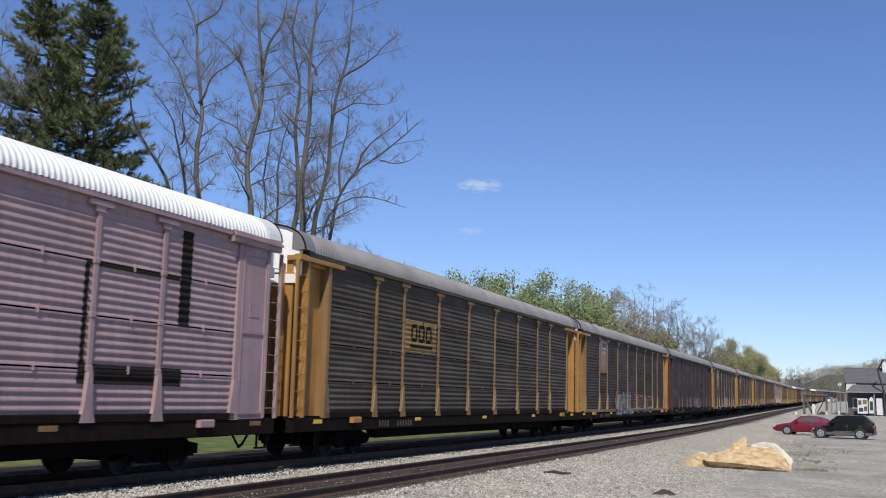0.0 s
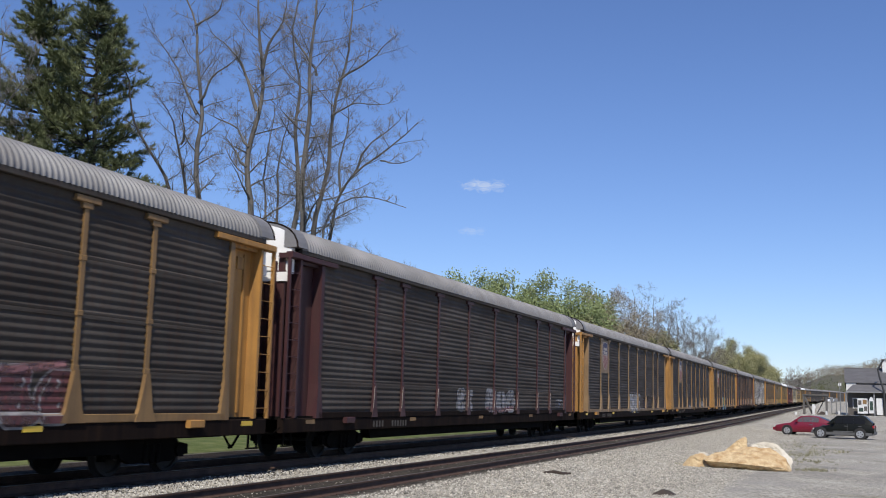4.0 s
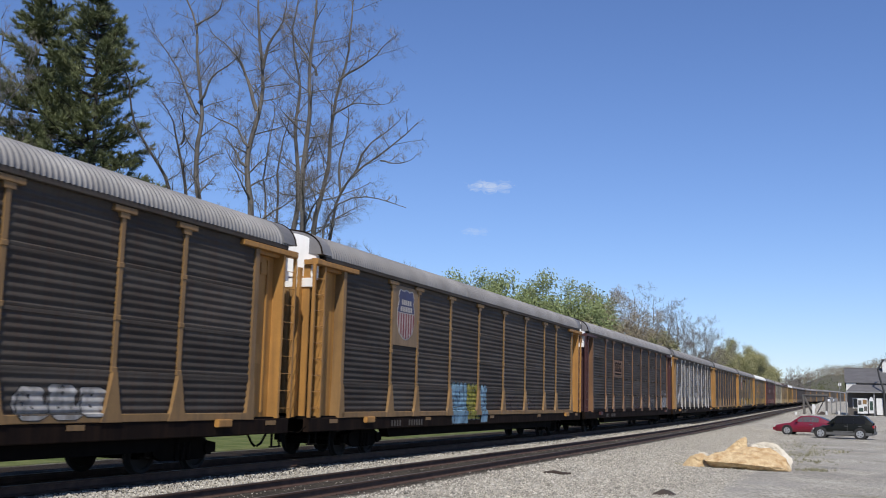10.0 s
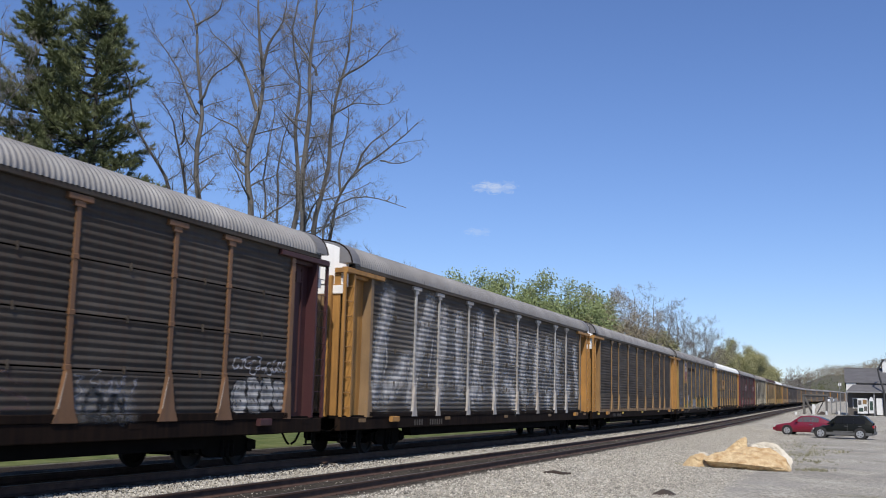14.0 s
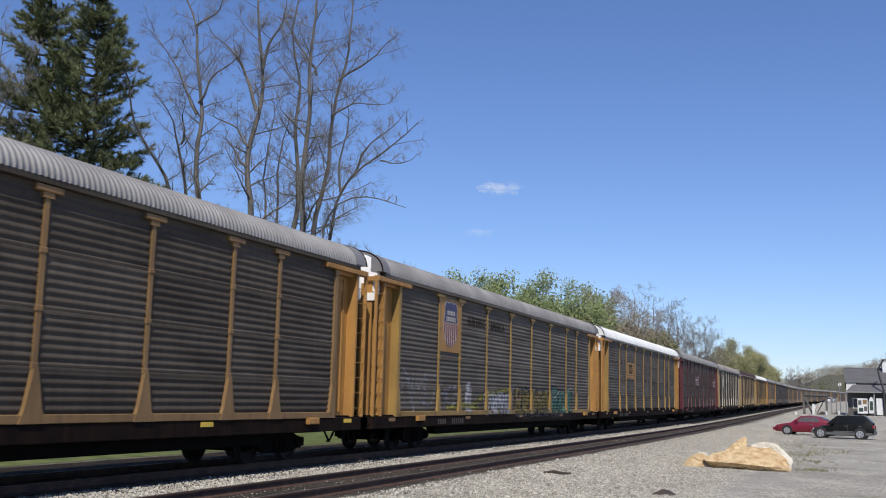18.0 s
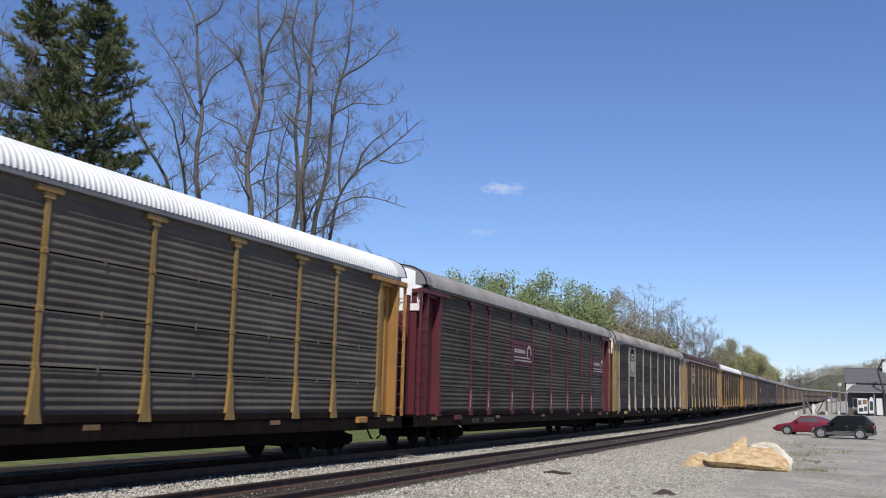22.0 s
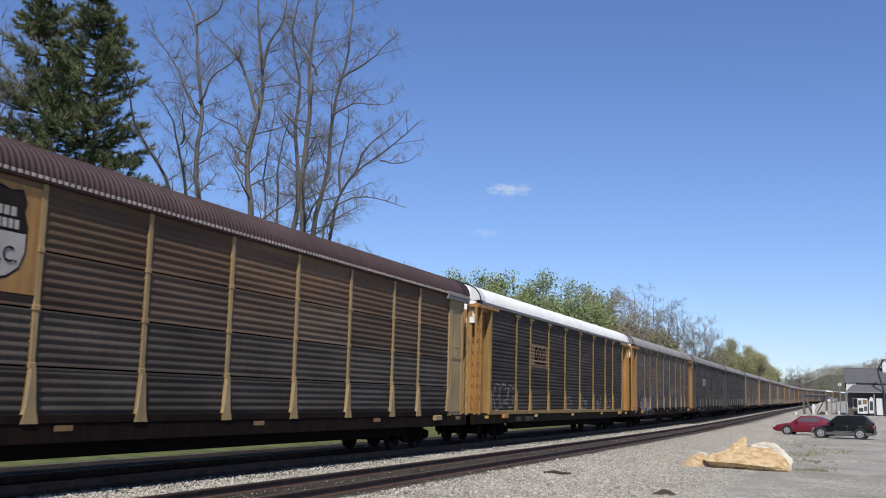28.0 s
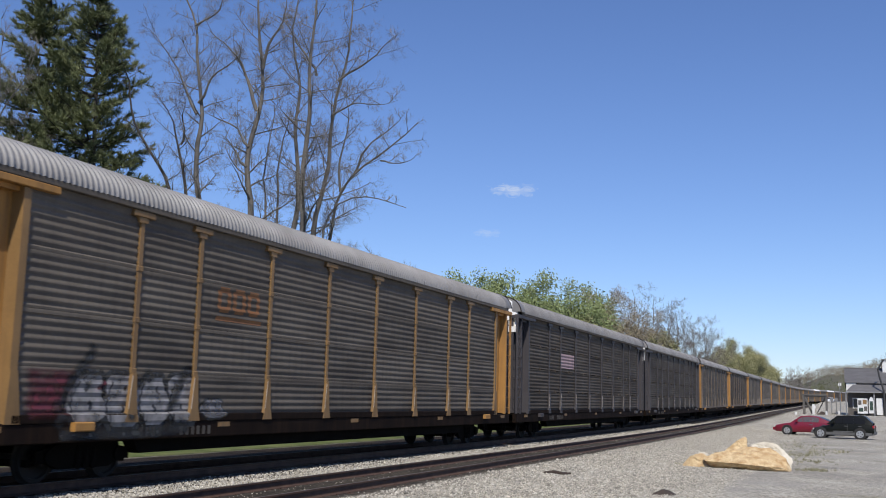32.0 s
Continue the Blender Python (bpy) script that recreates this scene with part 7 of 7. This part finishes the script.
def make_hills():
    m = Mesh()
    azs = np.arange(-44, 26, 0.5)
    dists = (560, 640, 720, 800, 880, 960, 1100, 1500)
    rise = (0.0, 0.2, 0.45, 0.68, 0.86, 0.97, 1.0, 0.6)

    def spot(az, dist, f):
        a = radians(az)
        base = 4.0
        return Vector((dist * math.sin(a), dist * math.cos(a), base - 3 + f * (960 * math.tan(radians(hill_top(az))) - 4) + 3 * f * noise.noise((az * 2, dist * 0.01, 0))))
    m.grid(len(dists), len(azs), lambda i, j: spot(azs[j], dists[i], rise[i]))
    tagged(part("hill", m, HILL, smooth=180, fix=True), "low wooded hill in the distance", "hill", kind="structure")
    rng = random.Random(4)
    for name, mat, num, lab in (("far_woods", FAR_CROWN, 1100, "bare brown woods on the far hill"), ("far_green_trees", FAR_GREEN, 450, "first green trees at the foot of the far hill")):
        w = Mesh()
        for _ in range(num):
            az = rng.uniform(-9, 9)
            q = rng.uniform(0.55, 1.0) if name == "far_woods" else rng.uniform(0, 0.35)
            i = min(int(q * 5.5), 5)
            dist = float(np.interp(q * 5.5, range(8), dists))
            p = spot(az, dist, float(np.interp(dist, dists, rise)))
            hgt = rng.uniform(4, 9)
            for _ in range(10):
                c = p + Vector((rng.gauss(0, 2.2), rng.gauss(0, 2.2), rng.uniform(0.2, 1.0) * hgt))
                leaf_cards(rng, w, c, 4, 1.0, 0.4)
        tagged(part(name, w, mat), lab, "woods", kind="stuff")


make_hills()


# ---------------------------------------------------------------- what moves
def motions():
    for c, a, b in CLOUDS:
        walk(c, [(0.0, cloud_pose(*a)), (32.0, cloud_pose(*b))])
    for k, car in CARS.items():
        walk(car, [(float(t), car_pose(k, t)) for t in range(33)])
        if k > 16:
            continue
        for truck in [o for o in car.children if o.name.startswith("truck")]:
            y = truck.location.y
            near = [n for n in range(0, 961) if 9 < car_start(k) + 13.7 + y - travelled(n / 30) < 46]
            if not near:
                continue
            for axle in [o for o in truck.children if o.name.startswith("wheelset")]:
                spot = Matrix.Translation(axle.location)

                def rolled(t):
                    return spot @ Matrix.Rotation((travelled(t) / 0.42) % (2 * math.pi), 4, "X")
                rows = [(n / 30, rolled(n / 30)) for n in near]
                if near[0] > 0:
                    rows.insert(0, (0.0, rows[0][1]))
                if near[-1] < 960:
                    rows.append((32.0, rows[-1][1]))
                walk(axle, rows)


motions()
